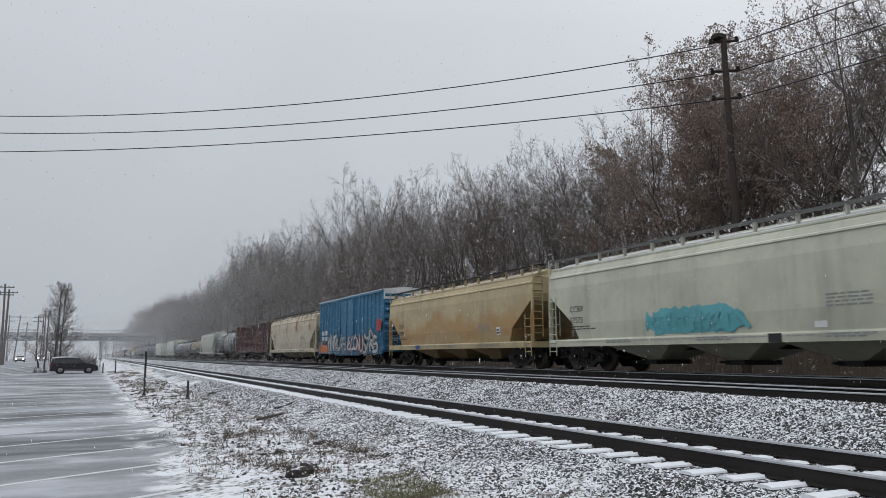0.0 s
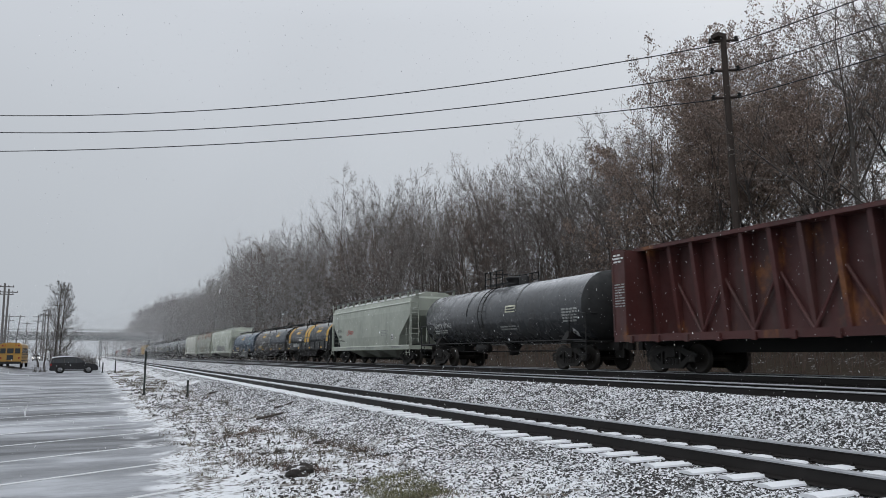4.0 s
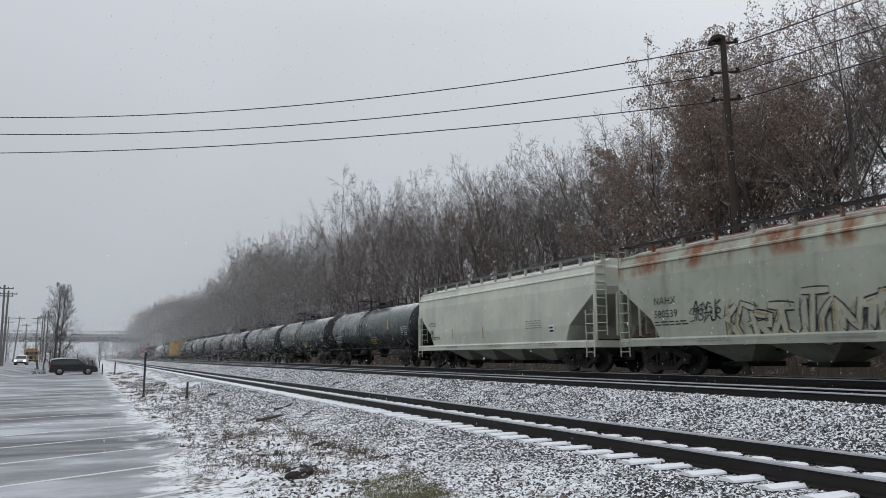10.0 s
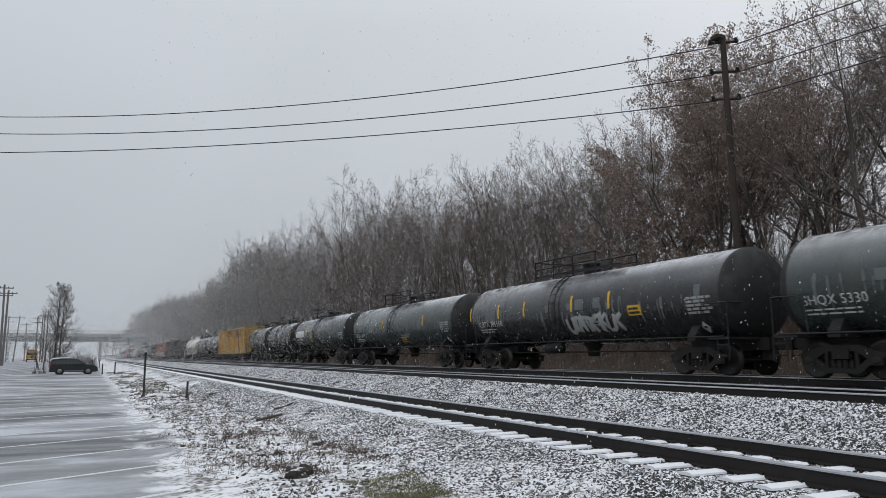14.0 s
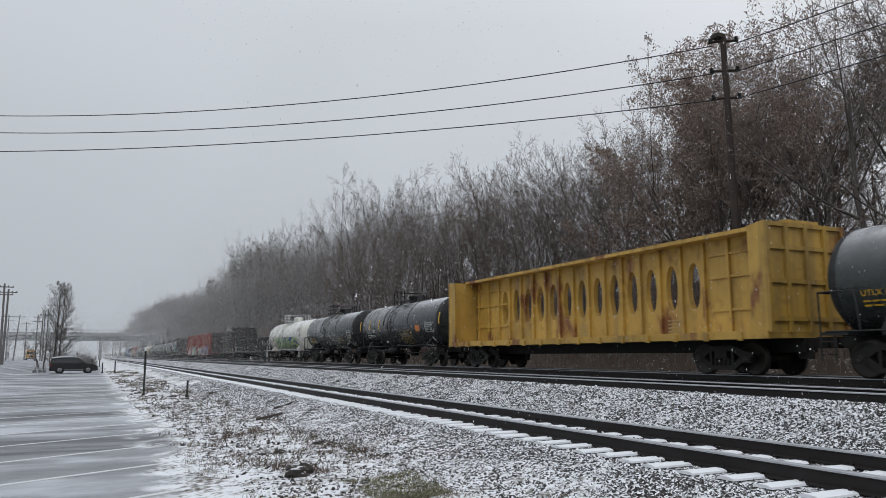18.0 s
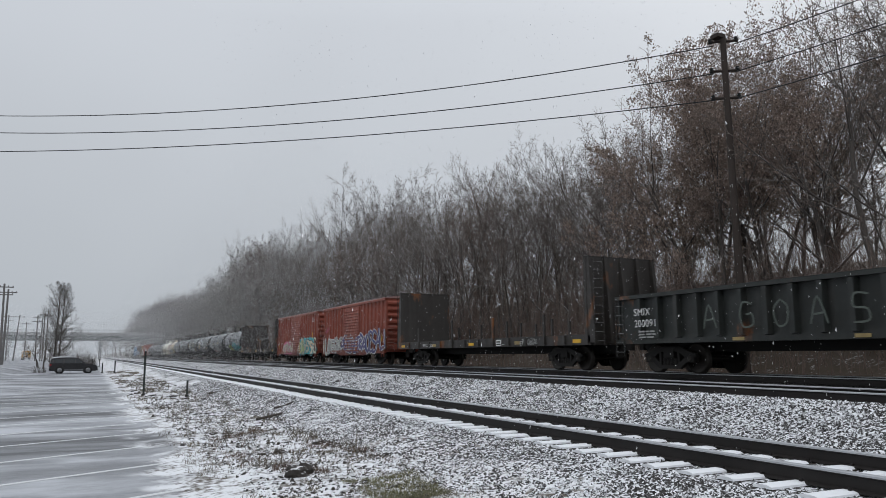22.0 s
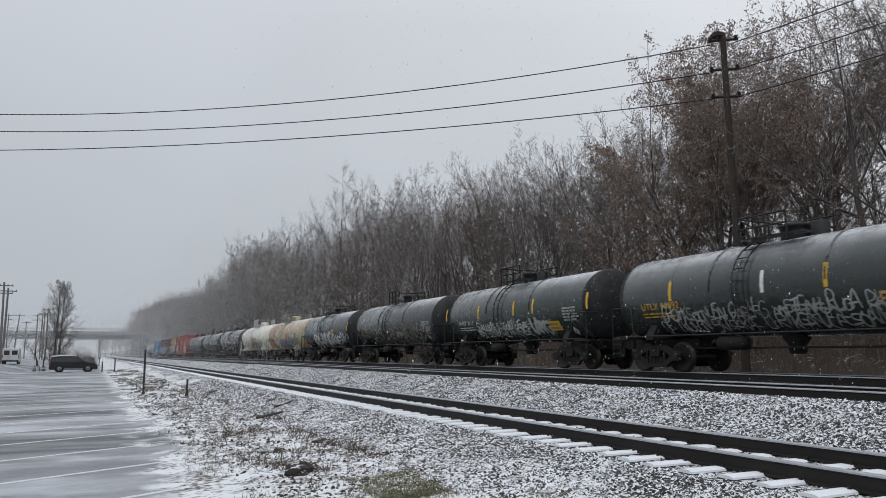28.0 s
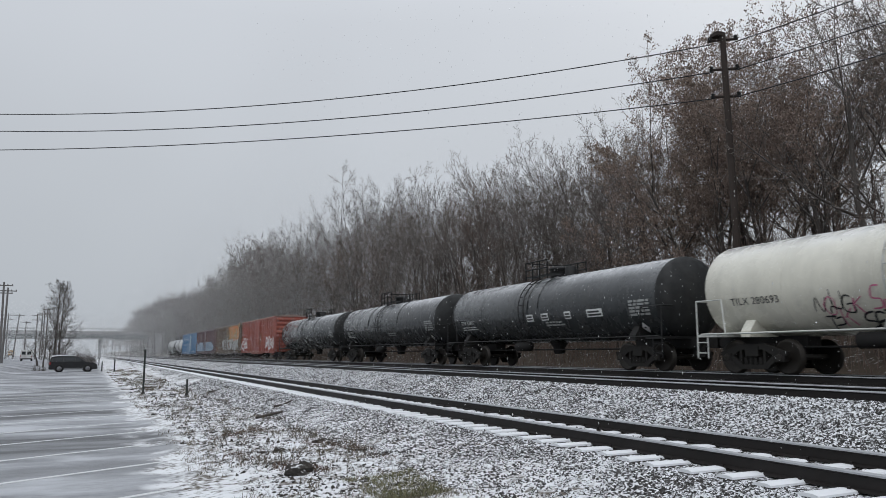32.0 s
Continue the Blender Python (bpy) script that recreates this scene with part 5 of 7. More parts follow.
car, e = covered_hopper(188.3, 205.65, (0.355, 0.375, 0.305), "grey-green covered hopper with rust patches and black graffiti", 0.85, 0.32, (2.95, 3.35), bays=4, dark_roof=True)
hopper_marks(car, e, "NAHX", "580539", P["black"], 1.7, 9, 2.14, 0.32)
graffiti(car, 3.5, -2.0, 0.96, 2.13, (P["black"], P["putty"], P["gold"]), 52, hop_x, label="cream graffiti with black outline")
graffiti(car, 4.9, 3.6, 1.56, 2.11, (P["black"],), 53, hop_x, "tag", "black scrawled tag")
graffiti(car, -2.2, -3.7, 1.36, 2.06, (P["grey"],), 54, hop_x, "tag", "dark scrawled tag")
car, e = covered_hopper(205.75, 222.5, (0.56, 0.57, 0.49), "clean pale green covered hopper with snow on its roof", 0.0, 0.15, bays=4)
hopper_marks(car, e, "UTCX", "1843", P["black"], 1.4, 10, 2.08, 0.29)
for yy in (0.75, 3.1, 6.2):
    sticker("reflector_strip", car, e - yy - 1.0, 1.40, 0.09, 0.5, hop_x, (P["gold"],), "faded yellow strip")


def big_tank(y0, y1, label, text, colour=GREEN_TANK, seed=0, yellow=(0.25, -0.5), sign=True):
    out = tank_car(y0, y1, colour, label, 1.36, BLACK_TANK, 0.0, 0.5, None, True, (), yellow)
    car, e, surf, zc, R = out
    tank_marks(car, e, surf, zc, text, seed=seed, size=0.33, y_off=1.0 if sign else 1.3, z=1.80 if sign else 1.86)
    if sign:
        sticker("yellow_panel", car, -0.55, 1.38, 0.75, 0.28, surf, YB, "yellow warning panel", 2)
    s = Shape()
    rng = random.Random(seed)
    for i in range(46):
        y = rng.uniform(-e + 1.0, e - 1.0)
        a, b = zc + rng.uniform(-0.15, 0.30), zc - rng.uniform(0.2, 0.85)
        w = rng.uniform(0.03, 0.16)
        d = rng.uniform(-0.06, 0.06)
        strokes(s, [(y, a), (y + d, (a + b) / 2)], w, surf, 0.007, 0)
        strokes(s, [(y + d, (a + b) / 2), (y + 1.5 * d, b)], w * 0.5, surf, 0.007, 0)
    for i in range(7):
        y, w = rng.uniform(-e + 1.5, e - 1.5), rng.uniform(0.2, 0.5)
        patch(s, y, y - w, zc - rng.uniform(0.1, 0.3), zc + rng.uniform(0.15, 0.3), surf, 0.006, 0, 6)
    part("residue_stain", s, plain("dried_residue", (0.13, 0.145, 0.145), 0.7, 0, 0.3), car, "pale dried streaks down the shell")
    return out


big_tank(222.6, 239.65, "green-grey tank car with pale streaks", "SHQX 5305", seed=61)
big_tank(239.65, 256.7, "green-grey tank car with streaks and yellow panel", "SHQX 5241", seed=62)
big_tank(256.7, 273.8, "green-grey tank car with long top walkway", "SHQX 5330", seed=63)
car, e, surf, zc, R = big_tank(273.8, 291.3, "black tank car with a silver bubble tag", "CBTX 781558", BLACK_TANK, 64, (0.94, 0.62, 0.36, -0.05, -0.32), False)
graffiti(car, 0.0, -3.1, 1.37, 2.15, (P["dim"], P["silver"]), 65, surf, label="silver bubble-letter graffiti")
sticker("yellow_panel", car, -3.6, 1.88, 0.65, 0.34, surf, YB, "yellow warning panel", 2)
big_tank(291.3, 308.8, "grey-green tank car with dull stains", "SHQX 5317", seed=66)
car, e, surf, zc, R = big_tank(308.8, 325.0, "dark green tank car with large white lettering", "PROX 92874", (0.040, 0.047, 0.045), 67, (0.42, 0.18, -0.1), False)
text_bars(car, 6.4, 2.70, 3.0, 1, surf, P["white"], 0.52, 0.05, 68)
sticker("yellow_panel", car, 1.75, 1.76, 0.65, 0.34, surf, YB, "yellow warning panel", 3)
car, e, surf, zc, R = tank_car(325.0, 335.9, (0.038, 0.042, 0.043), "short black tank car with yellow strips", 1.34, BLACK_TANK, yellow=(0.96, 0.3, 0.0, -0.96))
tank_marks(car, e, surf, zc, "CACX 300125", seed=69, size=0.30, y_off=1.4, z=1.82)
sticker("yellow_panel", car, -1.7, 1.92, 0.7, 0.30, surf, YB, "yellow warning panel", 3)
car, e, surf, zc, R = tank_car(335.9, 346.5, (0.034, 0.040, 0.038), "short dark tank car with yellow labels", 1.34, BLACK_TANK, yellow=(-0.93,))
tank_marks(car, e, surf, zc, "UTLX 631872", P["yellow"], 0.20, 70, 1.2)
sticker("yellow_panel", car, -1.9, 1.88, 0.5, 0.36, surf, YB, "yellow warning panel", 2)
sticker("white_panel", car, 1.1, 1.80, 0.38, 0.46, surf, WB, "white notice", 3)
car, e = centerbeam(346.7, 366.8, (0.50, 0.305, 0.06), "yellow centerbeam lumber flatcar with oval openings, empty", True, 4.12, 0.5, 0.36)
for dy, n in ((4.5, 3), (8.8, 4), (13.8, 4)):
    text_bars(car, e - dy, 1.7, 0.7, n, lambda q: -0.105, P["gold"], 0.05, 0.07, n)
car, e, surf, zc, R = tank_car(367.2, 381.05, (0.036, 0.038, 0.041), "black tank car with yellow strips and orange tag", 1.34, BLACK_TANK, yellow=(0.97, 0.68, 0.42, -0.97))
tank_marks(car, e, surf, zc, "AHRX 13077", seed=71, size=0.26, y_off=1.5, z=1.95)
graffiti(car, -0.4, -2.5, 1.22, 1.92, (P["gold"],), 72, surf, "tag", "gold scrawled tags")
sticker("orange_panel", car, -3.0, 1.87, 0.6, 0.34, surf, (P["orange"],), "orange panel")
sticker("white_panel", car, -4.3, 1.80, 0.85, 0.50, surf, (P["dim"], P["black"]), "grey data panel", 5)
car, e, surf, zc, R = tank_car(381.05, 394.9, (0.045, 0.054, 0.055), "dark tank car covered in white tags", 1.34, BLACK_TANK)
tank_marks(car, e, surf, zc, "UTLX 665607", P["yellow"], 0.24, 73, 1.1, z=1.82)
graffiti(car, -0.6, -6.0, 1.14, 2.0, (P["silver"], P["gold"]), 74, surf, "tag", "white scrawled tags along the shell")
graffiti(car, 1.6, -1.4, 1.4, 2.3, (P["silver"],), 75, surf, "tag")
sticker("yellow_panel", car, -2.3, 1.48, 0.9, 0.3, surf, (P["gold"], P["black"]), "dull yellow panel", 2)
WHITE_IRON = paint("white_handrail_paint", (0.60, 0.61, 0.58), 0.35)
car, e, surf, zc, R = tank_car(394.9, 409.6, (0.62, 0.61, 0.55), "white tank car with blue and lime graffiti", 1.34, None, 0.0, 0.18, WHITE_IRON, bands=(0.05, -0.05))
mark(car, "UTLX 205381", 5.3, 1.85, 0.28, surf, P["black"])
graffiti(car, 3.6, -4.6, 1.08, 2.22, (P["blue"], P["lime"], P["cream"]), 76, surf, fill=0, label="blue, white and lime graffiti")
graffiti(car, -4.6, -6.2, 2.2, 3.1, (P["black"],), 77, surf, "tag", "black scrawled tag")
sticker("yellow_panel", car, -2.2, 1.50, 0.8, 0.28, surf, (P["white"], P["yellow"]), "orange on white panel", 1)
car, e = gondola(409.7, 428.0, (0.018, 0.021, 0.019), "black-green gondola with chalk tags on its ribs")
GX = lambda q: -1.605
mark(car, "SMIX", 7.6, 1.80, 0.33, GX, P["white"])
mark(car, "200091", 7.6, 1.44, 0.33, GX, P["white"])
text_bars(car, 7.4, 1.32, 0.8, 3, GX, P["dim"], 0.05, 0.04, 12)
for i, yy in enumerate((4.6, 3.3, 2.2, 1.1, 0.0, -1.2, -3.4, -5.6)):
    letter = Shape()
    for flat in LETTER_FORMS[(2, 3, 6, 2, 1, 9, 5, 8)[i]]:
        strokes(letter, rounded([(yy - 0.48 * flat[q], 1.30 + 0.66 * flat[q + 1]) for q in range(0, len(flat), 2)], 4), 0.05, GX, 0.012, 0)
    part("chalk_letter", letter, P["chalk"], car, "pale chalked letter between the ribs")
part("round_emblem", Shape().lathe([(0.24, 0.0), (0.24, 0.012)], "x", (-1.485, -e + 0.95, 1.90), 20), P["white"], car, "round white emblem")
sticker("label_panel", car, -e + 3.4, 1.22, 0.36, 0.38, GX, WB, "white framed label", 2)
for i in range(4):
    sticker("reflector", car, e - 5 - 3.6 * i, 0.95, 0.4, 0.09, lambda q: -1.57, (P["gold"],), "yellow reflective strip")
car, e = bulkhead_flat(428.6, 447.4, (0.032, 0.028, 0.025), "brown-black bulkhead flatcar, empty")
FX = lambda q: -1.61


def flat_marks(car, e, text, seed):
    mark(car, text, e - 3.3, 1.00, 0.22, lambda q: -1.525, P["white"])
    for i in range(5):
        sticker("reflector", car, e - 0.3 - i * (2 * e - 1.2) / 4, 1.0, 0.5, 0.13, lambda q: -1.525, (P["yellow"] if i % 2 == 0 else P["gold"],), "yellow reflective strip")
    sticker("label_panel", car, -e + 6.6, 0.96, 0.45, 0.26, lambda q: -1.525, WB, "white framed label", 2)
    graffiti(car, -e + 4.6, -e + 3.3, 0.98, 1.2, (P["dim"],), seed, lambda q: -1.525, "tag", "chalk tag")


flat_marks(car, e, "PMRX 66025", 79)
RED = (0.235, 0.053, 0.030)
car, e = boxcar(448.6, 462.8, RED, "red boxcar with silver and violet graffiti", (0.34, 0.20, 0.18), 0.0, 0.3, -0.2, 8, "ribbed", 3.98)
graffiti(car, e - 0.15, 2.0, 0.76, 2.0, (P["white"], P["dim"], P["cream"], P["black"]), 81, BX, label="white-outlined grey graffiti")
graffiti(car, 1.9, -2.0, 0.74, 2.10, (P["white"], P["purple"], P["dim"], P["black"]), 815, BX, label="white-outlined violet graffiti")
graffiti(car, -1.9, -e + 0.15, 0.74, 2.20, (P["white"], P["purple"], P["blue"], P["black"]), 82, BX, label="violet and blue graffiti")
graffiti(car, e - 0.7, e - 1.6, 2.25, 2.55, (P["pink"], P["cream"]), 816, BX, "tag", "pink tag")
sticker("reflector_strip", car, e - 0.35, 1.1, 0.14, 0.45, BX, (P["yellow"],), "yellow strip")
sticker("yellow_panel", car, -e + 0.6, 1.4, 0.22, 0.42, BX, (P["yellow"],), "yellow reflective panel")
car, e = boxcar(463.5, 478.1, RED, "red boxcar with teal, lime and orange graffiti", (0.34, 0.20, 0.18), 0.0, 0.28, -0.1, 8, "ribbed", 3.98)
mark(car, "SNC", 6.2, 1.55, 0.26, BX, P["white"])
mark(car, "3318", 5.2, 1.55, 0.26, BX, P["white"])
graffiti(car, 4.4, 0.7, 0.74, 1.80, (P["black"], P["cream"], P["teal"], P["pink"]), 83, BX, fill=3, label="cream bubble graffiti on a pink cloud")
graffiti(car, -1.0, -e + 0.1, 0.74, 2.0, (P["black"], P["cream"], P["orange"], P["teal"]), 84, BX, fill=3, label="teal, cream and orange graffiti")
graffiti(car, -1.2, -2.9, 0.76, 1.85, (P["black"], P["lime"]), 85, BX, label="lime green graffiti")
mark(car, "CA", -5.35, 3.22, 0.50, BX, P["white"])
sticker("reflector_strip", car, e - 0.9, 1.2, 0.12, 0.6, BX, (P["yellow"],), "yellow strip")
sticker("reflector_strip", car, -e + 1.3, 1.9, 0.12, 0.5, BX, (P["yellow"],), "yellow strip")
car, e = bulkhead_flat(478.8, 497.2, (0.030, 0.026, 0.024), "dark brown bulkhead flatcar, empty, with side stakes")
flat_marks(car, e, "PMRX 66013", 86)
car, e, surf, zc, R = tank_car(497.9, 511.7, (0.040, 0.044, 0.046), "black tank car with teal and pink graffiti", 1.34, BLACK_TANK)
tank_marks(car, e, surf, zc, "UTLX 205912", seed=87, size=0.24, y_off=1.5)
graffiti(car, 0.2, -4.9, 1.05, 2.15, (P["silver"], P["teal"], P["pink"], P["green"]), 88, surf, label="teal graffiti with pink clouds")
graffiti(car, 2.7, 0.8, 1.2, 2.0, (P["gold"], P["lime"]), 89, surf, label="yellow flower graffiti")
car, e, surf, zc, R = tank_car(511.7, 525.8, (0.034, 0.042, 0.042), "dark green tank car with white and red bubble graffiti", 1.34, BLACK_TANK, yellow=(0.97, 0.30, -0.35))
tank_marks(car, e, surf, zc, "NATX 230815", seed=90, size=0.31, y_off=1.5)
graffiti(car, 3.5, -2.2, 1.05, 1.95, (P["dim"], P["silver"]), 91, surf, label="white bubble graffiti")
graffiti(car, 3.4, -2.0, 1.05, 1.4, (P["red"],), 92, surf, "tag", "red spray below the graffiti")
car, e, surf, zc, R = tank_car(525.8, 539.6, (0.040, 0.048, 0.046), "dark tank car with a band of pale tags", 1.34, BLACK_TANK, yellow=(0.55, 0.0, -0.30, -0.96))
tank_marks(car, e, surf, zc, "UTLX 95892", P["yellow"], 0.30, 93, 1.5, z=1.93)
graffiti(car, 4.3, -4.4, 1.22, 1.94, (P["silver"],), 94, surf, "tag", "silver scrawled tags along the shell")
sticker("yellow_panel", car, -3.2, 1.66, 0.6, 0.30, surf, YB, "yellow warning panel", 2)
car, e, surf, zc, R = tank_car(539.6, 552.9, (0.038, 0.048, 0.044), "dark green tank car with white tags and yellow strips", 1.34, BLACK_TANK, yellow=(0.97, 0.42, -0.1, -0.35, -0.95))
tank_marks(car, e, surf, zc, "AHKX 3111", seed=95, size=0.28, y_off=1.5)
graffiti(car, 3.0, -1.6, 1.35, 1.92, (P["white"],), 96, surf, "tag", "white scrawled tags")
graffiti(car, -1.8, -3.1, 1.35, 2.06, (P["dim"], P["silver"]), 97, surf, label="silver bubble graffiti")
sticker("yellow_panel", car, -3.1, 1.46, 0.75, 0.36, surf, (P["yellow"], P["gold"]), "yellow panel", 2)
car, e, surf, zc, R = tank_car(552.9, 567.4, (0.048, 0.054, 0.054), "grey-black tank car with faded gold graffiti", 1.34, BLACK_TANK)
tank_marks(car, e, surf, zc, "UTLX 205959", P["gold"], 0.26, 98, 1.5)
graffiti(car, 3.4, -5.8, 1.08, 2.1, (P["dim"], P["gold"]), 99, surf, "tag", "grey and gold scrawled graffiti")
car, e, surf, zc, R = tank_car(567.4, 581.0, (0.060, 0.070, 0.076), "slate grey tank car with large white graffiti", 1.34, (0.040, 0.046, 0.045), yellow=(-0.93,))
graffiti(car, 2.8, -1.8, 1.27, 2.28, (P["dim"], P["white"]), 100, surf, label="large white block graffiti")
graffiti(car, -2.1, -4.7, 1.25, 2.15, (P["grey"], P["white"]), 101, surf, label="white block graffiti")
graffiti(car, -4.8, -5.8, 1.6, 2.0, (P["white"],), 102, surf, "tag")
sticker("yellow_panel", car, -1.9, 2.05, 0.6, 0.3, surf, YB, "yellow warning panel", 2)
car, e, surf, zc, R = tank_car(581.0, 595.0, (0.42, 0.36, 0.24), "tan tank car with orange rust stains and blue graffiti", 1.34, None, 0.85, 0.30, rust_scale=0.28, rust_colour=(0.46, 0.21, 0.075), rail_m= paint("tan_handrail_paint", (0.34, 0.32, 0.26), 0.4), bands=(0.05, -0.05))
mark(car, "TILX 280710", 5.7, 1.87, 0.28, surf, P["black"])
graffiti(car, 0.5, -4.7, 1.1, 1.98, (P["black"], P["pale"], P["blue"]), 103, surf, label="blue and white graffiti")
graffiti(car, 3.6, 1.6, 1.1, 2.0, (P["cream"], P["white"]), 104, surf, label="pale buffed graffiti")
sticker("white_panel", car, -4.4, 2.0, 0.8, 0.45, surf, (P["dim"], P["black"]), "data panel", 5)
car, e, surf, zc, R = tank_car(595.0, 609.8, (0.66, 0.64, 0.55), "white tank car with black, yellow and pink tags", 1.34, None, 0.0, 0.18, WHITE_IRON, bands=(0.05, -0.05))
mark(car, "TILX 280693", 5.5, 1.87, 0.28, surf, P["black"])
graffiti(car, 3.0, 0.9, 1.15, 1.95, (P["black"], P["pink"]), 105, surf, "tag", "black and blue scrawled tags")
graffiti(car, 0.7, -2.4, 1.1, 2.45, (P["black"], P["gold"], P["cream"]), 106, surf, label="black and yellow graffiti")
graffiti(car, -2.6, -4.2, 1.45, 1.9, (P["black"],), 107, surf, "tag", "black scrawled tags")
sticker("yellow_panel", car, -1.1, 2.02, 0.5, 0.26, surf, YB, "yellow warning panel", 2)
sticker("data_panel", car, -3.9, 1.64, 1.0, 0.46, surf, (P["dim"], P["grey"]), "grey data panel", 5)
diamond(car, -e + 1.4, 1.45, 0.3, surf, (P["cream"], P["red"]))
car, e, surf, zc, R = tank_car(609.8, 626.6, (0.040, 0.044, 0.046), "black tank car with white rails at its steps", 1.34, BLACK_TANK, bands=(0.05, -0.05))
tank_marks(car, e, surf, zc, "TEIX 20081", seed=108, size=0.24, y_off=1.4)
for yy, w in ((0.5, 0.5), (-0.6, 0.5), (-2.2, 0.4), (-3.6, 0.9)):
    sticker("white_panel", car, yy, 1.85, w, 0.28, surf, WB, "white notice", 2)
car, e, surf, zc, R = tank_car(626.6, 644.4, (0.042, 0.045, 0.047), "black tank car with small white labels", 1.34, BLACK_TANK)
tank_marks(car, e, surf, zc, "TEIX 20077", seed=109, size=0.24)
car, e, surf, zc, R = tank_car(644.4, 663.2, (0.055, 0.06, 0.062), "dark grey tank car at the boxcars' front", 1.34, BLACK_TANK)
tank_marks(car, e, surf, zc, "UTLX 202114", seed=110, size=0.24)
car, e = boxcar(663.4, 682.0, (0.30, 0.060, 0.036), "red-orange boxcar with white graffiti", (0.36, 0.24, 0.2), 0.1, 0.35, -0.3, 8, "barred", 4.15)
graffiti(car, e - 0.3, e - 3.8, 1.1, 2.3, (P["red"], P["white"]), 111, BX)
graffiti(car, -e + 3.8, -e + 0.3, 1.1, 2.4, (P["red"], P["white"]), 112, BX)
car, e = boxcar(682.0, 702.0, (0.11, 0.075, 0.045), "brown boxcar with orange door and silver graffiti", (0.30, 0.27, 0.24), 0.3, 0.4, -0.3, 8, "barred", 4.15)
graffiti(car, 3.6, -e + 1.0, 1.1, 2.6, (P["grey"], P["silver"]), 113, BX)
graffiti(car, -0.6, -e + 0.4, 2.3, 4.0, (P["orange"], P["gold"]), 114, BX, fill=0)
car, e = boxcar(702.0, 723.5, (0.10, 0.045, 0.05), "dull maroon boxcar with pale blue graffiti", (0.28, 0.26, 0.25), 0.2, 0.4, -0.2, 8, "barred", 4.15)
graffiti(car, e - 0.8, -e + 1.0, 1.1, 2.4, (P["blue"], P["pale"]), 115, BX, fill=1)
car, e = boxcar(723.5, 745.0, (0.06, 0.19, 0.36), "blue boxcar with a lighter blue door", (0.30, 0.32, 0.34), 0.0, 0.3, -0.2, 8, "barred", 4.15)
graffiti(car, -1.0, -3.6, 1.2, 4.1, (P["pale"], P["pale"]), 116, BX, fill=0, label="pale blue painted door")
tank_car(745.0, 762.0, (0.50, 0.51, 0.50), "pale grey tank car near the train's tail", 1.34, BLACK_TANK, dirt=0.3)
tank_car(762.0, 778.5, (0.40, 0.41, 0.40), "grey tank car at the train's tail", 1.34, BLACK_TANK, dirt=0.3)

# ---- woods on the bank ----
def bark(name, dark, light, snow):
    m = Nodes(name)
    n = m.noise(1.2, 5, (1, 1, 0.3))
    col = m.mix(n, dark, light)
    k = m.math("MULTIPLY", m.band(m.up(), 0.35, 0.8), m.band(m.noise(0.9, 3), 0.35, 0.65, 0.0, snow))
    m.bump(n, 0.3, 0.02)
    return m.done(m.mix(k, col, SNOW), 0.9)


M_BARK = bark("grey_bark", (0.050, 0.044, 0.040), (0.145, 0.128, 0.115), 0.75)
M_TWIG = bark("twig_bark", (0.092, 0.076, 0.068), (0.195, 0.164, 0.146), 0.45)
M_BROWN_TWIG = bark("red_brown_twig", (0.10, 0.070, 0.058), (0.20, 0.148, 0.122), 0.35)


def leaf_material():
    m = Nodes("dead_oak_leaf")
    g = m.n.new("ShaderNodeNewGeometry").outputs["Random Per Island"]
    return m.done(m.mix(g, (0.13, 0.093, 0.077), (0.34, 0.26, 0.212)), 0.8)


M_LEAF = leaf_material()


class Limbs:
    """Collects tapered limbs, all as triangles."""

    def __init__(self):
        self.v, self.f = [], []

    def limb(self, pts, r0, r1, n):
        base = len(self.v)
        m = len(pts)
        for i, p in enumerate(pts):
            d = (pts[min(i + 1, m - 1)] - pts[max(i - 1, 0)])
            d.normalize()
            a = d.orthogonal().normalized()
            b = d.cross(a)
            r = r0 + (r1 - r0) * i / (m - 1)
            for j in range(n):
                t = 2 * math.pi * j / n
                self.v.append(p + a * (r * math.cos(t)) + b * (r * math.sin(t)))
        for i in range(m - 1):
            for j in range(n):
                a, b = base + i * n + j, base + i * n + (j + 1) % n
                self.f += [(a, b, b + n), (a, b + n, a + n)]

    def blade(self, p, q, r, rng):
        """A fine twig, forked once."""
        d = q - p
        a = d.orthogonal().normalized()
        a.rotate(Matrix.Rotation(rng.uniform(0, 3.14), 3, d.normalized()))
        m = p + d * 0.45
        fork = m + d.length * 0.45 * (d.normalized() + a * rng.choice((-0.8, 0.8))).normalized()
        o = len(self.v)
        self.v += [p + a * r, p - a * r, q, m + d.normalized() * r, m - d.normalized() * r, fork]
        self.f += [(o, o + 1, o + 2), (o + 3, o + 4, o + 5)]

    def mesh(self, name, mat):
        return big_mesh(name, np.array([tuple(p) for p in self.v]), np.array(self.f), [mat], smooth=True)


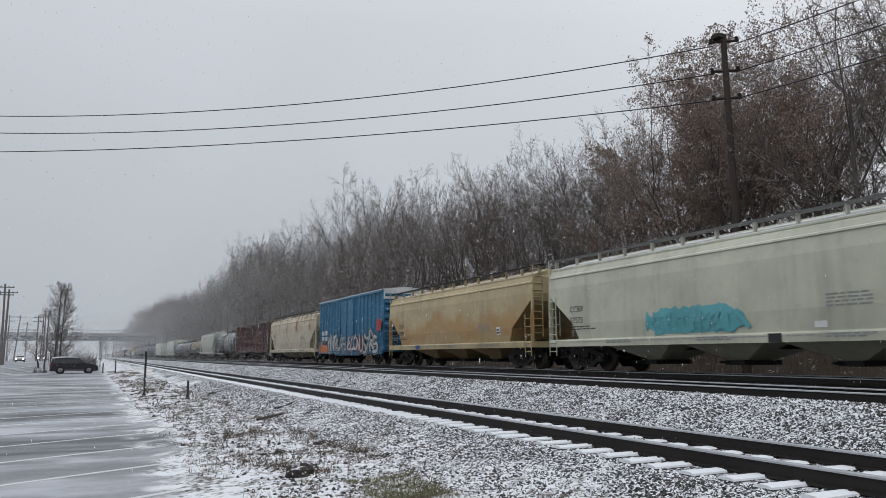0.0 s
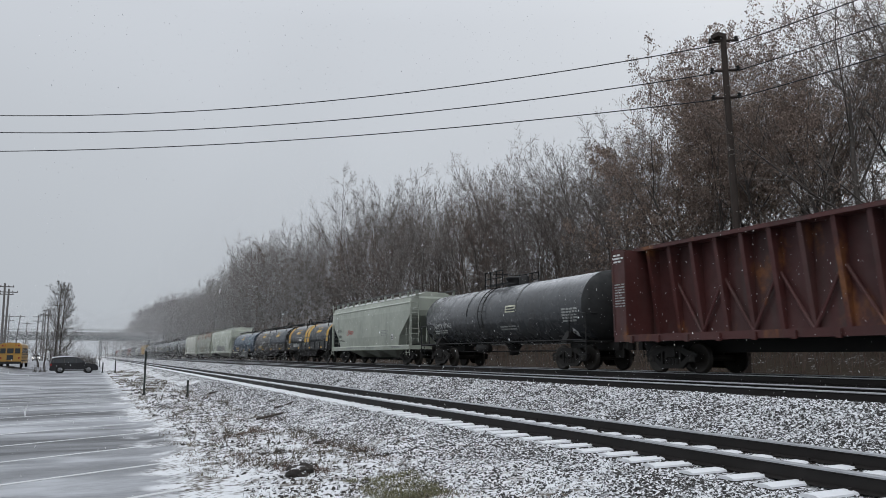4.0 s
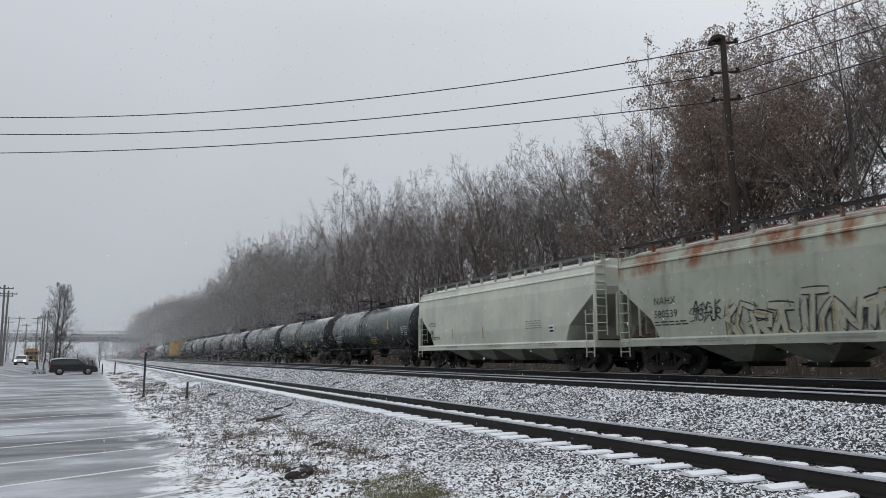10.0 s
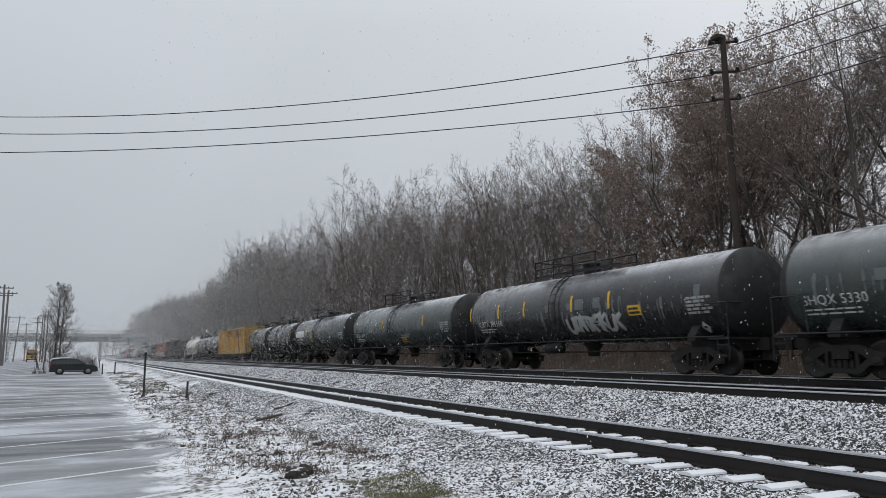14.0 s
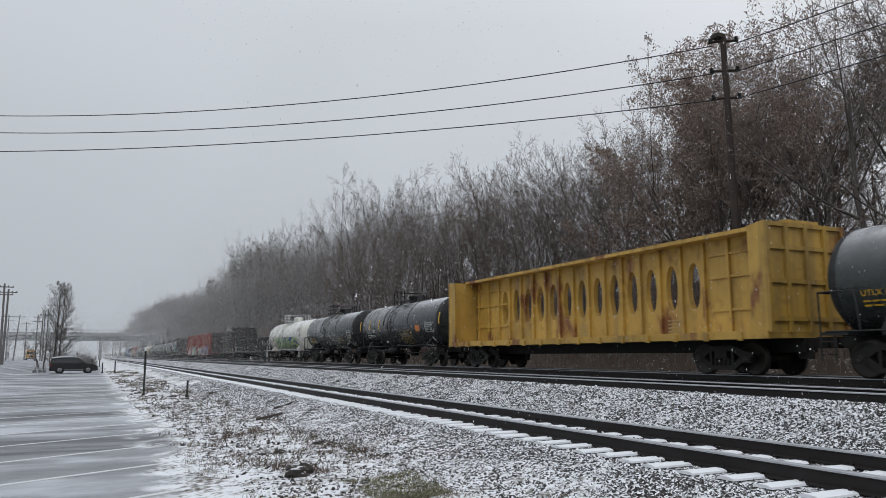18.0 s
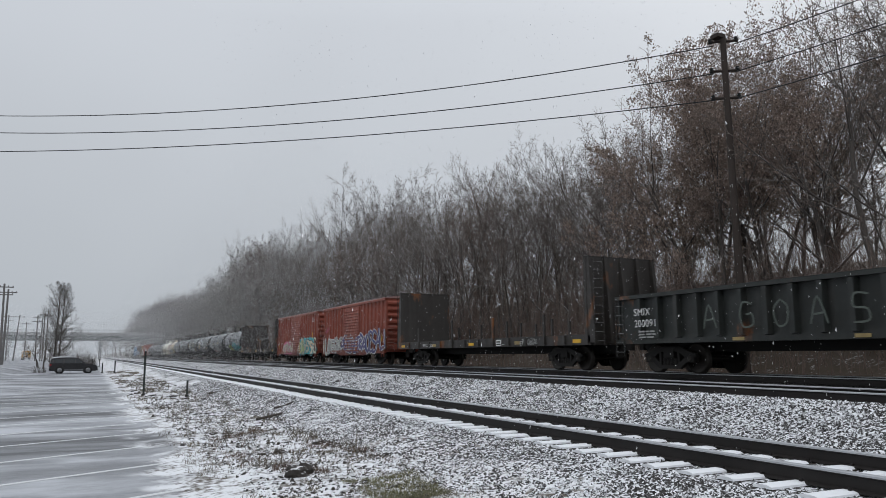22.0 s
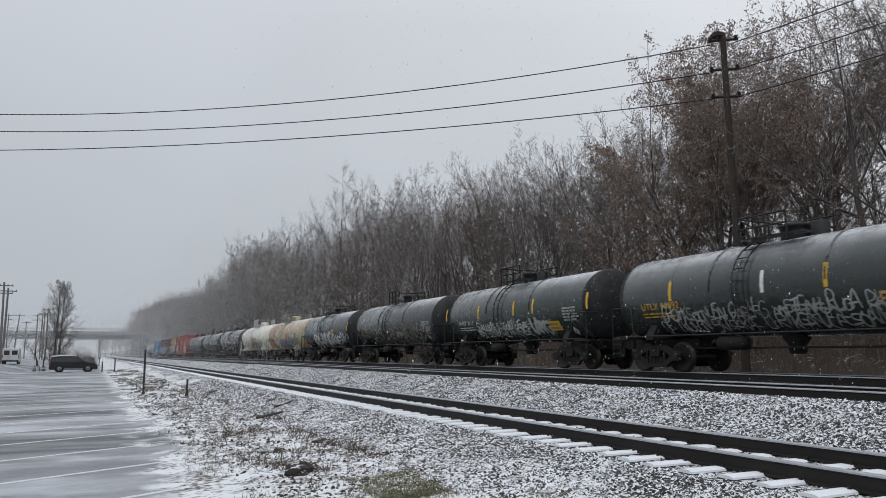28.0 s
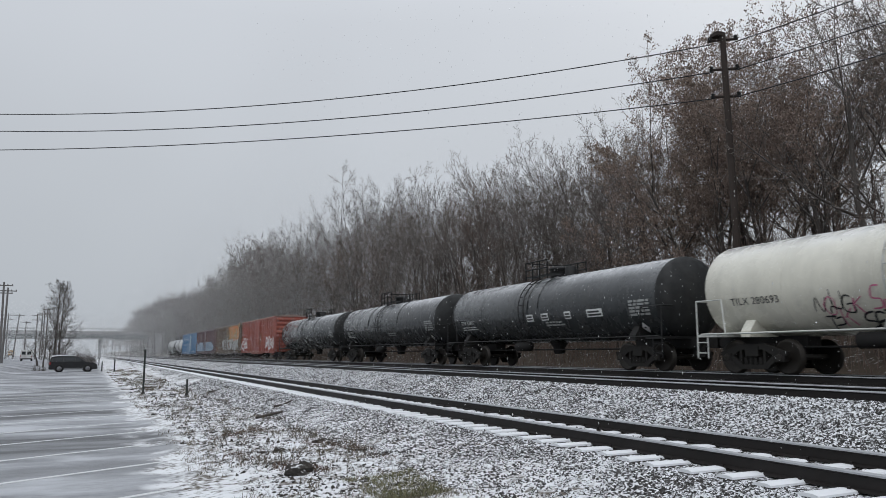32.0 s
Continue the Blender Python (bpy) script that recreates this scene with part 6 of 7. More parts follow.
def grow(rng, height, stems=1, counts=(11, 9, 7, 6), low=0.35, wide=0.30, fan=0.30, thick=1.0, twig_r=0.007, rise=0.06, leader=0.60, point=0.0, dome=0.85, wander=0.07):
    """A bare tree: a wandering trunk, rising limbs, side shoots and short twigs; wide is the crown's half width over the height, and
    point narrows the crown towards its top. Returns the limbs of its trunk and crown, and the twigs' tips, scaled to the height."""
    trunk, crown, tips = Limbs(), Limbs(), []
    last = len(counts)
    mid_z, side_r = height * 0.58, height * (wide + 0.6 * fan * (stems > 1)) * dome

    def shoot(p, d, length, r, level, turn):
        if level == last:
            q = p + d * length
            crown.blade(p, q, twig_r, rng)
            tips.append(q)
            return
        if level:
            for _ in range(4):
                q = p + d * length
                if (q.x * q.x + q.y * q.y) / side_r ** 2 + ((q.z - mid_z) / (height - mid_z)) ** 2 < 1.0:
                    break
                length *= 0.72
        n_seg = (7, 6, 4, 2)[level]
        pts, dd = [p.copy()], d.copy()
        wob = (wander, 0.11, 0.12, 0.10)[level]
        lift = (0.03, rise, rise * 0.8, 0.03)[level]
        for i in range(n_seg):
            dd = (dd + Vector((rng.gauss(0, wob), rng.gauss(0, wob), rng.gauss(0, wob * 0.6) + lift))).normalized()
            pts.append(pts[-1] + dd * (length / n_seg))
        r1 = r * (0.30, 0.25, 0.35, 0.5)[level]
        (trunk if level < 2 else crown).limb(pts, r, r1, (8, 5, 3, 3)[level])
        count = counts[level]
        start = low if level == 0 else 0.16
        for i in range(count):
            s = min(start + (1 - start) * (i + rng.random()) / count, 0.999)
            k = min(int(s * n_seg), n_seg - 1)
            q = pts[k].lerp(pts[k + 1], s * n_seg - k)
            axis = (pts[k + 1] - pts[k]).normalized()
            side = axis.orthogonal().normalized()
            turn += 2.4 + rng.uniform(-0.5, 0.5)
            side.rotate(Matrix.Rotation(turn, 3, axis))
            rr = r + (r1 - r) * s
            if level == 0:
                top = (s - low) / max(0.01, 1 - low)
                tilt = rng.uniform(0.75, 1.15) * (1.05 - 0.60 * top)
                ll = height * wide * rng.uniform(0.85, 1.12) * (0.85 + 0.25 * top) * (1 - point * top)
                rr *= rng.uniform(0.45, 0.65)
            else:
                tilt = rng.uniform(0.55, 0.95)
                ll = length * rng.uniform(0.32, 0.52) * (1.12 - 0.55 * s)
                rr *= rng.uniform(0.50, 0.68)
            nd = axis * math.cos(tilt) + side * math.sin(tilt)
            shoot(q, nd.normalized(), ll, max(rr, twig_r * (1.4 if level < last - 1 else 1.0)), level + 1, turn)
        if level and level < last - 1:
            shoot(pts[-1], dd, length * 0.3, r1, level + 1, turn)

    for i in range(stems):
        t = 6.283 * i / stems + rng.uniform(-0.5, 0.5)
        lean = fan * rng.uniform(0.5, 1.0) if stems > 1 else rng.uniform(0, 0.08)
        d = Vector((math.cos(t) * lean, math.sin(t) * lean, 1)).normalized()
        foot = 0.22 * (stems > 1)
        shoot(Vector((foot * math.cos(t), foot * math.sin(t), -0.4)), d, height * leader * rng.uniform(0.85, 1.0), 0.0115 * height * thick * (0.75 if stems > 1 else 1.0), 0, rng.uniform(0, 6))
    k = height / sorted(q.z for q in tips)[int(0.99 * len(tips))]
    for limbs in (trunk, crown):
        limbs.v = [q * k for q in limbs.v]
    return trunk, crown, [q * k for q in tips]


def leaves_mesh(rng, tips, per, size, keep=0.8):
    """Withered leaves in small hanging clusters, each folded along its rib."""
    v, f = [], []
    for p in tips:
        if noise.noise(p * 0.45) < 0.35 - keep or rng.random() > 0.85:
            continue
        for _ in range(per):
            c = p + Vector((rng.gauss(0, 0.10), rng.gauss(0, 0.10), rng.gauss(-0.06, 0.09)))
            a = Vector((rng.gauss(0, 0.6), rng.gauss(0, 0.6), -1)).normalized() * size * rng.uniform(0.7, 1.25)
            b = a.orthogonal().normalized()
            b.rotate(Matrix.Rotation(rng.uniform(0, 3.14), 3, a.normalized()))
            fold = a.cross(b).normalized() * size * 0.3
            b *= size * rng.uniform(0.45, 0.75)
            o = len(v)
            v += [c - a * 0.6, c + b + fold, c + a, c - b + fold]
            f += [(o, o + 1, o + 2), (o, o + 2, o + 3)]
    return big_mesh("dead_leaves", np.array([tuple(p) for p in v]), np.array(f), [M_LEAF])


def tree_kind(seed, height, name="bare_tree", label="bare deciduous tree with a dusting of snow", leafy=0, twig=None, leaf=0.05, keep=0.8, **kw):
    rng = random.Random(seed)
    trunk, crown, tips = grow(rng, height, **kw)
    tree = thing(name, label, "tree", group="trees on the bank")
    t = new("trunk", trunk.mesh("trunk", M_BARK))
    c = new("crown", crown.mesh("crown", twig or M_TWIG))
    t.parent = c.parent = tree
    if leafy:
        lv = new("dead_leaves", leaves_mesh(rng, tips, leafy, leaf, keep))
        lv.parent = tree
        tagged(lv, "brown withered leaves still hanging")
    return tree


KINDS = [
    (tree_kind(1, 17, low=0.40, wide=0.33, counts=(9, 10, 9, 5)), 17),
    (tree_kind(2, 18, low=0.45, wide=0.29, leader=0.66, counts=(10, 10, 9, 5), twig=M_BROWN_TWIG), 18),
    (tree_kind(3, 15, stems=2, counts=(6, 9, 8, 5), fan=0.22, wide=0.28, low=0.40, label="twin-stemmed bare tree with rising limbs"), 15),
    (tree_kind(4, 16, counts=(9, 10, 9, 5), wide=0.38, low=0.35, leader=0.52, thick=1.1, label="broad bare tree with arching snow-lined limbs"), 16),
    (tree_kind(5, 14, stems=3, counts=(5, 8, 7, 5), fan=0.26, wide=0.28, low=0.40, label="bare multi-stemmed tree leaning outward"), 14),
]
MAPLES = [(tree_kind(11, 15, name="maple_tree", label="broad tree that keeps its brown withered leaves", leafy=4, twig=M_BROWN_TWIG, stems=4, counts=(7, 8, 7, 4), fan=0.32, wide=0.34, low=0.48, leaf=0.062, keep=0.75, dome=0.72), 15),
          (tree_kind(12, 9, name="maple_tree", label="low spreading tree with red-brown withered leaves", leafy=3, twig=M_BROWN_TWIG, stems=3, counts=(6, 7, 6, 5), fan=0.45, wide=0.42, low=0.15, leaf=0.060, keep=0.7), 9),
          (tree_kind(13, 16, name="maple_tree", label="tall tree with sparse brown withered leaves", leafy=4, twig=M_BROWN_TWIG, counts=(10, 8, 7, 5), wide=0.38, low=0.35, leaf=0.065, keep=0.30), 16)]
SAPLINGS = [(tree_kind(41, 9, name="sapling", label="slender bare sapling with thin upright stems", stems=2, counts=(6, 5, 4, 3), fan=0.22, wide=0.18, low=0.3, leader=0.8, thick=0.8), 9),
            (tree_kind(42, 10, name="sapling", label="thin leaning bare sapling", counts=(8, 5, 4, 3), wide=0.16, low=0.35, leader=0.8, thick=0.7, twig=M_BROWN_TWIG), 10)]
FAR = [(tree_kind(21, 20, counts=(10, 8, 7), thick=1.1, twig_r=0.026, wide=0.27), 20), (tree_kind(22, 22, counts=(11, 8, 7), wide=0.24, thick=1.1, twig_r=0.026), 22),
       (tree_kind(23, 18, stems=2, counts=(7, 8, 7), thick=1.1, twig_r=0.026, wide=0.24, fan=0.14), 18)]
USED = set()


def plant(kind, x, y, turn, height):
    """The first of a kind is moved, the others are copies, each scaled to its height."""
    ob, tall = kind
    if ob in USED:
        ob = copy_thing(ob, Matrix())
    else:
        USED.add(ob)
    ob.location = (x, y, ground_z(x, y) - 0.1)
    ob.rotation_euler = (0, 0, radians(turn))
    ob.scale = (height / tall,) * 3
    return ob


# the height of the tree tops along the bank, 28 m across from the lot: crowns with dips between them
TOPS = [(0, 20), (17, 20), (19, 18), (21.0, 17.5), (22.3, 15.2), (24.4, 16.6), (26.5, 17.5), (31.2, 17.4), (33, 15.7), (37, 14.7), (40, 15.8), (42, 15.2), (44, 14.5), (49, 15.8), (53, 18.8), (57, 19.5), (61, 16.8),
        (65, 16.8), (71, 20.2), (80, 22.2), (87, 21.7), (94, 19.2), (112, 21.6), (132, 24.0), (160, 24.6), (182, 22.6), (211, 23.0), (235, 21.8), (330, 28.5), (430, 32), (600, 32), (900, 34)]


def canopy(x, y):
    top = float(np.interp(y * 28.0 / x, [c[0] for c in TOPS], [c[1] for c in TOPS]))
    return 1.14 + (top - 1.14) * x / 28.0 - ground_z(x, y)


wood = random.Random(7)
# the leafy trees behind the pole, and the tall bare ones beside them
plant(MAPLES[0], 26.0, 25.2, 40, 14.0)
plant(MAPLES[0], 30.0, 26.4, 200, 15.2)
plant(MAPLES[0], 28.0, 23.6, 120, 14.2)
plant(MAPLES[2], 26.8, 27.8, 60, 13.6)
plant(MAPLES[1], 25.4, 28.2, 100, 8.6)
plant(MAPLES[2], 27.0, 20.2, 140, 13.0)
for x, y, k, h in ((25.5, 16.6, 2, 16.5), (26.5, 14.2, 1, 20), (29.5, 18.2, 0, 16), (33, 24.5, 0, 14.5), (30, 22.5, 2, 13), (31, 14.0, 0, 19), (33, 21, 1, 15), (36, 15, 3, 17), (28.5, 17.0, 1, 18.5), (25.4, 11.0, 3, 19), (36, 27, 3, 14), (38, 20, 2, 15)):
    plant(KINDS[k], x, y, wood.uniform(0, 360), h)
for i, yy in enumerate((34.5, 37.0, 39.5, 42.0, 44.5, 47.5, 51.0)):
    x = 28.2 + 1.6 * (i % 3)
    plant(KINDS[(3, 0, 1, 3, 2, 0, 4)[i]], x, yy, 70 * i, canopy(x, yy) * (0.97, 0.93, 1.0)[i % 3])
y = 33.0
while y < 150:
    near = y < 80
    for row in range(3):
        x = 25.2 + 3.8 * row + wood.uniform(-1.4, 1.4)
        yy = (y + wood.uniform(-1.8, 1.8)) * x / 27.0
        kind = FAR[wood.randrange(3)] if row == 2 and not near else KINDS[wood.choice((0, 1, 2, 3, 3, 4, 0))]
        plant(kind, x, yy, wood.uniform(0, 360), canopy(x, yy) * wood.uniform(0.90, 1.03) * (0.82, 0.99, 0.95)[row])
    y += 3.4 if y < 60 else 4.1 if near else 5.6
while y < 640:
    for row in range(3 if y < 300 else 2):
        x = 25.0 + 4.5 * row + wood.uniform(-1.5, 1.5)
        yy = y + wood.uniform(-2.5, 2.5)
        plant(FAR[wood.randrange(3)], x, yy, wood.uniform(0, 360), min(canopy(x, yy), 27) * wood.uniform(0.84, 0.97))
    y += 5.5 if y < 300 else 9.0
for i in range(46):
    # young trees between and before the tall ones
    x, y = wood.uniform(23.2, 33), 12 + 66 * wood.random() ** 1.2
    plant(SAPLINGS[i % 2], x, y, wood.uniform(0, 360), wood.uniform(6, 10.5))
for i in range(14):
    plant(FAR[i % 3], 3 + 1.9 * i + wood.uniform(-1, 1), 440 + 11 * (i * 5 % 9), 50 * i, 12.5 + 0.5 * i + wood.uniform(-1, 1))


def thicket(name, count, x0, x1, y0, y1, h0, h1, seed, mat, r=0.012):
    """Thin brush: many slender leaning stems with side shoots."""
    rng = np.random.default_rng(seed)
    v, f = [], []
    for _ in range(count):
        u = rng.random()
        y = y0 + (y1 - y0) * u ** 1.7
        x = rng.uniform(x0, x1)
        h = rng.uniform(h0, h1)
        base = np.array([x, y, ground_z(x, y) - 0.05])
        lean = rng.normal(0, 0.22, 2)
        tip = base + np.array([lean[0] * h, lean[1] * h, h])
        rr = r * (1 + y / 60)
        segs = [(base, tip, rr)]
        for _ in range(7):
            a = base + (tip - base) * rng.uniform(0.25, 0.95)
            d = rng.normal(0, 0.55, 3)
            d[2] = abs(d[2]) + 0.25
            segs.append((a, a + d * h * 0.22, rr * 0.6))
        for a, b, q in segs:
            o = len(v)
            for t in (0, 2.094, 4.189):
                v.append((a[0] + q * math.cos(t), a[1] + q * math.sin(t), a[2]))
            v.append(tuple(b))
            f += [(o, o + 1, o + 3), (o + 1, o + 2, o + 3), (o + 2, o, o + 3)]
    ob = new(name, big_mesh(name, np.array(v), np.array(f), [mat]))
    return tagged(ob, "brown tangled brush along the foot of the bank", "brush", kind="stuff")


thicket("brush", 9500, 21.8, 33, 9, 220, 1.4, 5.6, 3, M_BROWN_TWIG)
thicket("saplings", 700, 22.5, 36, 22, 160, 4, 8, 4, M_TWIG, 0.016)


# ---- poles and wires ----
M_POLE = plain("weathered_pole", (0.036, 0.026, 0.021), 0.85, 0, 0.35, 0.0, 2)
M_WIRE = plain("wire", (0.03, 0.03, 0.032), 0.6)
# far poles: distance haze is put into this pale base colour
M_FARPOLE = plain("hazed_pole", (0.17, 0.16, 0.155), 0.85)
POLE = (21.6, 20.2)


def big_pole():
    x, y = POLE
    pole = thing("utility_pole", "dark wooden utility pole with three short insulator arms", "utility pole")
    z0 = ground_z(x, y) - 0.3
    part("post", Shape().tube([(x + 0.22, y, z0), (x + 0.1, y, 6.5), (x, y, 13.35)], 0.17, 10, r1=0.115), M_POLE, pole)
    for z, d in ((13.22, 0.62), (12.02, 0.55), (10.92, 0.55)):
        part("arm", Shape().tube([(x - 0.36, y + 0.30, z + 0.02), (x + 0.42, y - 0.36, z - 0.02)], 0.055, 6), M_POLE, pole)
        for k, q in ((-1, 0), (1, 0)):
            cx, cy = x + k * 0.36, y - k * 0.30
            part("insulator", Shape().lathe([(0.05, -0.05), (0.10, -0.03), (0.05, 0.02), (0.10, 0.05), (0.05, 0.09), (0.09, 0.12), (0.04, 0.16)], "z", (cx, cy, z), 10), M_BLACK, pole)
    part("pole_cap", Shape().box(x - 0.35, x + 0.05, y - 0.1, y + 0.3, 13.35, 13.5), M_POLE, pole)


def wire(a, b, sag, r=0.022, n=36):
    pts = []
    for i in range(n + 1):
        t = i / n
        pts.append((a[0] + (b[0] - a[0]) * t, a[1] + (b[1] - a[1]) * t, a[2] + (b[2] - a[2]) * t - 4 * sag * t * (1 - t)))
    return tagged(new("overhead_wire", Shape().tube(pts, r, 5).mesh("overhead_wire", M_WIRE)), "black overhead wire sagging across the tracks", "wire", "wires on the pole")


big_pole()
for za, zb, zr, s, s2 in ((13.08, 13.51, 13.1, 1.20, 1.3), (11.95, 12.62, 12.0, 1.06, 1.2), (10.88, 11.43, 11.0, 0.68, 1.1)):
    wire((POLE[0] - 0.3, POLE[1] + 0.25, za), (-10.63, 45.09, zb), s)
    wire((POLE[0] + 0.3, POLE[1] - 0.25, za), (22.6, -26.0, zr), s2)


def far_pole(x, y, top, arms, lean=0.0):
    z = ground_z(x, y) - 0.2
    pole = thing("utility_pole", "wooden utility pole with crossarm along the road, paled as by haze", "utility pole", "poles along the road")
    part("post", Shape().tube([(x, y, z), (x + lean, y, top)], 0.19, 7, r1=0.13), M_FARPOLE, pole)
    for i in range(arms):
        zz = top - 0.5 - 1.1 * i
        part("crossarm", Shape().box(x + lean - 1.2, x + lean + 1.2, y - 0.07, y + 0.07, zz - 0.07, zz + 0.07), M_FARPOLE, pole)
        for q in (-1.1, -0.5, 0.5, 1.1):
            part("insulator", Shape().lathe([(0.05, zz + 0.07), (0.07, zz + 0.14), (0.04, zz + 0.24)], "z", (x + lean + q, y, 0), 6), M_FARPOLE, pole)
    return pole


for x, y, top, arms, lean in ((-11.9, 124, 11.6, 2, -0.2), (-12.1, 129, 11.2, 1, 0.1), (-20.9, 231, 12.2, 2, 0), (-19.2, 231, 12.2, 1, 0.9), (-18.6, 259, 11.4, 1, 0), (-13.2, 218, 11.6, 2, 0), (-12.2, 219, 12.0, 1, 0.1), (-10.3, 206, 12.6, 2, 0), (-11.3, 212, 12.0, 1, 0), (-7.6, 196, 13.4, 1, 0)):
    far_pole(x, y, top, arms, lean)


# ---- overpass in the haze ----
def overpass():
    conc = plain("bridge_concrete", (0.26, 0.26, 0.26), 0.9, 0, 0.12, 0.0, 0.6)
    steel = plain("bridge_girder", (0.14, 0.15, 0.15), 0.7, 0, 0.15)
    b = thing("overpass", "grey road overpass crossing over the tracks", "bridge")
    y = 345.0
    part("deck", Shape().box(-120, 26, y, y + 11, 9.5, 10.0), conc, b)
    for q in (y + 0.2, y + 3.6, y + 7.2, y + 10.4):
        part("girder", Shape().ext([(q - 0.25, 7.6), (q + 0.25, 7.6), (q + 0.25, 7.75), (q + 0.06, 7.8), (q + 0.06, 9.4), (q + 0.25, 9.5), (q - 0.25, 9.5), (q - 0.06, 9.4), (q - 0.06, 7.8), (q - 0.25, 7.75)], "x", -120, 26), steel, b)
    for q in (y, y + 10.7):
        part("parapet", Shape().box(-120, 26, q, q + 0.3, 10.0, 10.9), conc, b)
        for i in range(48):
            part("rail_post", Shape().box(-119 + 3 * i, -118.9 + 3 * i, q + 0.1, q + 0.2, 10.9, 12.0), steel, b)
        part("railing", Shape().tube([(-120, q + 0.15, 12.0), (26, q + 0.15, 12.0)], 0.06, 5), steel, b)
    for x in (-70, -38, 3.0):
        for q in (y + 2, y + 9):
            part("pier", Shape().lathe([(0.6, ground_z(x) - 0.5), (0.6, 6.9)], "z", (x, q, 0), 14), conc, b)
        part("pier_cap", Shape().box(x - 0.7, x + 0.7, y - 0.2, y + 11.2, 6.8, 7.6), conc, b)
    part("abutment", Shape().ext([(22, 0), (26, 0), (40, 10), (26, 10), (26, 7.6), (22, 7.6)], "y", y - 1, y + 12), conc, b)


overpass()

# trees left of the tracks
side_tree = tree_kind(31, 11.4, label="upright bare street tree behind the parked car", stems=2, fan=0.02, counts=(30, 8, 7, 4), wide=0.30, low=0.12, thick=1.0, twig_r=0.008, rise=0.07, leader=0.97, point=0.45, dome=1.0, wander=0.02, twig=M_BARK)
side_tree.location = (-4.1, 107, ground_z(-4.1) - 0.1)
for x, y, k, h in ((-1.8, 116, 0, 3.6), (-3.0, 119, 2, 4.0), (-0.4, 120, 1, 2.8), (0.6, 122, 2, 1.9), (-5.2, 118, 1, 4.6), (-6.4, 124, 0, 5.2), (-7.4, 130, 2, 4.4)):
    ob = plant(FAR[k], x, y, 70 * k, h)
    ob.scale.x *= 1.6
    ob.scale.y *= 1.6
    tagged(ob, "low bare roadside bush", "bush", "bushes by the road")
    ob.name = "roadside_bush"
thicket("roadside_bushes", 1100, -5.0, 0.4, 112, 125, 0.5, 2.4, 14, M_BARK, 0.0045)
thicket("low_bush", 70, -6.0, -4.6, 95, 96.8, 0.2, 0.9, 15, M_BARK, 0.006)
for i in range(26):
    x = -140 + 5.4 * i
    if -9 < x < 22:
        continue
    plant(FAR[i % 3], x, 372 + 12 * math.sin(i * 2.1), 37 * i, 9 + 3 * math.sin(i * 1.3))
for i in range(9):
    plant(FAR[i % 3], -26 - 3.0 * i, 240 + 8 * (i % 3), 50 * i, 8 + (i % 3))


# ---- lot markings, posts and litter on the verge ----
def lot():
    m = plain("worn_line_paint", (0.62, 0.63, 0.64), 0.8, 0, 0.15)
    lot_ob = thing("parking_lot_markings", "worn white slanted parking lines on wet tarmac", "markings", kind="structure")
    for i in range(14):
        y = 11.3 + 2.8 * i
        a, b = Vector((1.35, y - 0.1)), Vector((-3.4, y - 2.75))
        d = (b - a).normalized()
        nrm = Vector((-d.y, d.x)) * 0.055
        v = [(*(a + nrm), -0.693), (*(b + nrm), -0.693), (*(b - nrm), -0.693), (*(a - nrm), -0.693)]
        part("parking_line", Shape().add(v + [(p[0], p[1], -0.72) for p in v], [(0, 1, 2, 3), (4, 7, 6, 5), (0, 4, 5, 1), (1, 5, 6, 2), (2, 6, 7, 3), (3, 7, 4, 0)]), m, lot_ob)


lot()
M_GREENPOST = plain("dark_green_post", (0.016, 0.022, 0.02), 0.6)


def marker(name, x, y, h, w, label):
    z = ground_z(x, y)
    p = thing(name, label, "post")
    part("shaft", Shape().ext([(x - w, y - w * 0.5), (x + w, y - w * 0.5), (x + w, y + w * 0.2), (x + w * 0.4, y + w * 0.6), (x - w * 0.4, y + w * 0.6), (x - w, y + w * 0.2)], "z", z - 0.2, z + h), M_GREENPOST, p)
    part("base_collar", Shape().lathe([(w * 2.2, z - 0.05), (w * 1.9, z + 0.06), (w * 1.2, z + 0.10)], "z", (x, y, 0), 8), M_UNDER, p)
    part("snow_cap", Shape().lathe([(w, z + h), (w * 0.9, z + h + 0.02), (0.01, z + h + 0.035)], "z", (x, y, 0), 8), M_SNOW, p)
    return p


marker("marker_post", 2.15, 35.7, 1.96, 0.042, "tall dark metal marker post in the verge")
marker("short_post", 3.67, 32.9, 0.68, 0.04, "short crooked metal post in the verge")
for x, y, h in ((1.1, 90, 1.1), (2.2, 84, 1.25), (0.1, 115, 1.5), (1.2, 140, 1.3)):
    marker("short_post", x, y, h, 0.06, "thin stake beside the lot")


def clod(name, x, y, size, seed, label, mat):
    rng = random.Random(seed)
    bm = bmesh.new()
    bmesh.ops.create_icosphere(bm, subdivisions=3, radius=1.0)
    for q in bm.verts:
        n = noise.noise(q.co * 1.3 + Vector((seed, 0, 0))) * 0.6 + noise.noise(q.co * 3.1 + Vector((0, seed, 0))) * 0.25
        q.co *= 1 + n
        q.co.x *= size[0]
        q.co.y *= size[1]
        q.co.z = q.co.z * size[2]
    me = bpy.data.meshes.new(name)
    bm.to_mesh(me)
    bm.free()
    me.materials.append(mat)
    ob = new(name, me)
    ob.location = (x, y, ground_z(x, y) + size[2] * 0.35)
    ob.rotation_euler = (0, 0, rng.uniform(0, 6))
    return tagged(ob, label, "clod", "lumps on the verge")


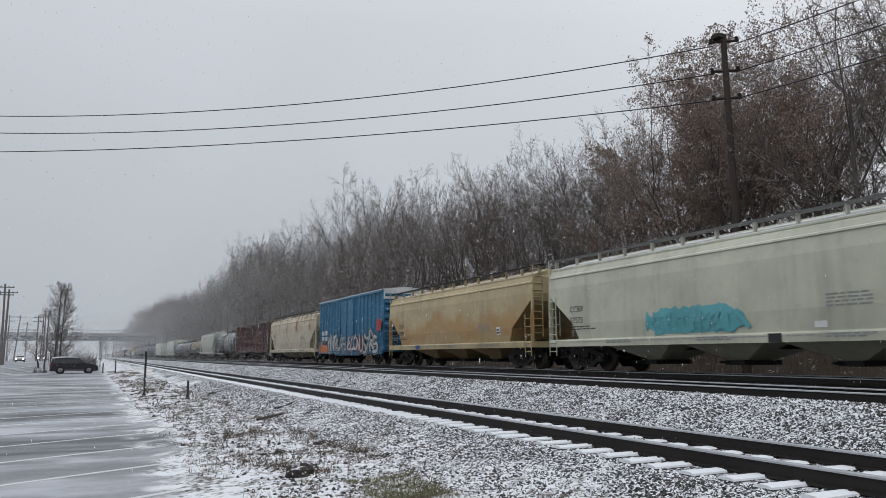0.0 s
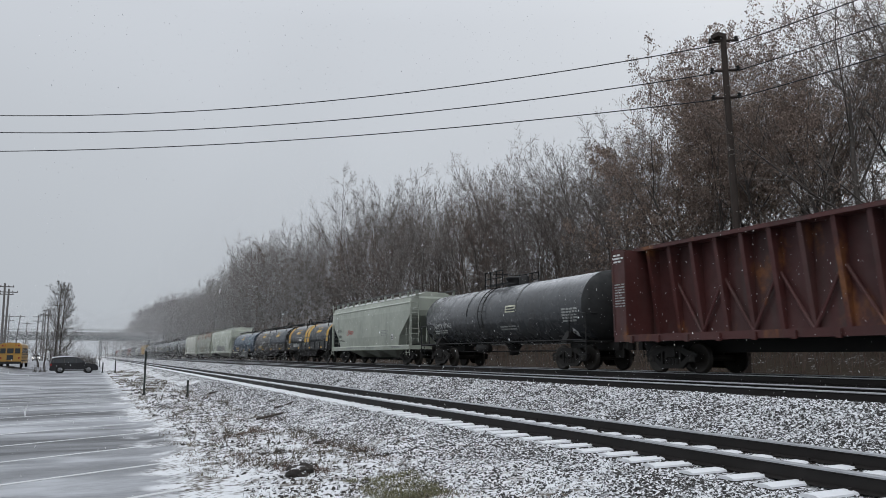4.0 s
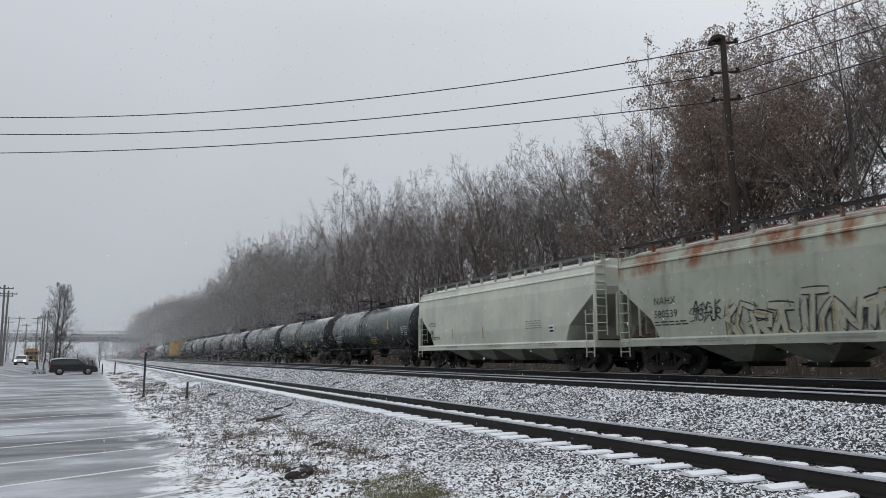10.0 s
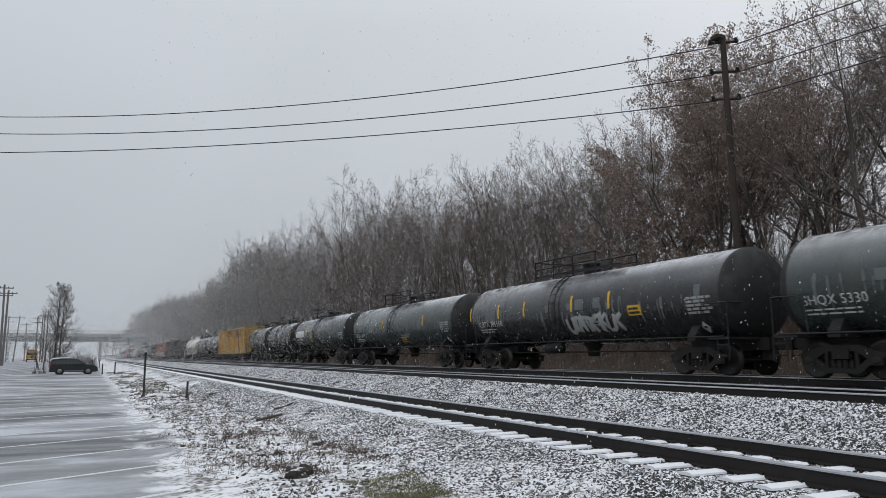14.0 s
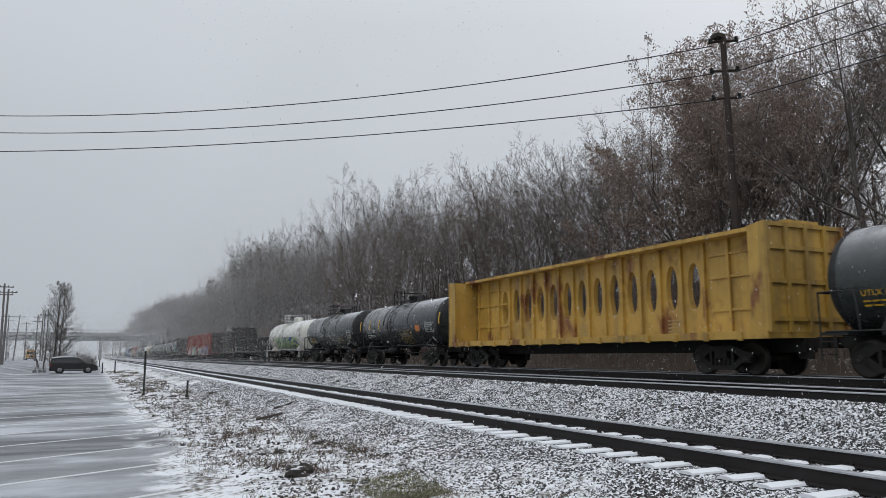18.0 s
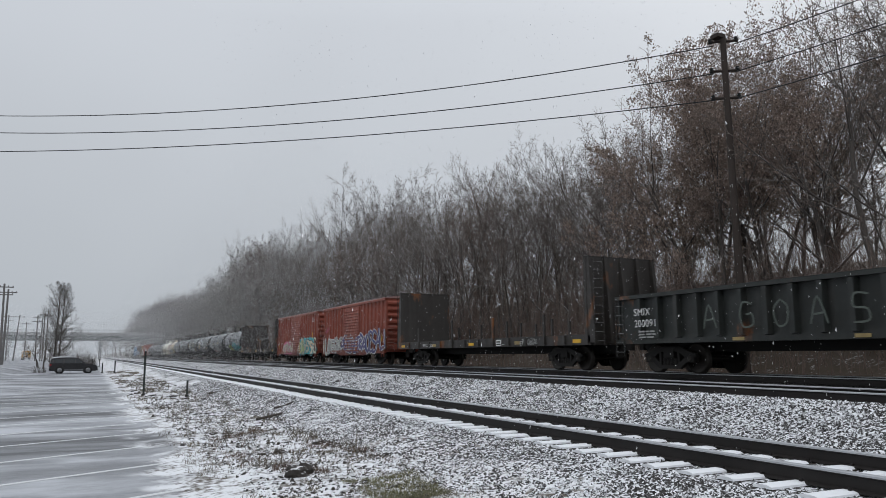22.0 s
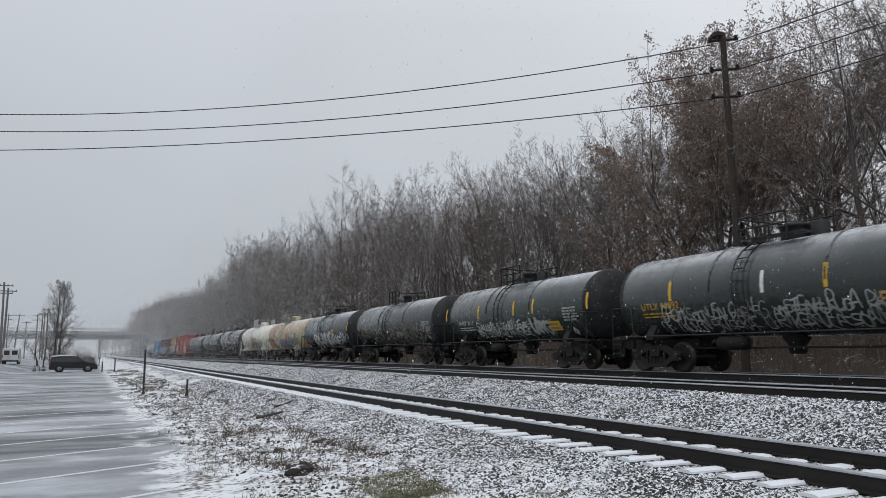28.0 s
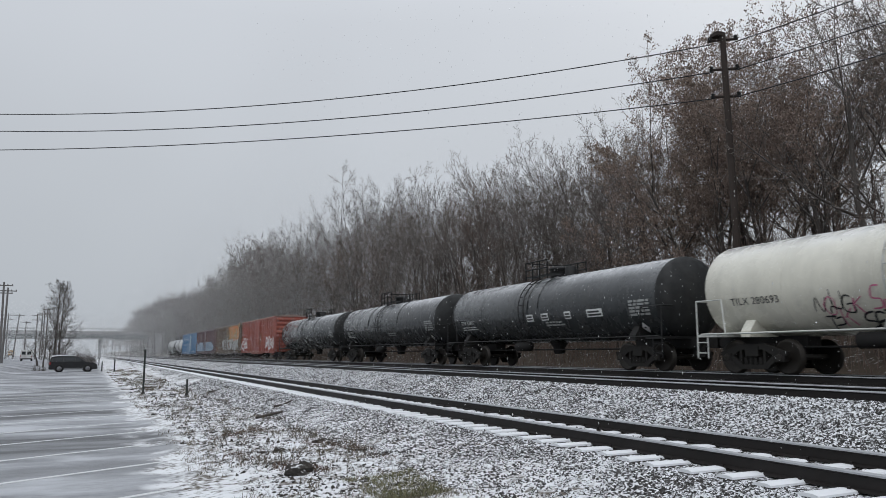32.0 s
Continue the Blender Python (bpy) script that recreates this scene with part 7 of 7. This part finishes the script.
M_CLOD = ballast_stone("dark_earth_clod", 0.18, (0.035, 0.030, 0.026))
clod("earth_clod", 2.72, 10.75, (0.17, 0.14, 0.11), 3, "dark lump of earth with snow on top", M_CLOD)
clod("earth_clod", 2.92, 10.95, (0.14, 0.12, 0.12), 5, "dark lump of earth with snow on top", M_CLOD)
lr = random.Random(9)
for i in range(30):
    y = 12 + 30 * lr.random() ** 1.3
    x = lr.uniform(1.7, 5.6)
    q = lr.uniform(0.04, 0.10)
    clod("ground_clod", x, y, (q * 1.4, q, q * 0.6), 20 + i, "small dark clod on the verge", M_CLOD)
for (x0, y0, x1, y1, r) in ((4.5, 32.4, 5.4, 33.2, 0.05), (4.9, 22.0, 5.5, 22.3, 0.04), (3.9, 19.5, 4.7, 20.2, 0.04)):
    s = Shape().tube([(x0, y0, ground_z(x0, y0) + r), ((x0 + x1) / 2, (y0 + y1) / 2, ground_z(x0, y0) + r * 1.9), (x1, y1, ground_z(x1, y1) + r)], r, 7, r1=r * 0.7)
    tagged(new("broken_tie", s.mesh("broken_tie", M_TIE)), "broken dark timber lying on the stones", "debris", "timber scraps")


# ---- loose stones, grass and weeds ----
def stones(name, zones, size, mat, seed, label):
    """Broken stones: five-sided lumps, each with a smaller, tilted top."""
    rng = np.random.default_rng(seed)
    ring = np.arange(5)
    tri = [(j, (j + 1) % 5, 5 + (j + 1) % 5) for j in range(5)] + [(j, 5 + (j + 1) % 5, 5 + j) for j in range(5)] + [(5, 6, 7), (5, 7, 8), (5, 8, 9)]
    tri = np.array(tri)
    vs, n = [], 0
    for x0, x1, y0, y1, count, level in zones:
        y = y0 + (y1 - y0) * rng.random(count) ** 1.5
        x = rng.uniform(x0, x1, count)
        q = rng.uniform(size[0], size[1], count) * (0.85 + 0.45 * (y - y0) / (y1 - y0))
        z = np.array([level(a, b) for a, b in zip(x, y)])
        turn = rng.uniform(0, 6.283, count)[:, None] + 1.2566 * ring + rng.normal(0, 0.22, (count, 5))
        far = q[:, None] * rng.uniform(0.75, 1.25, (count, 5))
        squash = rng.uniform(0.6, 1.0, count)[:, None]
        cx, sy = np.cos(turn) * far, np.sin(turn) * far * squash
        tilt = rng.normal(0, 0.30, (count, 2))
        h = q * rng.uniform(0.22, 0.55, count)
        low = np.stack([x[:, None] + cx, y[:, None] + sy, np.repeat(z[:, None] - 0.02, 5, 1)], 2)
        k = rng.uniform(0.6, 0.9, (count, 1))
        top = np.stack([x[:, None] + cx * k, y[:, None] + sy * k, (z + h)[:, None] + tilt[:, :1] * cx + tilt[:, 1:] * sy], 2)
        vs.append(np.concatenate([low, top], 1).reshape(-1, 3))
        n += count
    faces = (tri[None] + 10 * np.arange(n)[:, None, None]).reshape(-1, 3)
    ob = new(name, big_mesh(name, np.concatenate(vs), faces, [mat]))
    return tagged(ob, label, "gravel", kind="stuff")


BALLAST = [(4.55, -0.50), (5.0, -0.40), (5.4, -0.31), (5.85, -0.215), (9.0, -0.20), (9.6, -0.08), (10.3, 0.08), (10.95, 0.265), (11.3, 0.315), (11.7, 0.325)]


def bed_z(x, y):
    if x < 4.55:
        return ground_z(x, y)
    z = float(np.interp(x, [b[0] for b in BALLAST], [b[1] for b in BALLAST]))
    return max(z, ground_z(x, y)) if x < 5.8 else z


stones("ballast_stones", [(8.5, 11.6, 5, 60, 30000, bed_z)], (0.026, 0.048), M_STONE, 5, "loose grey ballast stones capped with snow")
stones("shoulder_stones", [(4.1, 6.3, 4.5, 42, 26000, bed_z), (6.3, 8.6, 4, 26, 6000, bed_z)], (0.018, 0.036), M_STONE, 15, "small ballast stones showing through the snow")
stones("verge_clods", [(2.0, 4.3, 9, 60, 1500, ground_z)], (0.02, 0.05), M_CLOD, 16, "dark crumbs of earth and leaf litter on the verge")
stones("verge_pebbles", [(1.9, 4.6, 7, 30, 5000, ground_z)], (0.012, 0.032), M_STONE, 6, "small stones scattered on the verge")


def grass(name, count, seed, colours, where, h0, h1, label, mask=0.0):
    rng = np.random.default_rng(seed)
    m = Nodes(name + "_blade")
    g = m.n.new("ShaderNodeNewGeometry").outputs["Random Per Island"]
    mat = m.done(m.mix(g, *colours), 0.8)
    v, f = [], []
    x0, x1, y0, y1 = where
    while len(f) < count:
        x, y = rng.uniform(x0, x1), y0 + (y1 - y0) * rng.random() ** 1.5
        if noise.noise((x * 0.9, y * 0.5, seed)) + 0.5 * noise.noise((x * 2.7, y * 1.6, seed + 3)) < mask:
            continue
        z = ground_z(x, y) - 0.01
        for _ in range(5):
            bx, by = x + rng.normal(0, 0.04), y + rng.normal(0, 0.04)
            h = rng.uniform(h0, h1)
            l = rng.normal(0, 0.55, 2) * h
            w = 0.0035 * (1 + y / 18)
            t = rng.uniform(0, 3.14)
            o = len(v)
            v += [(bx - w * math.cos(t), by - w * math.sin(t), z), (bx + w * math.cos(t), by + w * math.sin(t), z), (bx + l[0], by + l[1], z + h)]
            f.append((o, o + 1, o + 2))
    ob = new(name, big_mesh(name, np.array(v), np.array(f), [mat]))
    return tagged(ob, label, "grass", kind="stuff")


grass("dry_grass", 21000, 3, ((0.045, 0.038, 0.028), (0.21, 0.175, 0.12)), (1.5, 4.3, 8, 95), 0.02, 0.085, "dry tan grass and weeds poking through the snow", 0.05)
grass("red_weeds", 2600, 8, ((0.05, 0.032, 0.024), (0.15, 0.095, 0.065)), (2.2, 4.4, 10.8, 19), 0.03, 0.10, "rust-brown dead weeds", 0.2)
grass("green_tuft", 6000, 4, ((0.04, 0.042, 0.018), (0.26, 0.245, 0.13)), (3.15, 4.2, 8.3, 10.0), 0.02, 0.07, "olive green grass tuft with frost", -0.25)
grass("tall_stalks", 700, 6, ((0.05, 0.04, 0.028), (0.12, 0.095, 0.06)), (1.9, 4.4, 12, 50), 0.2, 0.45, "thin dead stalks standing in the verge", 0.15)


# ---- falling snow, and still flakes that stand in for haze ----
def flakes(name, count, box, size, seed, label, tall=1.0):
    rng = np.random.default_rng(seed)
    c = rng.uniform([box[0], box[2], box[4]], [box[1], box[3], box[5]], (count, 3))
    a = rng.normal(0, 1, (count, 3, 3))
    a /= np.linalg.norm(a, axis=2, keepdims=True)
    a *= (0.8, 0.8, tall)
    v = (c[:, None, :] + a * (size * rng.uniform(0.6, 1.15, (count, 1, 1)))).reshape(-1, 3)
    ob = new(name, big_mesh(name, v, np.arange(count * 3).reshape(-1, 3), [M_FLAKE]))
    return tagged(ob, label, "snow", kind="stuff")


M_FLAKE = plain("snowflake", (0.86, 0.87, 0.88), 0.9, 0, 0.02)
# oversized flakes that never fall, added to pale distant things like haze
flakes("snowfall_near_woods", 280000, (9, 26, 50, 150, 0, 17), 0.032, 1, "fine still flakes as snow haze before the near woods")
flakes("snowfall_far_woods", 300000, (7, 26, 150, 335, 0, 16.5), 0.048, 2, "still flakes as snow haze veiling the far woods")
flakes("snowfall_over_road", 170000, (-45, 7, 165, 343, -0.5, 12), 0.078, 7, "still flakes as snow haze over the far road")
flakes("snowfall_distance", 120000, (-60, 28, 346, 700, -0.5, 20), 0.18, 3, "large still flakes as thick snow haze in the distance")
SNOW_FALL = flakes("falling_flakes", 48000, (-2, 16, 8, 32, -2, 62), 0.015, 4, "loose snowflakes drifting down", 1.9)
SNOW_FALL_CLOSE = flakes("close_flakes", 420, (-1.5, 4.5, 1.6, 6, -2, 62), 0.008, 5, "snowflakes drifting down close by", 1.9)


# ---- vehicles ----
M_TYRE = plain("tyre_rubber", (0.015, 0.015, 0.015), 0.9)
M_RIM = plain("alloy_rim", (0.20, 0.20, 0.21), 0.4, 0.2)
M_GLASS = plain("dark_car_glass", (0.030, 0.033, 0.036), 0.10)
M_LAMP = bpy.data.materials.new("lit_headlamp")
M_LAMP.use_nodes = True
M_LAMP.node_tree.nodes["Principled BSDF"].inputs["Emission Color"].default_value = (1, 0.95, 0.85, 1)
M_LAMP.node_tree.nodes["Principled BSDF"].inputs["Emission Strength"].default_value = 9.0
M_TAIL = plain("red_tail_lens", (0.25, 0.01, 0.01), 0.3)
M_AMBER = plain("amber_lens", (0.5, 0.15, 0.01), 0.3)


def wheel(car, x, y, r, w, spin=True):
    t = part("wheel", Shape().lathe([(r * 0.62, -w / 2), (r * 0.93, -w / 2), (r, -w / 3), (r, w / 3), (r * 0.93, w / 2), (r * 0.62, w / 2)], "x", (0, 0, 0), 22), M_TYRE, car, "black tyre", pose(x, y, r))
    s = Shape().lathe([(0.05, -w * 0.54), (r * 0.66, -w * 0.51), (r * 0.66, w * 0.51), (0.05, w * 0.54)], "x", (0, 0, 0), 18)
    for i in range(5):
        a = 1.2566 * i
        s.tube([(-w * 0.56, 0, 0), (-w * 0.54, r * 0.58 * math.cos(a), r * 0.58 * math.sin(a))], 0.03, 4)
        s.tube([(w * 0.56, 0, 0), (w * 0.54, r * 0.58 * math.cos(a), r * 0.58 * math.sin(a))], 0.03, 4)
    part("rim", s, M_RIM, t)
    return t


def road_car(name, label, colour, length=4.7, width=1.86, height=1.72, lights=False, snow=0.9, wagon=True):
    """Nose along +y, wheels on z = 0."""
    car = thing(name, label, "car")
    m = paint(name + "_paint", colour, 0.15, rough=0.5, snow=snow)
    h, l, w = height, length / 2, width / 2
    low = [(-l, 0.42), (-l + 0.05, 0.26), (l - 0.14, 0.26), (l, 0.42), (l + 0.01, 0.68), (l - 0.10, 0.84), (l - 0.45, 0.95), (l - 1.10, 1.04), (-l + 0.06, 1.10), (-l - 0.01, 0.95)]
    sh = Shape()
    top = [(l - 1.05, 1.0), (l - 1.85, h - 0.13), (l - 2.25, h - 0.02), (l - 2.8, h), (-l + 0.9, h - 0.02), (-l + 0.28, h - 0.10), (-l + 0.14, h - 0.22), (-l + 0.02, 1.06)] if wagon else [(l - 1.30, 1.0), (l - 2.1, h - 0.08), (l - 2.5, h), (-l + 1.5, h), (-l + 0.75, 1.06)]
    sh.ext(low, "x", -w, w)
    body = part("body", sh, m, car)
    v, n = [], len(top)
    for q in (-1, 1):
        for y, z in top:
            k = 1.0 if z < 1.1 else 0.80
            v.append((q * w * 0.98 * k, y, z))
    part("cabin", Shape().add(v, [tuple(range(n)), tuple(range(2 * n - 1, n - 1, -1))] + [(i, (i + 1) % n, n + (i + 1) % n, n + i) for i in range(n)]), m, car)
    for q in (-1, 1):
        for a, b in (((l - 1.42), 0.18), (0.10, -l + 1.38), (-l + 1.28, -l + 0.34)):
            def clipped(y):
                return min(h - 0.16, float(np.interp(y, [-l + 0.2, -l + 0.36, l - 2.0, l - 1.25], [1.1, h - 0.16, h - 0.16, 1.1])))
            pts = [(a, 1.10), (a, max(1.12, clipped(a))), (b, max(1.12, clipped(b))), (b, 1.10)]
            k = lambda z: q * w * 0.985 * (1.0 - 0.20 * (z - 1.06) / (h - 1.06)) + q * 0.006
            part("side_window", Shape().add([(k(z), y, z) for y, z in pts], [(0, 1, 2, 3)]), M_GLASS, car, "dark side glass")
        for y in (l - 0.92, -l + 0.95):
            wheel(car, q * (w - 0.10), y, 0.36, 0.22)
            part("wheel_arch", Shape().lathe([(0.42, -0.05), (0.44, 0.0), (0.42, 0.05)], "x", (q * (w - 0.042), y, 0.38), 18), M_BLACK, car)
        part("mirror", Shape().box(*sorted((q * w, q * (w + 0.18))), l - 1.65, l - 1.5, 1.05, 1.2), m, car)
        part("headlamp", Shape().box(*sorted((q * w * 0.62, q * w * 0.95)), l - 0.10, l + 0.012, 0.62, 0.78), M_LAMP if lights else M_RIM, car)
        part("tail_lamp", Shape().box(*sorted((q * w * 0.78, q * w * 1.005)), -l - 0.012, -l + 0.15, 0.80, 1.02), M_TAIL, car)
        part("roof_rail", Shape().tube([(q * w * 0.72, l - 2.5, h + 0.05), (q * w * 0.72, -l + 0.9, h + 0.05)], 0.02, 5), M_RIM, car)
        part("sill_trim", Shape().box(*sorted((q * w, q * (w + 0.015))), -l + 1.4, l - 1.4, 0.32, 0.42), M_RIM, car)
    yb = [(l - 1.10, 1.06), (l - 1.83, h - 0.15)]
    part("windscreen", Shape().add([(-w * 0.9, yb[0][0] + 0.02, yb[0][1]), (w * 0.9, yb[0][0] + 0.02, yb[0][1]), (w * 0.72, yb[1][0] + 0.02, yb[1][1]), (-w * 0.72, yb[1][0] + 0.02, yb[1][1])], [(0, 1, 2, 3)]), M_GLASS, car)
    part("rear_window", Shape().add([(-w * 0.85, -l + 0.015, 1.12), (w * 0.85, -l + 0.015, 1.12), (w * 0.72, -l + 0.12, h - 0.22), (-w * 0.72, -l + 0.12, h - 0.22)], [(0, 1, 2, 3)]), M_GLASS, car)
    part("front_bumper", Shape().box(-w * 0.96, w * 0.96, l - 0.12, l + 0.03, 0.30, 0.52), M_BLACK, car)
    part("rear_bumper", Shape().box(-w * 0.96, w * 0.96, -l - 0.03, -l + 0.1, 0.32, 0.55), M_BLACK, car)
    if wagon and snow > 0.5:
        part("snow_layer", Shape().ext([(l - 2.1, h - 0.05), (l - 2.4, h + 0.05), (l - 2.9, h + 0.09), (-l + 0.8, h + 0.08), (-l + 0.35, h + 0.0), (-l + 0.2, h - 0.12)], "x", -w * 0.78, w * 0.78), M_SNOW, car, "thin snow on the roof")
    return car


suv = road_car("parked_suv", "dark parked SUV with snow on its roof", (0.012, 0.012, 0.014), 4.62, 1.9, 1.72)
suv.matrix_world = pose(-1.75, 90.5, ground_z(-1.75), 0, 0, -86)


def school_bus():
    bus = thing("school_bus", "yellow school bus driving away", "bus")
    # bus yellow dulled in the base colour for the haze in front
    m = paint("bus_paint", (0.42, 0.235, 0.05), 0.2, rough=0.4, snow=0.5)
    w, h, l = 1.22, 3.05, 5.2
    prof = [(-w, 0.55), (w, 0.55), (w, 2.45), (w * 0.93, 2.80), (w * 0.7, 3.0), (0, h), (-w * 0.7, 3.0), (-w * 0.93, 2.80), (-w, 2.45)]
    part("body", Shape().ext(prof, "y", -l, l - 1.4), m, bus)
    part("hood", Shape().ext([(l - 1.4, 0.55), (l, 0.55), (l, 1.2), (l - 1.4, 1.55)], "x", -w * 0.85, w * 0.85), m, bus)
    part("windscreen", Shape().box(-w * 0.9, w * 0.9, l - 1.41, l - 1.38, 1.6, 2.5), M_GLASS, bus)
    part("rear_door", Shape().box(-0.42, 0.42, -l - 0.03, -l, 0.8, 2.45), m, bus)
    for a, b, z0, z1 in ((-0.34, 0.34, 1.75, 2.35), (-0.34, 0.34, 0.98, 1.55), (-1.05, -0.5, 1.75, 2.35), (0.5, 1.05, 1.75, 2.35)):
        part("rear_window", Shape().box(a, b, -l - 0.045, -l - 0.005, z0, z1), M_GLASS, bus)
    part("rear_bumper", Shape().box(-w, w, -l - 0.18, -l, 0.5, 0.78), M_BLACK, bus)
    for q in (-1, 1):
        part("tail_lamp", Shape().lathe([(0.10, -l - 0.04), (0.10, -l)], "y", (q * 0.95, 0, 1.2), 12), M_TAIL, bus)
        part("warning_lamp", Shape().lathe([(0.10, -l - 0.04), (0.10, -l)], "y", (q * 0.85, 0, 2.68), 12), M_TAIL, bus)
        part("warning_lamp", Shape().lathe([(0.10, -l - 0.04), (0.10, -l)], "y", (q * 0.55, 0, 2.72), 12), M_AMBER, bus)
        for z in (0.9, 1.3, 1.65):
            part("rub_rail", Shape().box(*sorted((q * w, q * (w + 0.03))), -l, l - 1.4, z - 0.04, z + 0.04), M_BLACK, bus)
        for i in range(9):
            y = -l + 0.5 + 0.92 * i
            part("side_window", Shape().box(*sorted((q * w, q * (w + 0.012))), y, y + 0.72, 1.78, 2.40), M_GLASS, bus)
        for y in (-l + 2.6, l - 1.0):
            wheel(bus, q * (w - 0.16), y, 0.50, 0.28)
    return bus


def white_van():
    van = thing("white_van", "white cargo van driving away", "van")
    m = paint("van_paint", (0.58, 0.58, 0.57), 0.25, rough=0.4, snow=0.5)
    w, h, l = 0.98, 2.15, 2.7
    part("body", Shape().ext([(-l, 0.35), (l, 0.35), (l, 1.05), (l - 0.7, 1.2), (l - 1.3, h - 0.1), (l - 1.6, h), (-l + 0.1, h), (-l, h - 0.15)], "x", -w, w), m, van)
    for q in (-1, 1):
        part("rear_door", Shape().box(*sorted((q * 0.02, q * 0.92)), -l - 0.02, -l, 0.5, h - 0.12), m, van)
        part("rear_window", Shape().box(*sorted((q * 0.14, q * 0.80)), -l - 0.03, -l - 0.015, 1.25, 1.85), M_GLASS, van)
        part("tail_lamp", Shape().box(*sorted((q * 0.90, q * 0.985)), -l - 0.025, -l + 0.05, 0.8, 1.3), M_TAIL, van)
        part("side_window", Shape().box(*sorted((q * w, q * (w + 0.01))), l - 1.9, l - 1.2, 1.2, 1.75), M_GLASS, van)
        for y in (-l + 0.9, l - 0.85):
            wheel(van, q * (w - 0.12), y, 0.36, 0.22)
    part("rear_bumper", Shape().box(-w, w, -l - 0.12, -l, 0.35, 0.55), M_BLACK, van)
    part("windscreen", Shape().box(-w * 0.9, w * 0.9, l - 1.02, l - 0.98, 1.2, 1.95), M_GLASS, van)
    return van


BUS = school_bus()
VAN = white_van()
ONCOMING = road_car("oncoming_car", "light car with lit headlamps coming along the road", (0.35, 0.35, 0.34), 4.6, 1.8, 1.5, True, 0.4, False)
ONCOMING_SUV = road_car("oncoming_suv", "pale SUV with lit headlamps coming along the road", (0.45, 0.46, 0.46), 4.7, 1.85, 1.7, True, 0.4)


def drive(ob, rows, turn=0.0):
    """Rows of seconds, x and y on the road; the nose follows the way."""
    out = []
    for i, (t, x, y) in enumerate(rows):
        a, b = rows[max(i - 1, 0)], rows[min(i + 1, len(rows) - 1)]
        head = math.degrees(math.atan2(-(b[1] - a[1]), b[2] - a[2]))
        out.append((t, pose(x, y, ground_z(x), 0, 0, head)))
    walk(ob, out)


def motions():
    for car, y in CARS:
        walk(car, [(0.0, pose(TRAIN_X, y, TRAIN_Z)), (32.0, pose(TRAIN_X, y - 32.0 * SPEED, TRAIN_Z))])
    # the wheels roll: one turn for two wheelset places, shared by all trucks
    step = 75.0 / math.degrees(SPEED / 0.452)
    first = {}
    for wheel_ob, q in WHEELS:
        if q not in first:
            n = int(32.0 / step) + 1
            walk(wheel_ob, [(32.0 * i / n, pose(0, q, 0.455, math.degrees(32.0 * i / n * SPEED / 0.452))) for i in range(n + 1)])
            first[q] = wheel_ob.animation_data
        else:
            wheel_ob.rotation_mode = "QUATERNION"
            keys = wheel_ob.animation_data_create()
            keys.action = first[q].action
            keys.action_slot = first[q].action_slot
    drive(BUS, [(0.0, -9.5, 52.0), (3.0, -9.16, 98.0), (4.5, -8.92, 114.0), (6.0, -9.18, 130.0), (8.0, -10.17, 152.0), (10.0, -11.19, 174.0), (14.0, -13.60, 212.0), (18.0, -16.41, 250.0), (32.0, -34.0, 400.0)])
    drive(VAN, [(0.0, -7.0, -330.0), (20.0, -8.0, 8.0), (26.0, -8.8, 92.0), (27.5, -9.85, 112.0), (28.0, -10.00, 119.0), (29.0, -10.34, 131.0), (30.0, -10.64, 143.0), (31.0, -11.00, 155.0), (32.0, -11.47, 167.0)])
    drive(ONCOMING, [(0.0, -14.23, 186.0), (1.0, -13.95, 179.0), (2.0, -13.62, 171.0), (3.0, -13.41, 162.0), (6.0, -12.45, 134.0), (8.0, -12.24, 112.0), (32.0, -14.0, -220.0)])
    drive(ONCOMING_SUV, [(0.0, -14.38, 262.0), (1.0, -14.15, 250.0), (2.0, -13.68, 238.0), (3.0, -13.18, 226.0), (6.0, -11.85, 190.0), (8.0, -11.25, 168.0), (10.0, -11.16, 150.0), (13.0, -11.98, 122.0), (32.0, -14.0, -200.0)])
    walk(SNOW_FALL, [(0.0, pose(0, 0, 0)), (32.0, pose(6.0, -3.0, -48.0))])
    walk(SNOW_FALL_CLOSE, [(0.0, pose(0, 0, 0)), (32.0, pose(3.0, -1.5, -48.0))])


motions()
